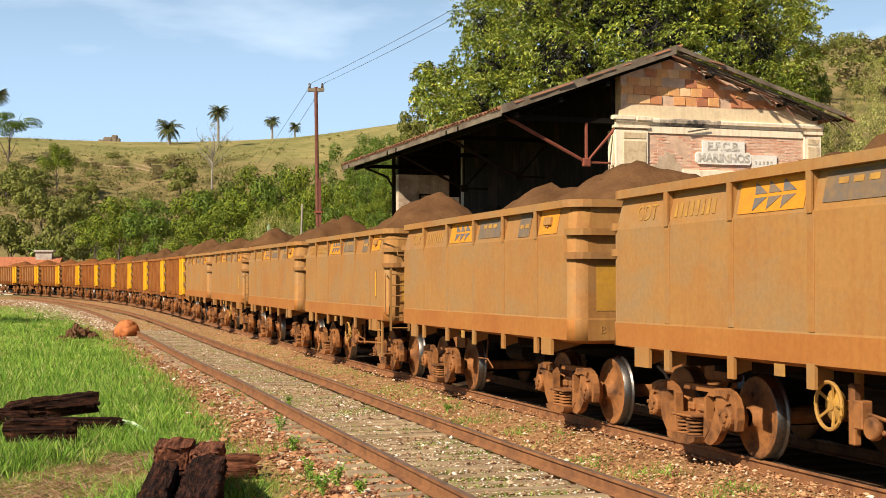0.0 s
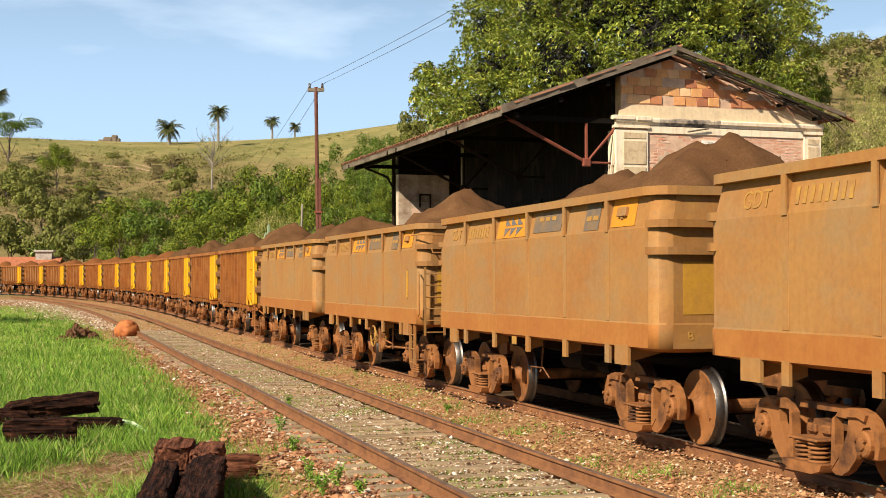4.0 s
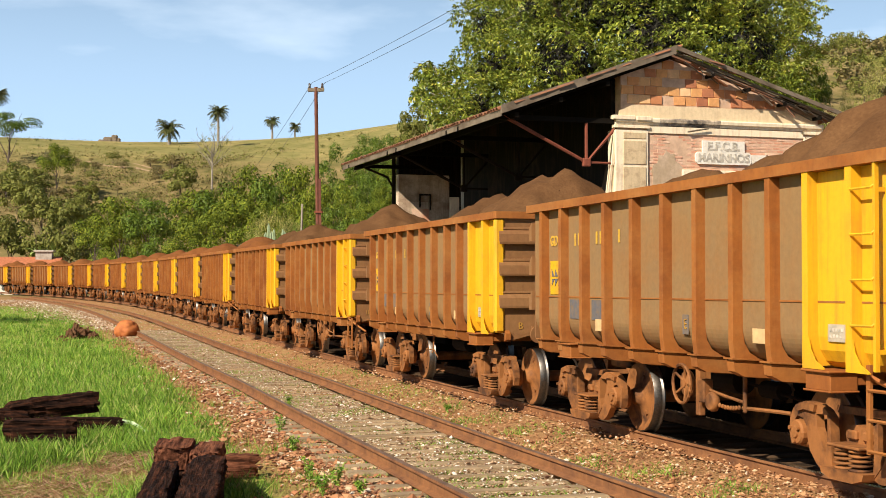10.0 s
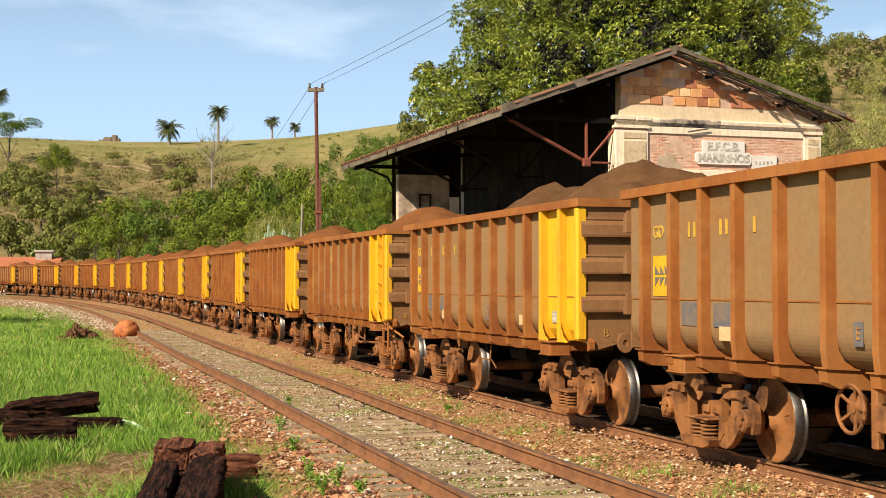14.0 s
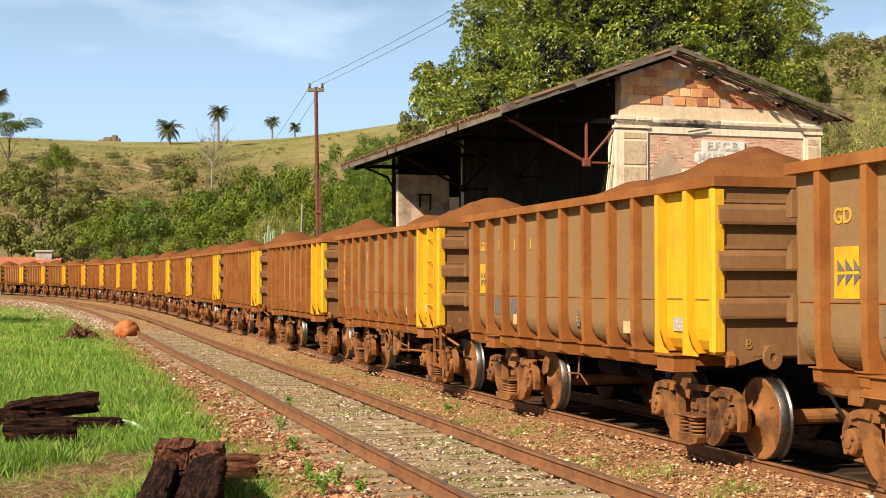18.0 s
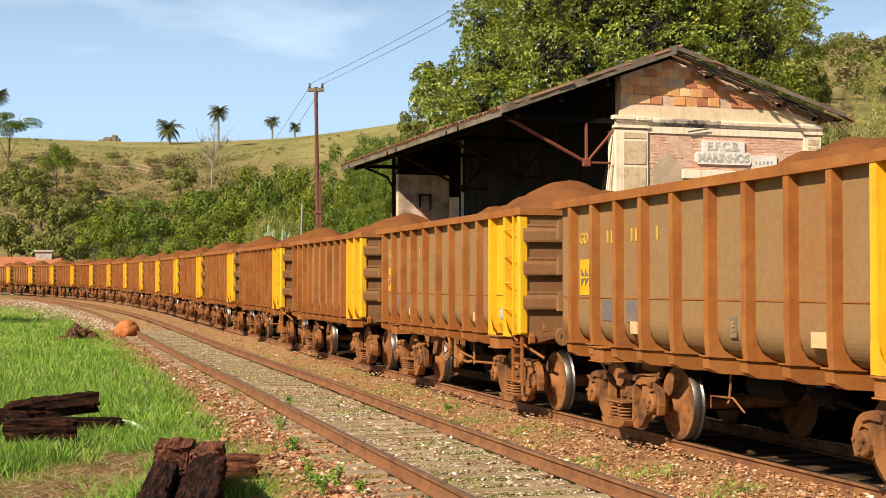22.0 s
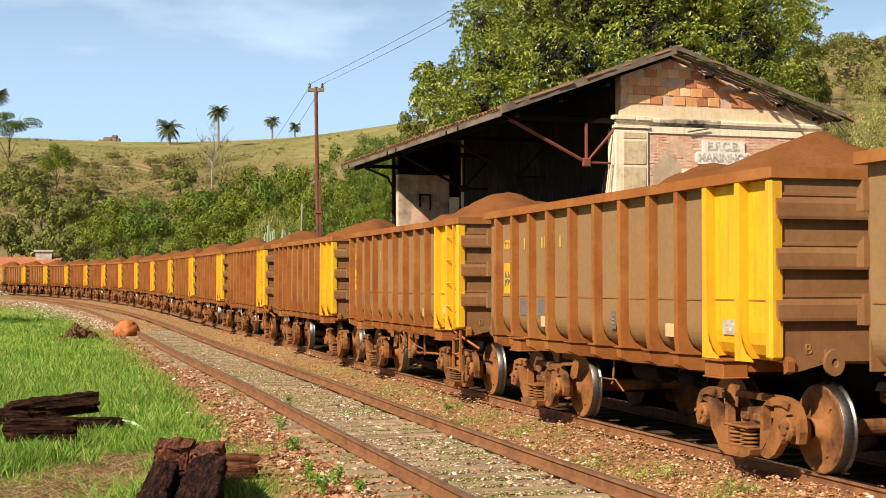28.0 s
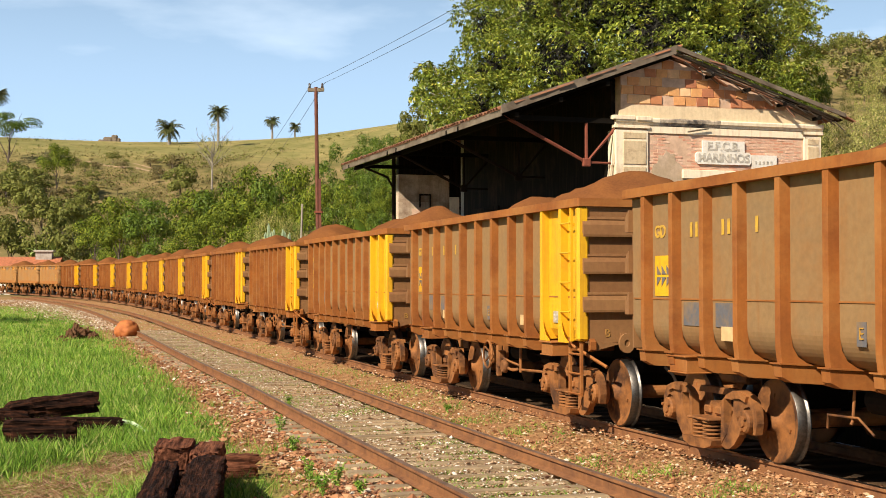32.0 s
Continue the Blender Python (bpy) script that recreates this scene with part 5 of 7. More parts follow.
for y in (0.05, 4.6, 9.2, 13.8):                # canopy brackets: red steel in front, near black further in for shade
    if y > 12:
        shed_part("canopy_post", rod(bmesh.new(), (-1.39, y + 1.0, 0.9), (-1.39, y + 1.0, 6.6), 0.07, seg=8), DUSKY)
    if y > 12:
        bm = pipe(bmesh.new(), [(-2.95, y, 6.12), (-1.9, y, 5.72), (-1.39, y + 1.0, 5.4)], 0.04, 6)
    else:
        bm = pipe(bmesh.new(), [(-2.95, y, 6.12), (-0.78, y, 5.05), (-0.02, y, 5.9)], 0.045, 6)
        pipe(bm, [(-0.78, y, 5.05), (-0.78, y, 6.0)], 0.04, 6)
        pipe(bm, [(-0.78, y, 5.05), (-0.02, y, 5.05)], 0.03, 6)
        box(bm, -0.88, -0.68, y - 0.06, y + 0.06, 4.95, 5.15, bevel=0.02)
    shed_part("canopy_beam", boxes((-3.0, 0.0, y - 0.04, y + 0.04, 6.0, 6.12)), SHADEWOOD)
    shed_part("canopy_bracket", bm, REDSTEEL if y < 1 else DUSKY, "rusty steel canopy bracket")
for w0, w1, low in ((EAVE_L - 0.02, RIDGE_W, 0.11), (RIDGE_W, EAVE_R + 0.02, 0.01)):    # barge boards
    bm = prism(bmesh.new(), [(w0, roof_z(w0) + 0.095), (w1, roof_z(w1) + 0.095), (w1, roof_z(w1) - low), (w0, roof_z(w0) - low)], "y", FRONT - 0.04, FRONT)
    shed_part("barge_board", bm, WOOD, "weathered grey barge board", roof)
shed_part("fascia", boxes((EAVE_L - 0.03, EAVE_L, FRONT, BACK, EAVE_ZL - 0.17, EAVE_ZL - 0.02)), WOOD, parent=roof)


def tile_mesh():
    bm = bmesh.new()
    n = 6
    rows = []
    for x, r in ((0.0, 0.085), (0.42, 0.07)):
        for q in (0.0, 0.016):
            rows.append([bm.verts.new((x, (r - q) * math.cos(math.pi * k / n), (r - q) * 0.75 * math.sin(math.pi * k / n))) for k in range(n + 1)])
    a, ai, b, bi = rows
    for k in range(n):
        bm.faces.new((a[k], a[k + 1], b[k + 1], b[k]))
        bm.faces.new((ai[k], ai[k + 1], bi[k + 1], bi[k]))
        bm.faces.new((a[k], a[k + 1], ai[k + 1], ai[k]))
        bm.faces.new((b[k], b[k + 1], bi[k + 1], bi[k]))
    return to_mesh(bm, "roof_tile", TILE)


M_TILE = tile_mesh()
tilt_l = math.atan2(RIDGE_Z - EAVE_ZL, RIDGE_W - EAVE_L)
tilt_r = math.atan2(RIDGE_Z - EAVE_ZR, EAVE_R - RIDGE_W)
for y in np.arange(FRONT + 0.1, BACK, 0.18):
    ob = link("roof_tile", M_TILE, roof)
    ob.matrix_basis = Matrix.Translation((EAVE_L - 0.07 + rnd.uniform(-0.03, 0.03), y, EAVE_ZL - 0.02)) @ Matrix.Rotation(-tilt_l, 4, "Y") @ pose(0, 0, 0, 0, 0, rnd.uniform(-3, 3))
for w in np.arange(EAVE_L + 0.3, RIDGE_W, 0.36):
    if rnd.random() > 0.12:
        link("roof_tile", M_TILE, roof).matrix_basis = Matrix.Translation((w, FRONT + rnd.uniform(0.0, 0.06), roof_z(w) + 0.02)) @ Matrix.Rotation(-tilt_l, 4, "Y") @ pose(0, 0, 0, 0, 0, rnd.uniform(-6, 6))
for w in np.arange(RIDGE_W + 0.2, EAVE_R, 0.34):
    if rnd.random() > 0.30:
        link("roof_tile", M_TILE, roof).matrix_basis = Matrix.Translation((w, FRONT + 0.02 + rnd.uniform(0.0, 0.06), roof_z(w) + 0.02)) @ Matrix.Rotation(tilt_r + rnd.uniform(-0.1, 0.1), 4, "Y") @ pose(0, 0, 0, 0, 0, rnd.uniform(-10, 10))
for y, d0, w0, w1 in ((-0.34, 0.05, RIDGE_W, EAVE_R - 0.1), (-0.20, 0.06, RIDGE_W + 0.1, EAVE_R - 0.2), (-0.27, 0.16, RIDGE_W + 0.9, EAVE_R - 0.6)):     # long battens carrying the verge
    shed_part("batten", rod(bmesh.new(), (w0, y, roof_z(w0) - d0), (w1, y + 0.03, roof_z(w1) - d0 - 0.03), 0.026, seg=4), WOOD, parent=roof)
shed_part("verge_boarding", prism(bmesh.new(), [(4.3, roof_z(4.3) - 0.06), (EAVE_R, EAVE_ZR - 0.055), (EAVE_R, EAVE_ZR - 0.085), (4.5, roof_z(4.5) - 0.09)], "y", FRONT + 0.10, 0.02), DUSKY, "dark broken boarding at the verge", roof)
for k in range(10):             # loose laths slung along the open verge
    w, ln = RIDGE_W + 0.10 + k * 0.42, rnd.uniform(0.5, 1.5)
    if w + ln < EAVE_R - 0.1:
        y0, d0 = rnd.uniform(-0.34, -0.08), rnd.uniform(0.10, 0.2)
        shed_part("lath", rod(bmesh.new(), (w, y0, roof_z(w) - d0), (w + ln, y0 + rnd.uniform(-0.08, 0.08), roof_z(w + ln) - d0 - rnd.uniform(0.0, 0.20)), rnd.uniform(0.014, 0.026), seg=4), rnd.choice((WOOD, TILE, TILE)), parent=roof)
for k, (w, dz) in enumerate(((2.35, 0.24), (2.62, 0.30), (3.9, 0.30), (4.55, 0.34))):       # slipped tiles and a hanging board
    ob = shed_part("fallen_board", boxes((-0.22, 0.22, -0.10, 0.10, -0.015, 0.015)), TILE if k % 2 else WOOD, parent=roof)
    ob.matrix_basis = Matrix.Translation((w, -0.26, roof_z(w) - dz)) @ pose(0, 0, 0, 14, 18 + 10 * k, 20 - 12 * k)
for k in range(12):             # broken laths hanging at the open verge
    w = RIDGE_W + 0.3 + k * 0.38
    z = roof_z(w) - 0.16
    shed_part("lath", rod(bmesh.new(), (w, FRONT + 0.1, z - 0.02), (w + rnd.uniform(0.3, 0.7), rnd.uniform(-0.25, -0.05), z - rnd.uniform(0.16, 0.36)), 0.018, seg=4), WOOD, parent=roof)

shed_part("rear_roof", prism(bmesh.new(), [(-1.5, roof_z(-1.5)), (RIDGE_W, RIDGE_Z), (EAVE_R, EAVE_ZR), (EAVE_R, EAVE_ZR - 0.05), (RIDGE_W, RIDGE_Z - 0.055), (-1.5, roof_z(-1.5) - 0.06)], "y", BACK, 19.6), TILE)

# a low lean-to beyond the shed
hut = thing("outbuilding", "lime-washed outbuilding wall under the far end of the roof", "outbuilding")
hut.matrix_world = Matrix.Translation((-1.62, 50.3, 0.0)) @ pose(0, 0, 0, 0, 0, 17.8)
part("wall", boxes((0.0, 1.95, 0.0, 0.35, -0.3, 5.0)), HUTWALL, hut)
part("upper_wall", boxes((0.0, 1.95, 0.02, 0.35, 5.0, 6.0)), HUTWALL, hut, "dusty upper wall")
# Near-black wall head and added inner walls paint the dark under the roof.
part("wall_head", boxes((0.0, 1.95, 0.02, 0.35, 6.0, 6.6)), SHADEWALL, hut)
part("inner_wall", boxes((0.1, 3.7, 0.36, 0.66, -0.3, 6.9)), SHADEWALL, hut, "inner wall, added near black for the shade behind")
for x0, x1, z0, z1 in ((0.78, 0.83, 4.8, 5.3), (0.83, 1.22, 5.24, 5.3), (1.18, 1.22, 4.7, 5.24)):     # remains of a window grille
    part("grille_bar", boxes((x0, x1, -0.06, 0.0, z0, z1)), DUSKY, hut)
part("inner_gable", prism(bmesh.new(), [(0.1, 6.9), (3.5, 6.9), (3.5, 6.98), (1.6, 7.45), (0.1, 6.95)], "y", 0.37, 0.66), SHADEWALL, hut)
part("brick_patch", boxes((0.5, 1.15, -0.012, 0.0, 3.7, 4.75)), BRICKRED, hut, "bare red brick patch")
part("corner_strip", boxes((1.95, 2.3, -0.12, 0.35, -0.3, 5.2), bevel=0.02), PLASTER, hut)
for z in (2.9, 3.9):
    part("hook", pipe(bmesh.new(), [(1.5, 0.02, z), (1.5, -0.35, z + 0.05), (1.5, -0.38, z - 0.35)], 0.03), DUSKY, hut)

# ---- poles and wires ----


def pole_at(p, height, lean=0.0, arm=True, label="tall rusty pole of old rails with a crossarm", thick=0.09):
    ob = thing("utility_pole", label, "utility pole")
    ob.matrix_world = Matrix.Translation(p) @ pose(0, 0, 0, 0, lean, 0)
    bm = rod(bmesh.new(), (0, 0, -0.3), (0, 0, height), thick * 1.15, thick * 0.85, 8)
    part("post", bm, POLERUST, ob)
    if arm:
        part("stub_post", boxes((0.06, 0.16, -0.06, 0.06, -0.3, height * 0.62)), POLERUST, ob)
        part("crossarm", boxes((-0.36, 0.36, -0.06, 0.06, height - 0.2, height - 0.04), bevel=0.01), WOOD, ob)
        for x in (-0.28, 0.28):
            part("insulator", turned(bmesh.new(), [(0.05, 0.0), (0.06, 0.08), (0.04, 0.1), (0.055, 0.18), (0.02, 0.22)], 10, Matrix.Translation((x, 0, height - 0.04)) @ Matrix.Rotation(math.pi / 2, 4, "X")), CERAMIC, ob)
        for z in (height * 0.3, height * 0.48):
            part("clamp", boxes((-0.13, 0.22, -0.13, 0.13, z, z + 0.08)), REDSTEEL, ob)
    return ob


pb = at(565, 60)
pole_at(pb, 1.88 + (508 - 153) / 2439 * 60 - pb.z, -0.9)
p2 = Vector((7.9, 22.0, float(ground(7.9, 22))))
pole_at(p2, 10.9)
p3 = at(430, 150)
pole_at(p3, 11.5, arm=False, label="rusty pole half hidden in trees")
for px, y, h, th in ((336, 118, 4.4, 0.10), (134, 165, 3.6, 0.09), (527, 78, 3.3, 0.07), (92, 170, 3.0, 0.08)):
    q = at(px, y)
    ob = pole_at(q, h, rnd.uniform(-2, 2), False, "short weathered post among the trees", th)
wires = thing("overhead_wires", "thin dark overhead wires strung between poles", "wire")


def wire(a, b, sag):
    pts = []
    for k in range(15):
        f = k / 14
        p = a.lerp(b, f)
        pts.append(p - Vector((0, 0, sag * 4 * f * (1 - f))))
    part("wire", pipe(bmesh.new(), pts, 0.010, 4), WIRE, wires)


top = 1.88 + (508 - 150) / 2439 * 60
for dx, dz in ((-0.33, 0.0), (0.23, 0.0)):
    a = Vector((pb.x + dx, pb.y, top + 0.12))
    wire(a, Vector((7.9 + dx, 22.0, p2.z + 11.05)), 0.25)
    wire(a, Vector((p3.x + 2.6 * dx, 150, p3.z + 11.5)), 0.35)

# ---- trees and plants ----


def leaves(rng, centres, out, per, size, droop=0.5, narrow=0.3, spread=0.6):
    """Loose leaf blades in tufts round the centres, each pointing outwards and hanging."""
    k = len(centres) * per
    c = np.repeat(centres, per, 0) + rng.normal(0, spread * size, (k, 3))
    face = np.repeat(out, per, 0) * 0.95 + rng.normal(0, 0.30, (k, 3)) + np.array([0, 0, 0.35])
    d = np.repeat(out, per, 0) * 0.45 + rng.normal(0, 0.8, (k, 3))
    d[:, 2] -= droop
    d /= np.linalg.norm(d, axis=1, keepdims=True) + 1e-9
    side = np.cross(d, face)
    side /= np.linalg.norm(side, axis=1, keepdims=True) + 1e-9
    ln = size * rng.uniform(0.7, 1.35, (k, 1))
    mid = c + d * ln * 0.45
    return np.stack([c, mid + side * ln * narrow * 0.5, c + d * ln, mid - side * ln * narrow * 0.5], 1)


def blob_points(rng, blobs, count, low=0.72, tuft=0.22, each=26):
    """Points of a crown made of balls: tufts on the balls' outer shells, each tuft a dome of its own."""
    b = np.array(blobs, float)
    w = b[:, 3] ** 2
    tufts = max(count // each, 8)
    pick = rng.choice(len(b), tufts, p=w / w.sum())
    d = rng.normal(0, 1, (tufts, 3))
    d /= np.linalg.norm(d, axis=1, keepdims=True)
    r = b[pick, 3] * (low + (1.0 - low) * rng.random(tufts) ** 0.5)
    mid = b[pick, :3] + d * r[:, None]
    size = tuft * b[pick, 3] * rng.uniform(0.6, 1.35, tufts)
    k = rng.integers(0, tufts, count)
    e = rng.normal(0, 1, (count, 3)) + 0.55 * d[k] + np.array([0, 0, 0.35])
    e /= np.linalg.norm(e, axis=1, keepdims=True)
    return mid[k] + e * (size[k] * rng.uniform(0.55, 1.0, count))[:, None], e


def trunk_bmesh(height, r, limbs, rnd, reach=0.5):
    bm = bmesh.new()
    p = Vector((0, 0, -0.3))
    rad = r
    forks = []
    for k in range(5):
        q = p + Vector((rnd.uniform(-0.06, 0.06) * height, rnd.uniform(-0.06, 0.06) * height, height / 5))
        rod(bm, p, q, rad, rad * 0.85, 7)
        p, rad = q, rad * 0.85
        if k >= 1:
            forks.append((p.copy(), rad))
    for k in range(limbs):
        a, rr = forks[k % len(forks)]
        ang = 2.4 * k + rnd.uniform(-0.4, 0.4)
        for j in range(3):
            b = a + Vector((math.cos(ang) * reach * height * 0.3, math.sin(ang) * reach * height * 0.3, height * rnd.uniform(0.1, 0.22)))
            rod(bm, a, b, rr * (0.6 - 0.15 * j), rr * (0.45 - 0.14 * j), 4)
            a = b
            ang += rnd.uniform(-0.5, 0.5)
    return bm


def clump_leaves(rng, blobs, dens, leaf, narrow=0.42, droop=0.3, inner=0.1, cull=0.82, large=1.5, tumble=0.25):
    """Leaves lying on the outer skins of a crown's clumps, and larger ones in the shaded inside."""
    b = np.array(blobs, float)
    k = np.repeat(np.arange(len(b)), np.maximum((dens * b[:, 3] ** 2).astype(int), 6))
    e = rng.normal(0, 1, (len(k), 3))
    e /= np.linalg.norm(e, axis=1, keepdims=True)
    deep = rng.random(len(k)) < inner
    r = np.where(deep, rng.uniform(0.45, 0.8, len(k)), rng.uniform(0.86, 1.08, len(k)) + 0.07 * np.sin(9 * e[:, 0] + k) * np.sin(8 * e[:, 1] + 7 * e[:, 2]))
    p = b[k, :3] + e * (b[k, 3] * r)[:, None]
    keep = e[:, 2] > -0.38 + 0.2 * rng.normal(0, 1, len(k))
    for j in range(len(b)):
        keep &= (np.linalg.norm(p - b[j, :3], axis=1) > cull * b[j, 3]) | (k == j)
    keep |= deep & (rng.random(len(k)) < 0.3)
    p, e, deep = p[keep], e[keep], deep[keep]
    n = len(p)
    face = e + rng.normal(0, tumble, (n, 3)) + np.array([0, 0, 0.1])
    d = rng.normal(0, 0.8, (n, 3)) + np.array([0, 0, -droop])
    d -= e * (np.sum(d * e, 1) * 0.75)[:, None]
    d /= np.linalg.norm(d, axis=1, keepdims=True) + 1e-9
    side = np.cross(d, face)
    side /= np.linalg.norm(side, axis=1, keepdims=True) + 1e-9
    ln = leaf * rng.uniform(0.7, 1.35, (n, 1)) * np.where(deep, large, 1.0)[:, None]
    mid = p + d * ln * 0.45
    return np.stack([p, mid + side * ln * narrow * 0.5, p + d * ln, mid - side * ln * narrow * 0.5], 1)


def clump_crown(seed, clumps, dens, leaf, narrow=0.42, flat=0.85, sizes=(0.24, 0.40), droop=0.3):
    """An uneven crown about two metres across, base at z = 0: rounded clumps of leaves with gaps between."""
    rng = np.random.default_rng(seed)
    blobs = [(0, 0, 0.85, 0.42)]
    for k in range(6 * clumps):
        a, e = 2.4 * k + rng.uniform(-0.5, 0.5), math.asin(rng.uniform(-0.75, 1.0))
        r = rng.uniform(*sizes)
        q = (1.04 - r) * rng.uniform(0.80, 1.12)
        c = (q * math.cos(a) * math.cos(e), q * math.sin(a) * math.cos(e), 0.95 + q * flat * math.sin(e))
        if len(blobs) > clumps or any(math.dist(c, o[:3]) < 0.84 * (r + o[3]) for o in blobs[1:]):
            continue
        blobs.append((q * math.cos(a) * math.cos(e), q * math.sin(a) * math.cos(e), 0.95 + q * flat * math.sin(e), r))
    return clump_leaves(rng, blobs, dens, leaf, narrow, droop)


LUSH_CROWNS = [quads("crown", clump_crown(k, 22, 5000, 0.070, 0.6, 0.85, (0.24, 0.42)), LUSH if k < 3 else DEEP) for k in range(5)]
OLIVE_CROWNS = [quads("crown", clump_crown(k + 20, 15, 3000, 0.11, 0.6, 0.85, (0.20, 0.36)), OLIVE) for k in range(4)]
SMALL_OLIVE = [quads("crown", clump_crown(k + 30, 12, 950, 0.14, 0.6, 0.85, (0.2, 0.36)), OLIVE) for k in range(3)]
FEATHER = [quads("crown", clump_crown(k + 40, 40, 5600, 0.075, 0.36, 1.05, (0.12, 0.28), 0.3), DEEP) for k in range(3)]
PALE_CROWNS = [quads("crown", clump_crown(k + 60, 34, 2600, 0.064, 0.42, 0.95, (0.14, 0.30), 0.1), PALE) for k in range(3)]
SCRUB_CROWNS = [quads("crown", clump_crown(k + 80, 9, 560, 0.19, 0.6), SCRUB) for k in range(2)]
TRUNKS = [to_mesh(trunk_bmesh(1.2, 0.07, 7, random.Random(k)), "trunk", BARK) for k in range(3)]
rnd = random.Random(77)


def tree(px, y, top_px, half_px, crowns, label, name="tree", low=None, squash=1.0):
    """A tree on the bearing px, y metres away, as high and wide as it shows."""
    p = at(px, y)
    h = 1.88 + (508 - top_px) / 2439 * y - p.z
    wide = half_px / 2439 * y
    ob = thing(name, label, name.replace("_", " "), "trees along the line")
    ob.matrix_world = Matrix.Translation(p) @ pose(0, 0, 0, 0, 0, rnd.uniform(0, 360))
    deep = min(h * 0.95, max(wide * 1.9 * squash, h * 0.55))
    low_end = max(h - deep, -0.2)
    tiers = max(1, min(4, round((h - low_end) / (2.1 * wide))))      # slender plants carry several masses of leaves, one above the other
    each = (h - low_end) / (1 + 0.66 * (tiers - 1))
    for k in range(tiers):
        f = wide * (1.0 if tiers == 1 else (1.08 - 0.16 * k))
        c = link("crown", rnd.choice(crowns), ob)
        c.matrix_basis = Matrix.Translation((wide * 0.25 * math.sin(2.3 * k) if tiers > 1 else 0, 0, low_end + 0.66 * each * k)) @ Matrix.Rotation(2.1 * k, 4, "Z") @ Matrix.Diagonal((f, f, each / 1.85, 1))
    t = link("trunk", rnd.choice(TRUNKS), ob)
    t.matrix_basis = Matrix.Diagonal((wide * 0.7, wide * 0.7, max(h * 0.62, 0.5), 1))
    return ob


LUSHLABEL = "dense bright green tree in the roadside thicket"
for row in ((168, 150, 372, 44), (212, 142, 346, 58), (262, 136, 350, 52), (302, 140, 362, 48), (350, 130, 332, 54), (394, 126, 316, 58), (440, 116, 294, 58), (492, 112, 284, 54), (532, 108, 290, 46),
            (424, 106, 346, 58), (482, 100, 356, 50), (330, 118, 396, 50), (282, 122, 416, 42), (562, 96, 322, 44), (236, 150, 400, 46), (190, 160, 405, 44), (372, 112, 376, 48), (455, 96, 395, 44), (520, 90, 392, 40)):
    tree(row[0], row[1], row[2], row[3], LUSH_CROWNS, LUSHLABEL)
for row in ((600, 100, 268, 50), (650, 94, 246, 52), (690, 90, 246, 44), (664, 80, 318, 44)):
    tree(row[0], row[1], row[2], row[3], FEATHER, "feathery green bamboo-like thicket behind the pole", "bamboo_clump")
for row in ((622, 88, 322, 46), (700, 84, 282, 36), (588, 84, 366, 40), (672, 60, 326, 26), (650, 64, 356, 28)):
    tree(row[0], row[1], row[2], row[3], LUSH_CROWNS, LUSHLABEL)
tree(12, 262, 196, 54, LUSH_CROWNS, "broad green tree on the skyline", "hill_tree", squash=0.42)
tree(726, 210, 182, 34, OLIVE_CROWNS, "airy tree on the hill beside the mango", "hill_tree", squash=0.5)
tree(100, 235, 254, 34, LUSH_CROWNS, "rounded bright green tree on the dry slope", "hill_tree")
for row in ((28, 244, 286, 30), (62, 240, 298, 34), (8, 238, 306, 36), (150, 236, 318, 26), (36, 205, 296, 44), (70, 196, 326, 46), (118, 190, 352, 42), (18, 182, 380, 46), (84, 180, 398, 46), (132, 176, 404, 38), (318, 236, 290, 32), (150, 212, 340, 34)):
    tree(row[0], row[1], row[2], row[3], OLIVE_CROWNS, "olive-green scrub tree on the dry slope", "scrub_tree")
for row in ((480, 74, 372, 34), (452, 78, 388, 26), (512, 72, 385, 24)):
    tree(row[0], row[1], row[2], row[3], PALE_CROWNS, "pale dry shrub behind the train", "shrub")
for row in ((1546, 52, 96, 36), (1592, 48, 38, 48), (1486, 56, 190, 40), (1560, 44, 190, 60), (1504, 58, 150, 26), (1530, 46, 250, 60), (1452, 50, 200, 34)):
    tree(row[0], row[1], row[2], row[3], PALE_CROWNS, "tall sunlit pale-leaved shrub beside the shed", "shrub")
shade = at(-215, 66)
tree(-215, 66, 508 - (shade.z + 7.5 - 1.88) / 66 * 2439, 120, LUSH_CROWNS, "leafy tree that shades the grass by the siding", "tree")
tree(1408, 53, 112, 52, LUSH_CROWNS, "leafy green shrub behind the shed roof", "shrub")
tree(1455, 54, 128, 30, LUSH_CROWNS, "leafy green shrub behind the shed roof", "shrub")
for k in range(64):             # woods on the far hill to the right
    px = rnd.uniform(1430, 1630)
    y = rnd.uniform(200, 338)
    base = at(px, y)
    tree(px, y, 508 - (base.z + rnd.uniform(2.5, 5.5) - 1.88) / y * 2439, rnd.uniform(4, 7) * 2439 / y * 0.55, rnd.choice((SMALL_OLIVE, SMALL_OLIVE, SCRUB_CROWNS)), "far olive-green tree on the hill", "hill_tree")
for k in range(46):             # scrub scattered over the pasture
    px, y = rnd.uniform(-20, 740), rnd.triangular(195, 335, 220)
    base = at(px, y)
    h = rnd.uniform(0.5, 1.3) + (1.6 if y < 240 else 0)
    tree(px, y, 508 - (base.z + h - 1.88) / y * 2439, h * 2439 / y * rnd.uniform(0.5, 0.8), SMALL_OLIVE, "low olive bush on the dry pasture", "bush", squash=0.6)


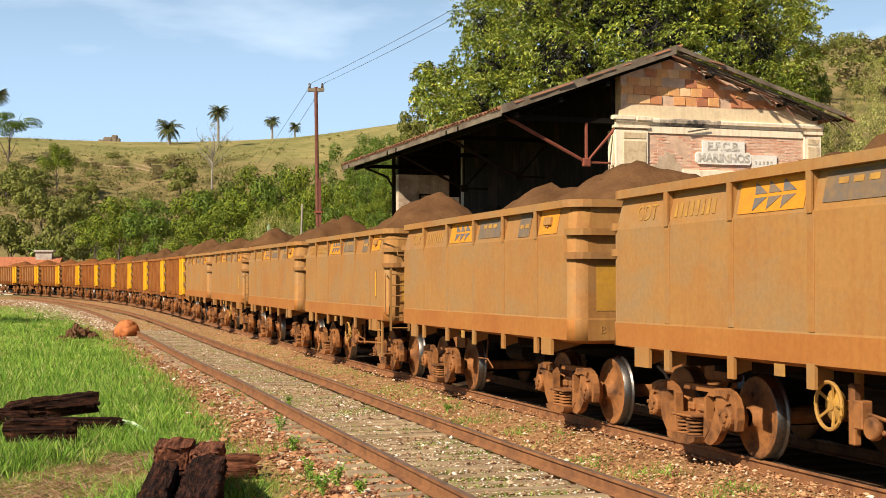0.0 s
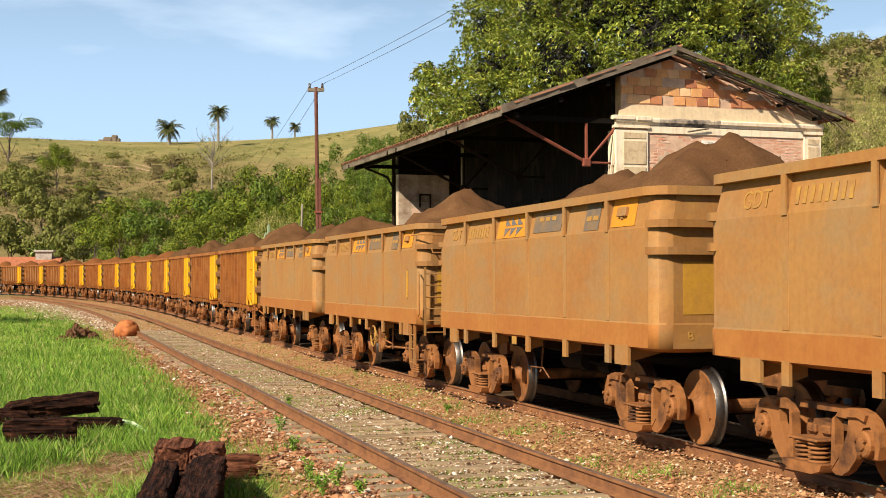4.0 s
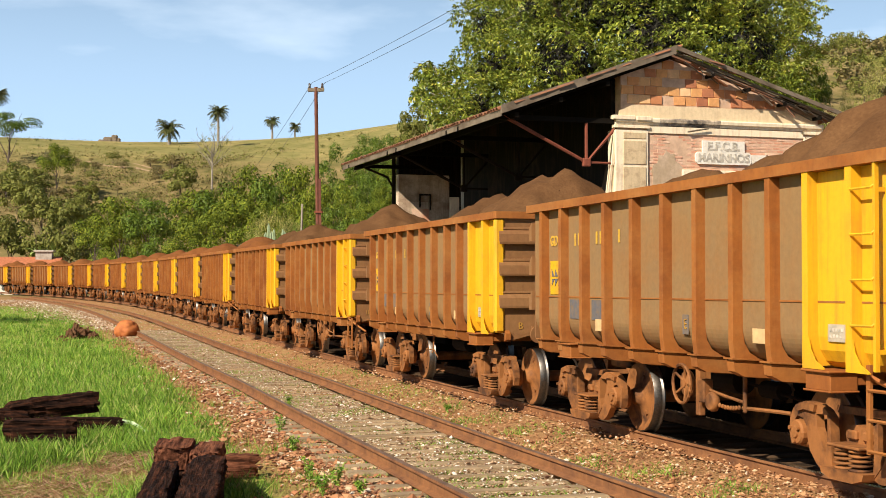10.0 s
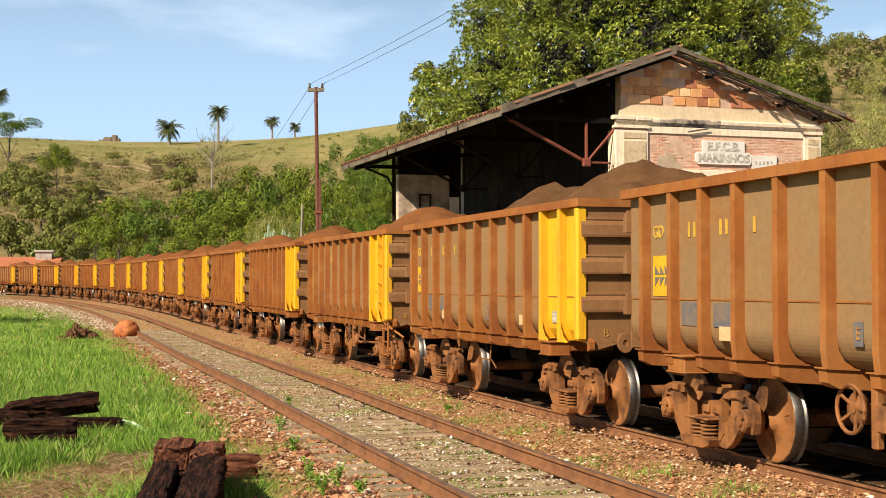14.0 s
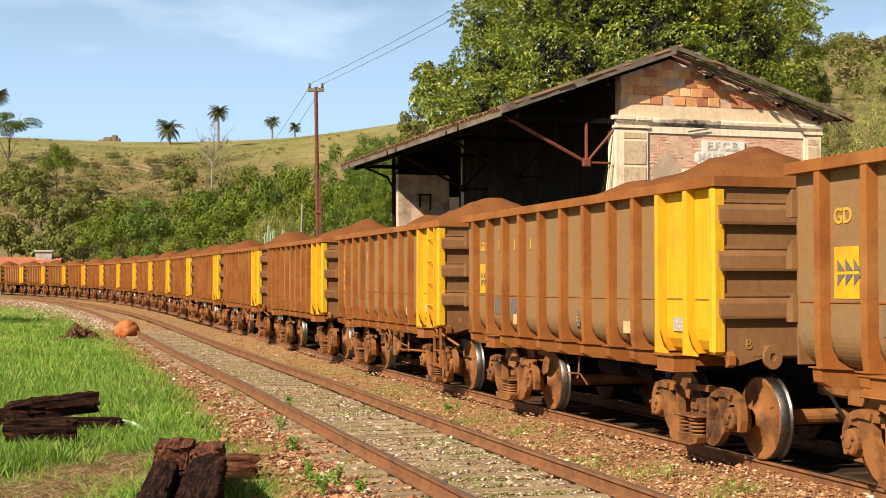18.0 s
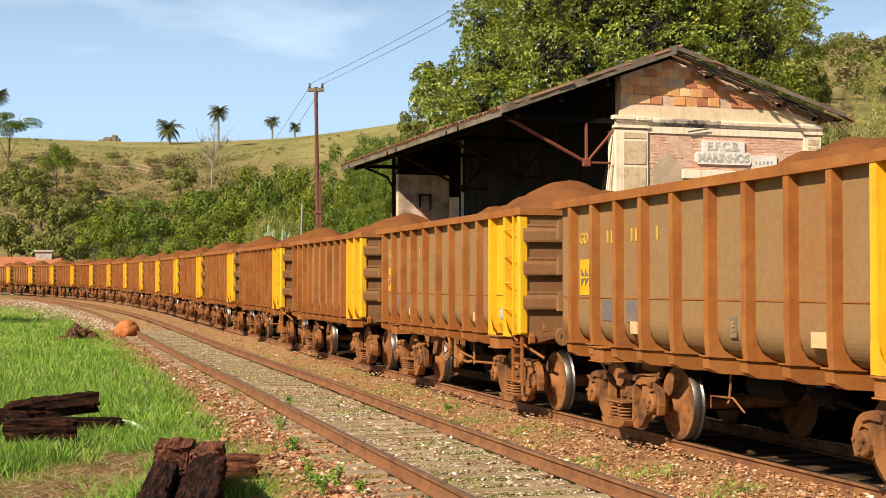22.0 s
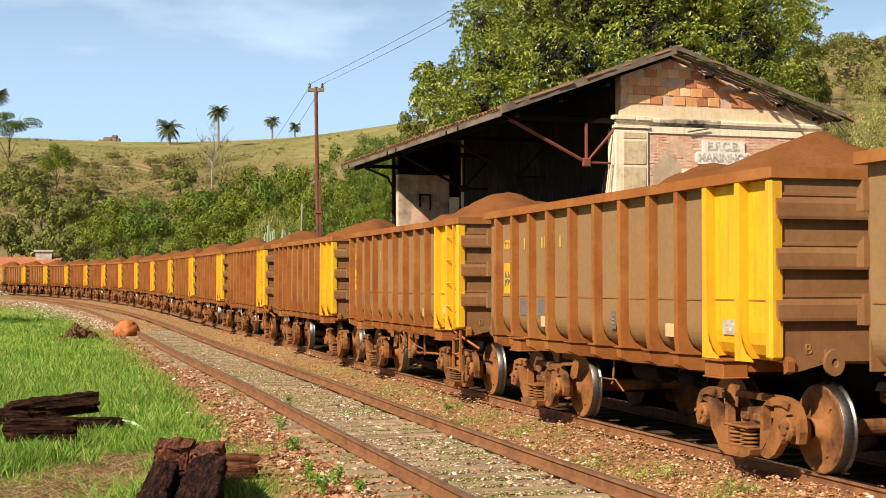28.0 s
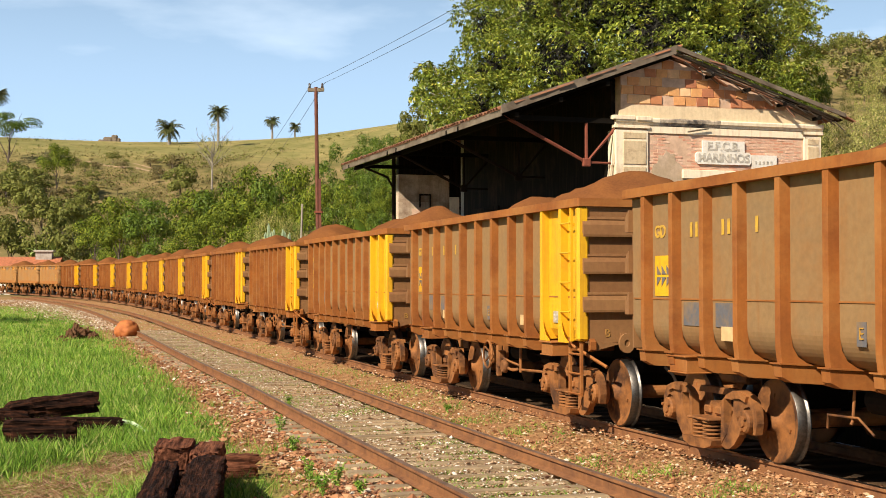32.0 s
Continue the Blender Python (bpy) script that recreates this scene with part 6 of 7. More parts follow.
for k in range(60):             # brownish scrub on the bank below the pasture
    px, y = rnd.uniform(90, 440), rnd.uniform(205, 268)
    base = at(px, y)
    h = rnd.uniform(1.0, 2.8)
    tree(px, y, 508 - (base.z + h - 1.88) / y * 2439, h * 2439 / y * rnd.uniform(0.5, 0.9), rnd.choice((SMALL_OLIVE, SCRUB_CROWNS, SCRUB_CROWNS)), "brownish low scrub on the dry bank", "bush", squash=0.6)


def rosettes(rng, clumps, per_area, leaf, count, narrow):
    """Twig ends all over the clumps, each with a whorl of hanging leaves."""
    b = np.array(clumps, float)
    k = np.repeat(np.arange(len(b)), np.maximum((per_area * b[:, 3] ** 2 * np.where(b[:, 1] < 2.0, 1.0, 0.35)).astype(int), 26))
    e = rng.normal(0, 1, (len(k), 3)) + np.array([0, 0, 0.2])
    e /= np.linalg.norm(e, axis=1, keepdims=True)
    p = b[k, :3] + e * (b[k, 3] * rng.uniform(0.80, 1.12, len(k)))[:, None]
    keep = e[:, 2] > -0.30 + 0.15 * rng.normal(0, 1, len(k))
    for j in range(len(b)):
        near = np.abs(p[:, 0] - b[j, 0]) < b[j, 3]
        keep &= ~near | (np.linalg.norm(p - b[j, :3], axis=1) > 0.72 * b[j, 3]) | (k == j)
    p, e = np.repeat(p[keep], count, 0), np.repeat(e[keep], count, 0)
    n = len(p)
    a = rng.uniform(0, 6.283, n)
    d = np.stack([np.cos(a), np.sin(a), rng.uniform(-1.3, 0.15, n)], -1) + 0.55 * e
    d /= np.linalg.norm(d, axis=1, keepdims=True)
    face = 0.8 * e + np.array([0, 0, 0.5]) + rng.normal(0, 0.26, (n, 3))
    side = np.cross(d, face)
    side /= np.linalg.norm(side, axis=1, keepdims=True) + 1e-9
    ln = leaf * rng.uniform(0.7, 1.3, (n, 1))
    q = p + d * 0.02
    mid = q + d * ln * 0.45 + np.array([0, 0, 0.012])
    return np.stack([q, mid + side * ln * narrow * 0.5, q + d * ln + np.array([0, 0, -0.02]), mid - side * ln * narrow * 0.5], 1)


def mango():
    y = 56.0
    k = y / 2439
    rng = np.random.default_rng(5)
    balls = []
    for px, py, r, dy in ((766, 152, 44, 0), (752, 108, 26, 0), (738, 160, 24, 0), (800, 118, 34, 0), (782, 184, 40, -1), (798, 150, 42, 0), (768, 124, 34, 0), (870, 30, 62, 1), (884, 120, 80, 0), (850, 205, 74, -1), (968, 30, 112, 0), (1090, 20, 146, -1), (1000, 125, 126, -2), (1222, 20, 140, 0), (1326, 30, 96, 0), (1392, 70, 66, 1), (1420, 20, 46, 1), (1428, 130, 44, 1),
                          (1300, 120, 120, -2), (1150, 100, 125, -3), (776, 206, 30, 0), (890, -60, 80, 2), (1000, -90, 150, 2), (1200, -110, 160, 2), (1330, -60, 110, 2), (1446, 48, 24, 0), (1100, 220, 150, 1), (1300, 230, 120, 1), (930, 250, 100, 2), (825, 250, 56, 2)):
        balls.append(((px - 1100) * k, dy * 1.2, (508 - py) * k + 1.88, r * k))
    base = at(1100, y)
    ob = thing("mango_tree", "huge dense mango tree towering behind the goods shed", "tree")
    ob.matrix_world = Matrix.Translation((base.x, base.y, 0))
    # each great limb ends in many drooping clumps of leaves, with dark hollows between
    clumps = []
    for bx, by, bz, br in balls:
        for _ in range(int(90 + 55 * br * br)):
            d = Vector((rng.normal(), rng.normal(), rng.normal())).normalized()
            p = Vector((bx, by, bz)) + d * (br * rng.uniform(0.72, 1.08) - 0.35)
            r = rng.uniform(0.55, 1.15) * min(1.0, 0.40 + 0.35 * br)
            if all((p - Vector(o[:3])).length > o[3] * 0.66 for o in balls) and all((p.x - c[0]) ** 2 + (p.y - c[1]) ** 2 + (p.z - c[2]) ** 2 > (0.62 * (r + c[3])) ** 2 for c in clumps):
                clumps.append((p.x, p.y, p.z, r))
    qs = rosettes(rng, clumps, 190, 0.148, 9, 0.34)
    mid = qs.mean(1)
    keep = np.ones(len(qs), bool)
    for bx, by, bz, br in balls:
        for _ in range(int(2 + 1.6 * br) if br > 1.7 else 0):
            d = Vector((rng.normal(), rng.normal() - 0.5, rng.normal() - 0.2)).normalized()
            h = np.array((bx, by, bz)) + np.array(d) * br * rng.uniform(0.85, 1.05)
            keep &= (((mid - h) / (np.array((1.0, 1.5, 1.25)) * rng.uniform(0.25, 0.75))) ** 2).sum(1) > rng.uniform(0.6, 1.2, len(mid))
    qs = qs[keep]
    # deep caves under overhanging boughs
    mid = qs.mean(1)
    keep = np.ones(len(qs), bool)
    for px, py, rx, rz in ((1275, 92, 62, 20), (1225, 76, 30, 24), (1325, 104, 34, 22), (1160, 74, 24, 18), (1120, 92, 22, 16), (1042, 84, 26, 22), (970, 128, 36, 17), (945, 118, 18, 14), (850, 36, 15, 30), (806, 148, 13, 20), (1006, 58, 20, 9),
                           (1368, 34, 12, 26), (1240, 20, 22, 16), (905, 62, 14, 12), (1090, 40, 16, 11), (1190, 128, 34, 12), (1380, 96, 20, 18), (1310, 60, 26, 12)):
        c = np.array(((px - 1100) * k, -0.4, (508 - py) * k + 1.88))
        f = ((mid - c) / np.array((rx * k * 0.85, 1e3, rz * k * 0.85))) ** 2
        keep &= (f.sum(1) > rng.uniform(0.55, 1.25, len(mid))) | (mid[:, 1] > c[1] + 2.1 * rng.uniform(0.7, 1.2, len(mid)))
    qs = np.concatenate([qs[keep], clump_leaves(rng, [(b[0], b[1] + 3.0, b[2], b[3] * 0.80) for b in balls], 560, 0.24, 0.55, 0.8, 0.1, 0.8)])
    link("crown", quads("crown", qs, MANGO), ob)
    # Near-black twigs fill the inside so that the gaps look shaded.
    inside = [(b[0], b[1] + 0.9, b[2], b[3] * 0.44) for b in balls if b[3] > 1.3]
    link("twigwork", quads("twigwork", clump_leaves(rng, inside, 1300, 0.42, 0.13, 0.2, 0.3, 0.7, 1.2, 0.6), SHADETWIG), ob, "near-black twig mass added for shade inside the crown")
    part("trunk", trunk_bmesh(9.0, 0.7, 8, random.Random(3)), BARK, ob).location.z = base.z
    bm = bmesh.new()            # bare twigs that show in the hollows
    rd = random.Random(12)
    for _ in range(60):
        bx, by, bz, br = rd.choice(balls)
        d = Vector((rd.uniform(-1, 1), rd.uniform(-1, -0.1), rd.uniform(-0.8, 0.4))).normalized()
        a = Vector((bx, by, bz)) + d * br * 0.55
        pipe(bm, [a, a + d * 0.35 + Vector((rd.uniform(-0.2, 0.2), 0, 0.1)), a + d * 0.8 + Vector((rd.uniform(-0.4, 0.4), 0, rd.uniform(-0.5, 0.1)))], 0.010, 4)
    tagged(part("twigs", bm, PALEBARK, ob), "bare pale twigs in the hollows of the crown", kind="stuff")


mango()


def palm(px, y, top_px, base_px, r_px, seed):
    p = at(px, y)
    z0 = 1.88 + (508 - base_px) / 2439 * y
    z1 = 1.88 + (508 - top_px) / 2439 * y
    r = 1.15 * r_px / 2439 * y
    rd = random.Random(seed)
    ob = thing("palm_tree", "lone palm with ragged fronds on the pasture hill", "palm tree", "palms on the hill")
    ob.matrix_world = Matrix.Translation((p.x, y, min(p.z, z0)))
    crown_z = z1 - min(p.z, z0) - r * 0.55
    part("trunk", rod(bmesh.new(), (0, 0, -0.3), (0, 0, crown_z), r * 0.13, r * 0.09, 7), PALEBARK, ob)
    qs = []
    for k in range(46):
        a, up = rd.uniform(0, 6.283), rd.uniform(-0.55, 1.2)
        ln = r * rd.uniform(0.85, 1.1)
        prev, way = Vector((0, 0, crown_z)), Vector((math.cos(a) * math.cos(up), math.sin(a) * math.cos(up), math.sin(up)))
        side = Vector((-math.sin(a), math.cos(a), 0))
        for j in range(6):
            nxt = prev + way * ln / 6
            for sgn in (1, -1):
                for f in (0.0, 0.5):
                    b = prev.lerp(nxt, f)
                    tip = b + (side * sgn * 0.32 + way * 0.28 + Vector((0, 0, -0.22))) * r * (0.9 - 0.1 * j)
                    qs.append([b, b + way * ln * 0.07, tip, tip - way * 0.01])
            prev = nxt
            way = (way + Vector((0, 0, -0.26))).normalized()
    part_mesh = quads("fronds", np.array([[list(c) for c in q] for q in qs]), PALMGREEN)
    link("fronds", part_mesh, ob)


for row in ((298, 312, 212, 262, 24, 1), (385, 300, 185, 300, 19, 2), (481, 335, 205, 243, 14, 3), (521, 338, 216, 241, 12, 4), (-7, 268, 156, 215, 20, 5)):
    palm(*row)


def bare_tree(px, y, top_px, base_px):
    p = at(px, y)
    h = 1.88 + (508 - top_px) / 2439 * y - p.z
    rd = random.Random(8)
    ob = thing("bare_tree", "pale leafless tree with thin branches", "tree")
    ob.matrix_world = Matrix.Translation(p)
    part("trunk", rod(bmesh.new(), (0, 0, -0.3), (0.1, 0, h * 0.55), 0.22, 0.13, 7), PALEBARK, ob)
    bm = bmesh.new()
    for k in range(16):
        a = Vector((0.1, 0, h * rd.uniform(0.35, 0.55)))
        ang, rr = rd.uniform(0, 6.28), 0.09
        for j in range(4):
            b = a + Vector((math.cos(ang) * h * 0.08, math.sin(ang) * h * 0.08, h * rd.uniform(0.05, 0.14)))
            rod(bm, a, b, rr, rr * 0.7, 4)
            rod(bm, b, b + Vector((rd.uniform(-0.7, 0.7), rd.uniform(-0.7, 0.7), rd.uniform(0.2, 0.9))), rr * 0.5, rr * 0.25, 4)
            a, rr, ang = b, rr * 0.7, ang + rd.uniform(-0.8, 0.8)
    part("branches", bm, PALEBARK, ob)
    rng = np.random.default_rng(2)
    pts, d = blob_points(rng, [(0, 0, h * 0.8, h * 0.2), (0.6, 0, h * 0.7, h * 0.2), (-0.7, 0.3, h * 0.72, h * 0.18)], 130, 0.5)
    link("crown", quads("crown", leaves(rng, pts, d, 3, 0.34, 0.2, 0.4), PALE), ob)


bare_tree(374, 240, 222, 322)


def banana(px, y, top_px, seed):
    p = at(px, y)
    h = 1.88 + (508 - top_px) / 2439 * y - p.z
    rd = random.Random(seed)
    ob = thing("banana_plant", "banana plant with broad bright green leaves", "banana plant", "banana plants")
    ob.matrix_world = Matrix.Translation(p)
    part("stem", rod(bmesh.new(), (0, 0, -0.2), (0, 0, h * 0.6), 0.13, 0.08, 8), PALMGREEN, ob)
    for k in range(8):
        a, up = rd.uniform(0, 6.283), rd.uniform(0.25, 1.05)
        prev, way, side = Vector((0, 0, h * 0.62)), Vector((math.cos(a) * math.cos(up), math.sin(a) * math.cos(up), math.sin(up))), Vector((-math.sin(a), math.cos(a), 0))
        bm = bmesh.new()
        rows = []
        for j in range(8):
            w = 0.20 * math.sin(math.pi * (j + 0.4) / 8)
            rows.append([bm.verts.new(prev + side * w + Vector((0, 0, 0.25 * w))), bm.verts.new(prev), bm.verts.new(prev - side * w + Vector((0, 0, 0.25 * w)))])
            prev = prev + way * h * 0.075
            way = (way + Vector((0, 0, -0.17))).normalized()
        for q0, q1 in zip(rows, rows[1:]):
            bm.faces.new((q0[0], q0[1], q1[1], q1[0]))
            bm.faces.new((q0[1], q0[2], q1[2], q1[1]))
        part("leaf", bm, BANANA, ob)


for row in ((606, 56, 388, 1), (648, 54, 378, 2), (664, 52, 386, 3), (630, 60, 392, 4), (95, 178, 418, 5), (70, 178, 424, 6)):
    banana(*row)


def cactus(px, y, top_px, seed):
    p = at(px, y)
    h = 1.88 + (508 - top_px) / 2439 * y - p.z
    rd = random.Random(seed)
    ob = thing("column_cactus", "grey-green column cactus behind the train", "cactus", "column cacti")
    ob.matrix_world = Matrix.Translation(p)
    for k in range(5):
        x, dy, f = rd.uniform(-0.7, 0.7), rd.uniform(-0.3, 0.3), rd.uniform(0.75, 1.0)
        bm = bmesh.new()
        n = 12
        rows = [[bm.verts.new((x + 0.02 * math.sin(3 * j + k) + r * (1.0 if q % 2 else 0.72) * math.cos(2 * math.pi * q / n), dy + r * (1.0 if q % 2 else 0.72) * math.sin(2 * math.pi * q / n), z)) for q in range(n)] for j, (r, z) in enumerate(((0.09, -0.2), (0.10, h * f * 0.4), (0.10, h * f * 0.8), (0.085, h * f * 0.96), (0.02, h * f)))]
        for a, b in zip(rows, rows[1:]):
            for q in range(n):
                bm.faces.new((a[q], a[(q + 1) % n], b[(q + 1) % n], b[q]))
        bm.faces.new(rows[-1][::-1])
        part("column", bm, CACTUS, ob)


for row in ((492, 70, 384, 1), (504, 69, 394, 2)):
    cactus(*row)
stake_foot = at(529, 68)
stake = tagged(new("stake", to_mesh(pipe(bmesh.new(), [stake_foot, stake_foot + Vector((0.05, 0, 2.2)), stake_foot + Vector((0.16, 0, 1.88 + (508 - 361) / 2439 * 68 - stake_foot.z))], 0.055, 6), "stake", PALEBARK)), "pale bare wooden stake leaning among shrubs", "stake")

# ---- far house beyond the curve ----
house = thing("far_house", "small pale house with an orange tiled roof", "house")
hx = at(34, 166)
house.matrix_world = Matrix.Translation(hx) @ pose(0, 0, 0, 0, 0, 8)
part("wall", boxes((-4.6, 4.4, -2.5, 2.5, -0.4, 3.3)), SIGNWHITE, house)
part("roof", prism(bmesh.new(), [(-3.1, 3.2), (0, 4.35), (3.1, 3.2), (3.1, 3.32), (0, 4.5), (-3.1, 3.32)], "x", -5.2, 5.0), TERRACOTTA, house, "orange clay-tiled roof")
part("chimney", boxes((2.0, 3.9, -0.9, 0.7, 3.4, 5.1), (1.8, 4.1, -1.1, 0.9, 5.1, 5.3)), WALLPALE, house)
for x in (-3.0, 0.0, 3.0):
    part("window", boxes((x - 0.5, x + 0.5, -2.54, -2.5, 1.0, 2.2)), DARK, house)
ruin = thing("stone_ruin", "broken stone ruin on the skyline", "ruin")
rp = at(193, 338)
ruin.matrix_world = Matrix.Translation(rp)
part("rubble", boxes((-1.6, 0.6, -0.5, 0.5, -0.4, 1.2), (0.4, 1.9, -0.5, 0.5, -0.4, 1.7), (-2.9, -1.4, -0.4, 0.4, -0.4, 0.6), (1.7, 2.6, -0.4, 0.4, -0.4, 0.9), bevel=0.25), WOOD, ruin)

# ---- things beside the siding ----


def old_beam(seed, length, w, h, rag=1.0):
    """A squared timber, split along its grain and crumbled at the edges."""
    rd = random.Random(seed)
    bm = bmesh.new()
    n, m = max(int(length / 0.045), 6), 7
    edge = [(-0.5 + k / m, 0.0) for k in range(m)] + [(0.5, k / m) for k in range(m)] + [(0.5 - k / m, 1.0) for k in range(m)] + [(-0.5, 1 - k / m) for k in range(m)]
    rows = []
    for i in range(n + 1):
        x = -length / 2 + length * i / n
        end = min(i, n - i)
        ringv = []
        for y, z in edge:
            corner = max(abs(y) * 2, abs(z - 0.5) * 2) * min(abs(y) * 2, abs(z - 0.5) * 2)
            big = noise.noise(Vector((x * 1.3 + seed * 5, y * 2.5, z * 2.5)))
            split = abs(noise.noise(Vector((x * 1.1 + seed, y * 13, z * 11 + seed))))
            chip = noise.noise(Vector((x * 9 + seed, y * 6, z * 6)))
            shrink = 1 - 0.10 * corner * (1 + big) - 0.16 * max(0, 0.22 - split) / 0.22 + 0.06 * big + 0.05 * rag * chip + (rag - 1) * (0.16 * big - 0.18 * corner)
            if end < 2:
                shrink *= 0.94 - 0.05 * rd.random() * (2 - end)
            zz = 0.5 + (z - 0.5) * shrink if z > 0.02 else 0.02 * rd.random()
            ringv.append(bm.verts.new((x + (rd.uniform(-0.05, 0.05) if end == 0 else rd.uniform(-0.012, 0.012)), y * shrink * w + rd.uniform(-0.004, 0.004), zz * h + rd.uniform(-0.004, 0.004))))
        rows.append(ringv)
    k4 = len(edge)
    for p, q in zip(rows, rows[1:]):
        for k in range(k4):
            bm.faces.new((p[k], p[(k + 1) % k4], q[(k + 1) % k4], q[k]))
    bm.faces.new(rows[0])
    bm.faces.new(rows[-1][::-1])
    return to_mesh(bm, "old_sleeper", REDTIMBER if seed in (3, 15, 16) else TARRED)


def beam(seed, p, turn, tilt, length, w=0.27, h=0.24, label="rotten dark wooden sleeper lying in the grass", rag=1.0):
    ob = tagged(new("old_sleeper", old_beam(seed, length, w, h, rag)), label, "railway sleeper", "discarded sleepers")
    ob.matrix_world = Matrix.Translation(p) @ pose(0, 0, 0, 0, tilt, turn)
    return ob


def spot(px, py, z=-0.27):
    """The place at height z under a mark of the view."""
    y = 2439 * (1.88 - z) / (py - 508.3)
    return Vector(((px - 784) / 2439 * y, y, z))


PILE = "splintered dark sleeper in a small pile"
for seed, x, y, z, turn, ln, w, h in ((1, -2.54, 12.35, -0.27, 98, 2.9, 0.28, 0.25), (7, -2.13, 12.4, -0.27, 98, 2.8, 0.30, 0.25), (8, -2.55, 12.40, -0.02, 98.5, 2.7, 0.27, 0.19), (9, -2.17, 12.55, -0.02, 97.5, 2.8, 0.36, 0.22),
                                      (14, -2.34, 12.6, -0.04, 98, 2.5, 0.10, 0.17), (10, -2.86, 14.55, -0.27, 96, 1.2, 0.40, 0.28), (11, -2.46, 14.6, -0.27, 95, 1.1, 0.27, 0.28), (15, -2.83, 14.6, 0.0, 97, 0.9, 0.42, 0.26), (16, -2.47, 14.5, 0.0, 96, 1.0, 0.34, 0.22)):
    beam(seed, Vector((x, y, z)), turn, 0, ln, w, h, PILE)
beam(3, spot(424, 842), 14, 0, 0.40, 0.27, 0.26, "broken block of dark sleeper beside the pile")
beam(4, spot(74, 780, -0.13), 12, 0, 0.85, 0.36, 0.30, "squared end of a dark sleeper under a log")
beam(12, spot(150, 762, -0.20), 22, 2, 1.1, 0.26, 0.2)
log = beam(5, spot(92, 762) + Vector((0.0, 0.12, 0.19)), 27, -5, 1.35, 0.34, 0.34, "ragged rotten log lying across old sleepers", 2.4)
beam(6, spot(2, 766), 30, 4, 0.7, 0.40, 0.40, "crumbling dark chunk of sleeper", 2.2)


def rock(name, p, size, seed, material, label, category, flat=0.8, rag=1.0):
    bm = bmesh.new()
    bmesh.ops.create_icosphere(bm, subdivisions=4, radius=1.0)
    for v in bm.verts:
        q = v.co.copy()
        v.co *= 1 + 0.20 * noise.noise(q * 1.3 + Vector((seed, 0, 0))) + rag * (0.11 * noise.noise(q * 3.2 + Vector((0, seed, 0))) + 0.05 * noise.noise(q * 9))
    ob = tagged(new(name, to_mesh(bm, name, material, smooth=rag < 2)), label, category)
    ob.matrix_world = Matrix.Translation(p) @ Matrix.Diagonal((size, size, size * flat, 1))
    return ob


q = spot(219, 603, -0.15)
rock("boulder", q + Vector((0.03, 0.4, 0.40)), 0.45, 2.0, BOULDER, "rounded orange earth boulder beside the siding rail", "boulder", 0.90, 0.9)
for k, (px, py, s, f) in enumerate(((128, 604, 0.24, 1.5), (146, 603, 0.30, 1.0), (166, 604, 0.22, 1.0), (110, 606, 0.20, 0.7), (136, 600, 0.28, 1.6), (155, 600, 0.22, 1.4), (120, 609, 0.13, 0.8), (176, 606, 0.13, 0.7))):
    rock("stump_chunk", spot(px, py, -0.15) + Vector((0, 0, s * 0.45)), s, 5.0 + k, ROT, "crumbled brown stump chunk in the grass", "stump", f, 3.2)
cane = tagged(new("green_cane", to_mesh(pipe(bmesh.new(), [spot(214, 744, -0.1), spot(236, 748, -0.14), spot(262, 764, -0.24)], 0.030, 6), "green_cane", CANE)), "pale green cut cane lying on the grass", "cane")

# ---- stones, grass and weeds ----

def stone_material():
    m, n, l, b = nodes_of("ballast_stone")
    g = n.new("ShaderNodeNewGeometry")
    col = ramp_node(n, l, g.outputs["Random Per Island"], [(0.0, (0.16, 0.075, 0.04)), (0.25, (0.33, 0.19, 0.10)), (0.5, (0.44, 0.31, 0.18)), (0.8, (0.54, 0.42, 0.28)), (0.92, (0.68, 0.60, 0.49)), (1.0, (0.86, 0.81, 0.72))])
    f = noise_node(n, l, coords(n, l), 60)
    l.new(mix_node(n, l, 0.4, col, ramp_node(n, l, f, [(0.3, grey(0.5)), (0.7, grey(1))]), "MULTIPLY"), b.inputs["Base Color"])
    b.inputs["Roughness"].default_value = 0.9
    return m


def red_stone_material(name="red_ballast_stone", stops=((0.0, (0.14, 0.055, 0.027)), (0.45, (0.33, 0.14, 0.058)), (0.8, (0.42, 0.215, 0.10)), (0.93, (0.48, 0.36, 0.22)), (1.0, (0.66, 0.58, 0.46)))):
    m, n, l, b = nodes_of(name)
    g = n.new("ShaderNodeNewGeometry")
    col = ramp_node(n, l, g.outputs["Random Per Island"], stops)
    l.new(col, b.inputs["Base Color"])
    b.inputs["Roughness"].default_value = 0.9
    return m


OCTA_V = np.array([(1, 0, 0), (0, 1, 0), (-1, 0, 0), (0, -1, 0), (0.2, 0.1, 0.55), (-0.1, 0.1, -0.7)], float)
OCTA_F = np.array([(0, 1, 4), (1, 2, 4), (2, 3, 4), (3, 0, 4), (1, 0, 5), (2, 1, 5), (3, 2, 5), (0, 3, 5)])


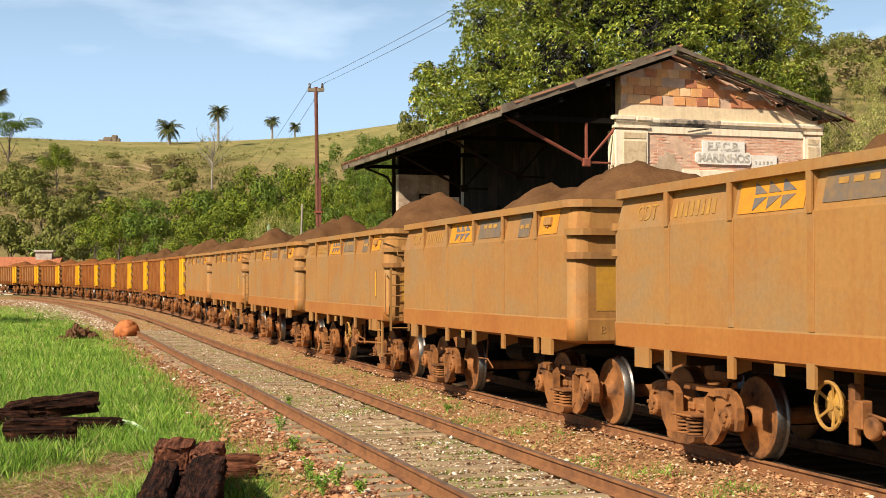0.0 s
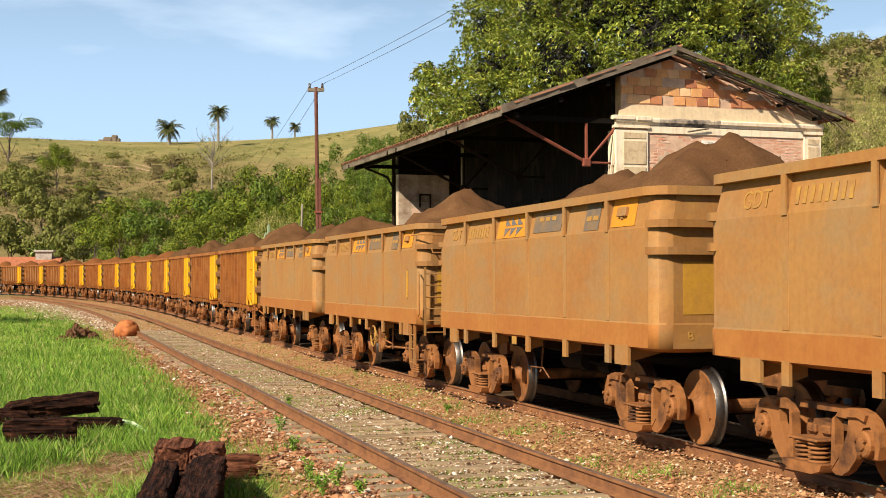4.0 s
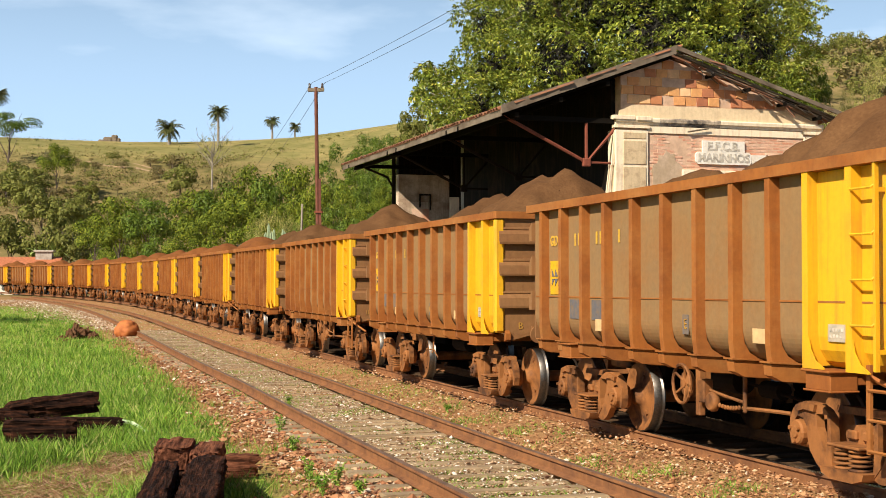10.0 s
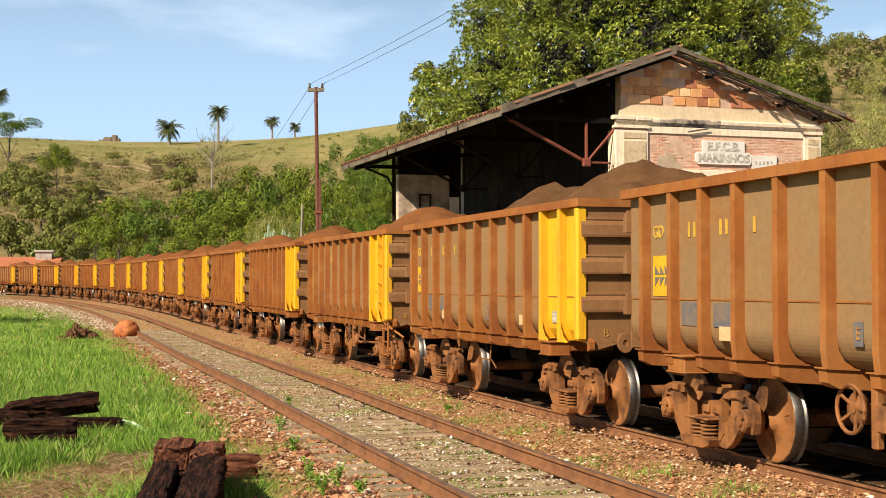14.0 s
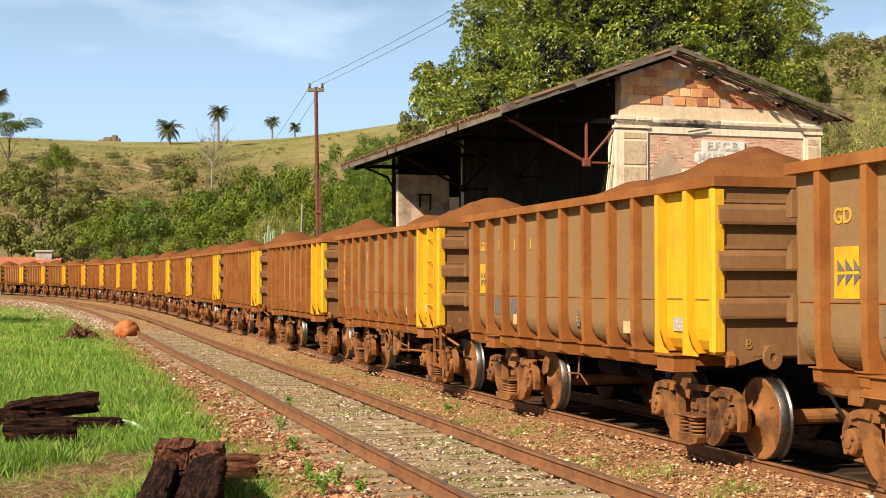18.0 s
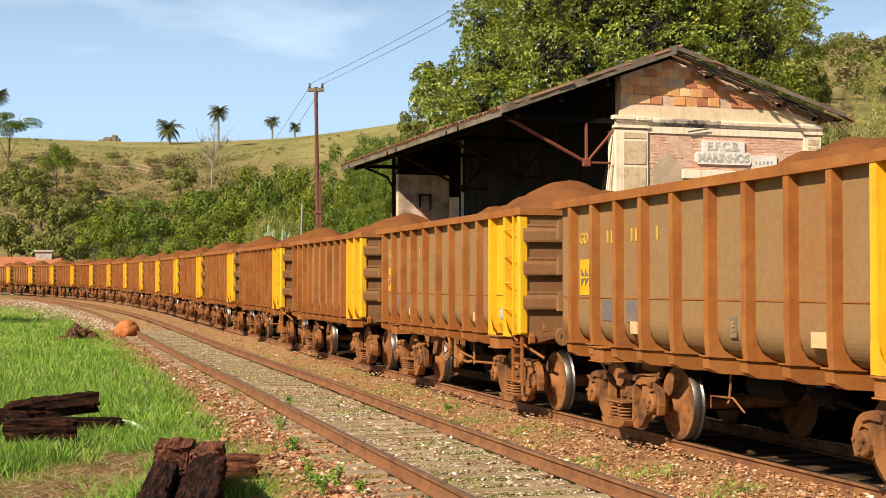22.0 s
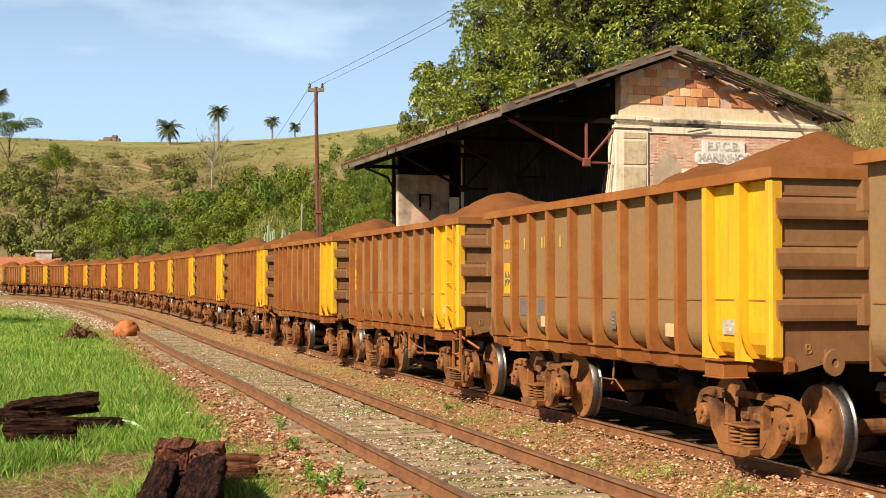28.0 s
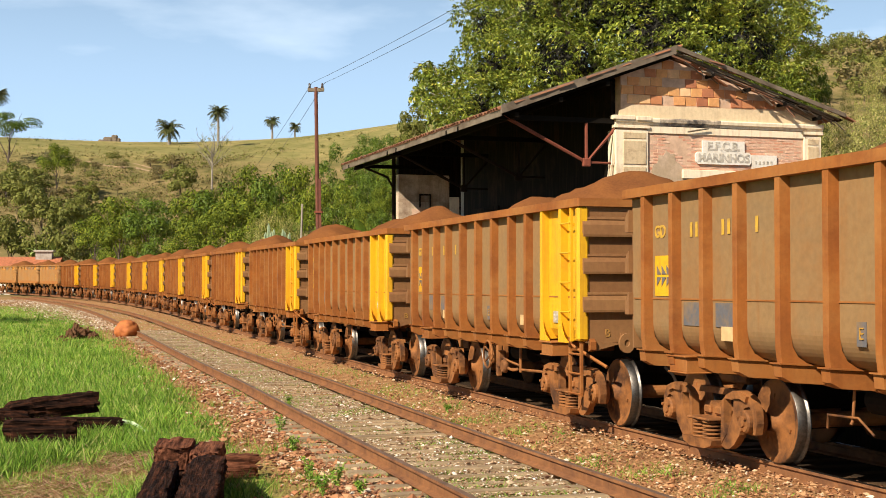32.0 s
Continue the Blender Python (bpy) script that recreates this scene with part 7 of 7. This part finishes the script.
def stones(name, rng, xy, z, size, material, label):
    k = len(xy)
    v = np.repeat(OCTA_V[None], k, 0) * rng.uniform(0.55, 1.3, (k, 6, 1)) + rng.normal(0, 0.16, (k, 6, 3))
    a = rng.uniform(0, 6.283, k)
    ca, sa = np.cos(a)[:, None], np.sin(a)[:, None]
    v = np.stack([v[..., 0] * ca - v[..., 1] * sa, v[..., 0] * sa + v[..., 1] * ca, v[..., 2]], -1) * size[:, None, None]
    v += np.concatenate([xy, (z + size * 0.25)[:, None]], 1)[:, None]
    f = OCTA_F[None] + 6 * np.arange(k)[:, None, None]
    me = bpy.data.meshes.new(name)
    me.from_pydata(v.reshape(-1, 3).tolist(), [], f.reshape(-1, 3).tolist())
    me.materials.append(material)
    return tagged(new(name, me), label, "ballast", kind="stuff")


def along(rng, count, s0, s1, near=1.0):
    """Distances along the line, closer set near the camera."""
    u = rng.random(count)
    return 1 / (1 / s0 + u * (1 / s1 - 1 / s0)) if near else s0 + u * (s1 - s0)


def place_line(s, off):
    x, y, z, a = (np.interp(s, _s, q) for q in (_px, _py, _pz, _ang))
    return np.stack([x + off * np.cos(a), y + off * np.sin(a)], -1), z


rng = np.random.default_rng(9)
PALESTONE, REDSTONE = stone_material(), red_stone_material()
TANSTONE = red_stone_material("tan_ballast_stone", ((0.0, (0.17, 0.07, 0.03)), (0.4, (0.38, 0.18, 0.075)), (0.75, (0.45, 0.25, 0.115)), (0.95, (0.52, 0.36, 0.21)), (1.0, (0.66, 0.57, 0.45))))
s = along(rng, 17000, 10.5, 130)
xy, z = place_line(s, -np.interp(s, GAP_S, GAP_V) + 0.78 - rng.random(len(s)) * (1.56 + np.interp(s, SPREAD_S, SPREAD_V)))
stones("ballast", rng, xy, z - 0.228 + rng.uniform(0, 0.045, len(s)), rng.uniform(0.008, 0.024, len(s)) * (1 + (rng.random(len(s)) > 0.94) * 0.8), PALESTONE, "pale grey and brown ballast between the siding rails")
s = along(rng, 13000, 10.5, 130)
lo, hi = -np.interp(s, GAP_S, GAP_V) + 0.88, -0.75
off = lo + (hi - lo) * rng.random(len(s))
xy, z = place_line(s, off)
z = z + 0.095 * smooth01(1.9, 1.15, np.abs(off)) * smooth01(64, 52, s)
stones("ballast", rng, xy, z - 0.245 + rng.uniform(0, 0.05, len(s)), rng.uniform(0.009, 0.029, len(s)) * (1 + (rng.random(len(s)) > 0.93) * 0.8), TANSTONE, "tan and rusty ballast between siding and main line")
s = along(rng, 15000, 10.5, 110)
xy, z = place_line(s, -np.interp(s, GAP_S, GAP_V) - np.interp(s, SPREAD_S, SPREAD_V) - 0.88 - np.abs(rng.normal(0, 0.55, len(s))))
stones("ballast", rng, xy, z - 0.25 + rng.uniform(0, 0.04, len(s)), rng.uniform(0.012, 0.035, len(s)) * (1 + (rng.random(len(s)) > 0.8) * rng.uniform(0.3, 1.2, len(s))), REDSTONE, "coarse reddish stones spilling from the siding")
s = rng.uniform(62, 135, 4500)
xy, z = place_line(s, -np.interp(s, GAP_S, GAP_V) - np.interp(s, SPREAD_S, SPREAD_V) - 0.85 - np.abs(rng.normal(0, 1.0, len(s))) * np.interp(s, [62, 90, 135], [0.4, 1.6, 3.0]))
stones("gravel", rng, xy, z - 0.25 + rng.uniform(0, 0.04, len(s)), rng.uniform(0.03, 0.07, len(s)), PALESTONE, "pale gravel beside the far siding")
s = along(rng, 5000, 10.5, 60)
xy, z = place_line(s, rng.uniform(-0.78, -0.45, len(s)))
z = z + 0.08 * smooth01(64, 52, s)
stones("ballast", rng, xy, z - 0.235 + rng.uniform(0, 0.05, len(s)), rng.uniform(0.018, 0.045, len(s)), REDSTONE, "rust-stained ballast under the train")


def blades(rng, xy, z, h, lean=0.35, wide=0.012):
    k = len(xy)
    base = np.concatenate([xy, z[:, None]], 1)
    a = rng.uniform(0, 6.283, k)
    side = np.stack([np.cos(a), np.sin(a), np.zeros(k)], -1) * (wide * rng.uniform(0.6, 1.4, k))[:, None]
    bend = rng.normal(0, lean, (k, 3)) * h[:, None]
    bend[:, 2] = 0
    up = np.stack([np.zeros(k), np.zeros(k), h], -1)
    tip = base + up * (1 - 0.25 * rng.random(k))[:, None] + bend
    mid = base + (tip - base) * 0.58 + up * 0.05
    return np.stack([base - side, base + side, mid + side * 0.7, tip], 1)


def value_noise(x, y, k, seed=0):
    return np.sin(x * k * 1.7 + seed) * np.sin(y * k * 1.3 + 1.3 * seed) + 0.6 * np.sin(x * k * 3.1 - y * k * 2.3 + seed)


def grass_field():
    rng = np.random.default_rng(21)
    n = 520000
    # spread evenly over the view: by bearing and by depth below the eye line
    y = 1 / (1 / 13.2 + rng.random(n) ** 0.85 * (1 / 100.0 - 1 / 13.2))
    x = (-0.345 + rng.random(n) * 0.26) * y
    off = 8.817 - x - 0.29513 * y                # how far from the main line
    s = y * math.sqrt(1 + 0.29513 ** 2)
    off = off / math.sqrt(1 + 0.29513 ** 2) - np.interp(s, GAP_S, GAP_V) - 1.15 - 0.7 * np.interp(s, SPREAD_S, SPREAD_V)
    wide = np.interp(s, [63, 80, 100], [0, 0.3, 2.2])
    bare = np.interp(s, [11, 16, 22, 30, 50], [1.7, 1.25, 0.8, 0.6, 0.4]) + wide
    edge = off - bare - 0.3 * value_noise(x, y, 2.5)
    # a straw-strewn path in front, worn spots, otherwise thick
    path = np.abs(x + 4.1 - 0.11 * (y - 14.5) + 0.2 * value_noise(x, y, 1.1, 4.0)) + 0.05 * np.maximum(y - 14.5, 0)
    thin = np.clip(edge / 0.9, 0.06, 1.0) * np.where(y < 17.5, np.clip((path - 0.58) / 0.5, 0.03, 1.0) * np.clip(0.75 + 0.5 * value_noise(x, y, 1.7, 2.0), 0.1, 1.0), 1.0)
    keep = (edge > 0) & (rng.random(n) < thin)
    x, y = x[keep], y[keep]
    z = ground(x, y)
    tuft = 0.62 + 0.45 * np.clip(value_noise(x, y, 1.6, 5.0), -0.7, 1.5) + 0.35 * np.clip(value_noise(x, y, 5.0, 1.0), -0.5, 1.0)
    h = rng.uniform(0.03, 0.15, len(x)) * np.clip(tuft, 0.25, 1.8)
    # every third blade belongs to a taller tussock
    mids = rng.choice(len(x), 3600, replace=False)
    own = np.nonzero(rng.random(len(x)) < 0.36)[0]
    m = mids[rng.integers(0, len(mids), len(own))]
    r = 0.035 + 0.0022 * y[m]
    x[own], y[own] = x[m] + rng.normal(0, 1, len(own)) * r, y[m] + rng.normal(0, 1, len(own)) * r
    h[own] = rng.uniform(0.10, 0.30, len(own)) * (0.55 + 0.6 * np.modf(m * 0.618)[0])
    z = ground(x, y)
    me = quads("grass", blades(rng, np.stack([x, y], -1), z - 0.02, h, 0.34, 0.0024 + 0.00013 * y), GRASS)
    tagged(new("grass", me), "bright green rough grass beside the siding", "grass", kind="stuff")
    # dry stalks on the path and between the timbers
    n = 34000
    y = rng.uniform(13.3, 19, n)
    x = (-0.345 + rng.random(n) * 0.2) * y
    path = np.abs(x + 4.1 - 0.11 * (y - 14.5))
    keep = path < rng.exponential(0.55, n)
    x, y = x[keep], y[keep]
    me = quads("straw", blades(rng, np.stack([x, y], -1), ground(x, y) - 0.01, rng.uniform(0.02, 0.10, len(x)), 1.7, 0.003), STRAW)
    tagged(new("straw", me), "dry straw strewn over the worn ground", "straw", kind="stuff")
    # weeds in the tracks
    n = 66000
    s = along(rng, n, 11, 110)
    off = -np.interp(s, GAP_S, GAP_V) + rng.uniform(-1.3, 2.4, n)
    xy, z = place_line(s, off)
    z = z + 0.095 * smooth01(1.9, 1.15, np.abs(off)) * smooth01(64, 52, s)
    keep = value_noise(xy[:, 0], xy[:, 1], 1.3, 7.0) + 0.4 * rng.normal(0, 1, n) > 0.24 + 0.45 * (off > -np.interp(s, GAP_S, GAP_V) + 0.9) * smooth01(28, 16, s)
    xy, z = xy[keep], z[keep]
    me = quads("weeds", blades(rng, xy, z - 0.225, rng.uniform(0.02, 0.075, len(xy)), 0.7, 0.005), GRASS)
    tagged(new("weeds", me), "sparse low weeds among the ballast", "weed", kind="stuff")
    # taller tufts here and there
    spots = [(808, 722), (912, 768), (1190, 842), (520, 722), (268, 600), (785, 838), (640, 668), (690, 690), (350, 690), (470, 800), (545, 846), (590, 852), (430, 862), (470, 858), (510, 790), (640, 640), (300, 575), (450, 855), (560, 866), (400, 850), (130, 790), (230, 770), (200, 745), (60, 830), (150, 850)]
    pts, hs = [], []
    for px, py in spots:
        q = spot(px, py, -0.22)
        m = int(rng.integers(60, 140))
        pts.append(np.array([[q.x, q.y]]) + rng.normal(0, 0.13, (m, 2)))
        hs.append(rng.uniform(0.04, 0.22, m) * rng.uniform(0.5, 1.1))
    xy = np.concatenate(pts)
    me = quads("weed_tufts", blades(rng, xy, np.full(len(xy), -0.25), np.concatenate(hs), 0.28, 0.0022), GRASS)
    tagged(new("weed_tufts", me), "taller green weed tufts between the rails", "weed", kind="stuff")


grass_field()


def herb(px, py, h, seed):
    """A leafy weed: a thin stem with small leaves all the way up."""
    q = spot(px, py, -0.24)
    rng = np.random.default_rng(seed)
    ob = thing("weed_plant", "tall leafy green weed growing among the stones", "weed", "weeds beside the siding")
    ob.matrix_world = Matrix.Translation(q)
    bm = bmesh.new()
    cs = []
    for k in range(4):
        a = rng.uniform(0, 6.283)
        top = Vector((math.cos(a) * h * 0.25, math.sin(a) * h * 0.25, h * rng.uniform(0.7, 1.0)))
        mid = top * 0.5 + Vector((0, 0, h * 0.1))
        pipe(bm, [(0, 0, 0), mid, top], 0.004, 4)
        for f in np.linspace(0.15, 1.0, 16):
            c = mid * (2 * f) if f < 0.5 else mid.lerp(top, 2 * f - 1)
            cs.append((c.x, c.y, c.z))
    part("stem", bm, GRASS, ob)
    c = np.array(cs)
    out = rng.normal(0, 1, c.shape) * np.array([1, 1, 0.3])
    link("foliage", quads("foliage", leaves(rng, c, out, 3, 0.045, 0.1, 0.28, 0.15), GRASS), ob)


for k, (px, py, h) in enumerate(((497, 768, 0.30), (512, 722, 0.24), (548, 852, 0.30), (596, 862, 0.26), (792, 730, 0.16), (572, 878, 0.26), (640, 876, 0.18), (520, 800, 0.2))):
    herb(px, py, h, k)


def hill_tufts():
    """Dry tussocks and low herbs that mottle the pasture."""
    rng = np.random.default_rng(33)
    n = 9000
    y = rng.uniform(178, 318, n)
    px = rng.uniform(-40, 780, n)
    x = (px - 784) / 2439 * y
    keep = (value_noise(x, y, 0.11, 3.0) + 0.5 * value_noise(x, y, 0.4, 1.0) + rng.normal(0, 0.5, n)) > 0.35
    x, y = x[keep], y[keep]
    z = ground(x, y)
    c = np.stack([x, y, z + 0.1], -1)
    up = np.tile(np.array([[0, -0.2, 1.0]]), (len(c), 1))
    for name, sel, mat, label in (("tussocks", np.arange(len(c)) % 3 == 0, OLIVE, "olive tussocks over the pasture hill"), ("dry_tussocks", np.arange(len(c)) % 3 > 0, DRY, "straw-coloured dry tussocks over the hill")):
        tagged(new(name, quads(name, leaves(rng, c[sel], up[sel], 4, 0.26, -0.1, 0.6, 0.8), mat)), label, "grass", kind="stuff")


hill_tufts()


def bank_scrub():
    """Brownish knee-high scrub covering the bank below the pasture."""
    rng = np.random.default_rng(44)
    n = 7000
    y = rng.uniform(205, 276, n)
    px = rng.uniform(-20, 450, n)
    x = (px - 784) / 2439 * y
    keep = (value_noise(x, y, 0.16, 2.0) + rng.normal(0, 0.4, n) > -0.1) & ~((px > 140) & (px < 350) & (np.abs(y - 268 + (px - 150) * 0.08) < 5))
    x, y = x[keep], y[keep]
    c = np.stack([x, y, ground(x, y) + rng.uniform(0.0, 0.3, len(x))], -1)
    up = np.tile(np.array([[-0.2, -0.5, 0.8]]), (len(c), 1))
    for name, sel, mat, label in (("scrub", np.arange(len(c)) % 3 > 0, SCRUB, "brownish dry scrub over the bank"), ("green_scrub", np.arange(len(c)) % 3 == 0, OLIVE, "olive scrub over the bank")):
        tagged(new(name, quads(name, leaves(rng, c[sel], up[sel], 8, 0.36, 0.1, 0.6, 1.3), mat)), label, "scrub", kind="stuff")


bank_scrub()


def earth_scar(rows, half, label):
    """A worn strip of bare earth laid over the slope."""
    bm = bmesh.new()
    prev = None
    pts = []
    for (p0, y0), (p1, y1) in zip(rows, rows[1:]):
        for k in range(8):
            f = k / 8
            pts.append((p0 + (p1 - p0) * f, y0 + (y1 - y0) * f))
    rd = random.Random(2)
    for i, (px, y) in enumerate(pts):
        x = (px - 784) / 2439 * y
        w = half * rd.uniform(0.5, 1.3) * math.sin(math.pi * (i + 0.6) / len(pts)) ** 0.5
        row = [bm.verts.new((x, y + d * w, float(ground(x, y + d * w)) + 0.09)) for d in (-1, -0.4, 0.3, 1)]
        if prev:
            for k in range(3):
                bm.faces.new((prev[k], row[k], row[k + 1], prev[k + 1]))
        prev = row
    tagged(new("earth_scar", to_mesh(bm, "earth_scar", SCAR)), label, "path", kind="structure")


earth_scar([(150, 268), (190, 263), (240, 261), (290, 255), (345, 251)], 0.8, "sandy worn track across the slope")
earth_scar([(235, 266), (270, 261), (310, 257)], 0.6, "bare sandy earth on the slope")


def motions():
    for k, wagon in train:
        walk(wagon, [(float(t), wagon_pose(k, t)) for t in np.arange(0, 32.1, 1.0)])
    # all wheels roll alike, so the wheelsets at the same place in a bogie share one set of keys
    shared = {}
    for k, wagon in train:
        for ob in wagon.children_recursive:
            if not ob.name.startswith("wheelset"):
                continue
            key = round(ob.location.x, 2)
            if key in shared:
                keys = ob.animation_data_create()
                ob.rotation_mode = "QUATERNION"
                keys.action = shared[key].action
                keys.action_slot = shared[key].action_slot
                continue
            spot = Matrix.Translation(ob.location)
            walk(ob, [(f / 15, spot @ Matrix.Rotation(gone(f / 15) / WHEEL, 4, "Y")) for f in range(0, 481)])
            shared[key] = ob.animation_data


motions()
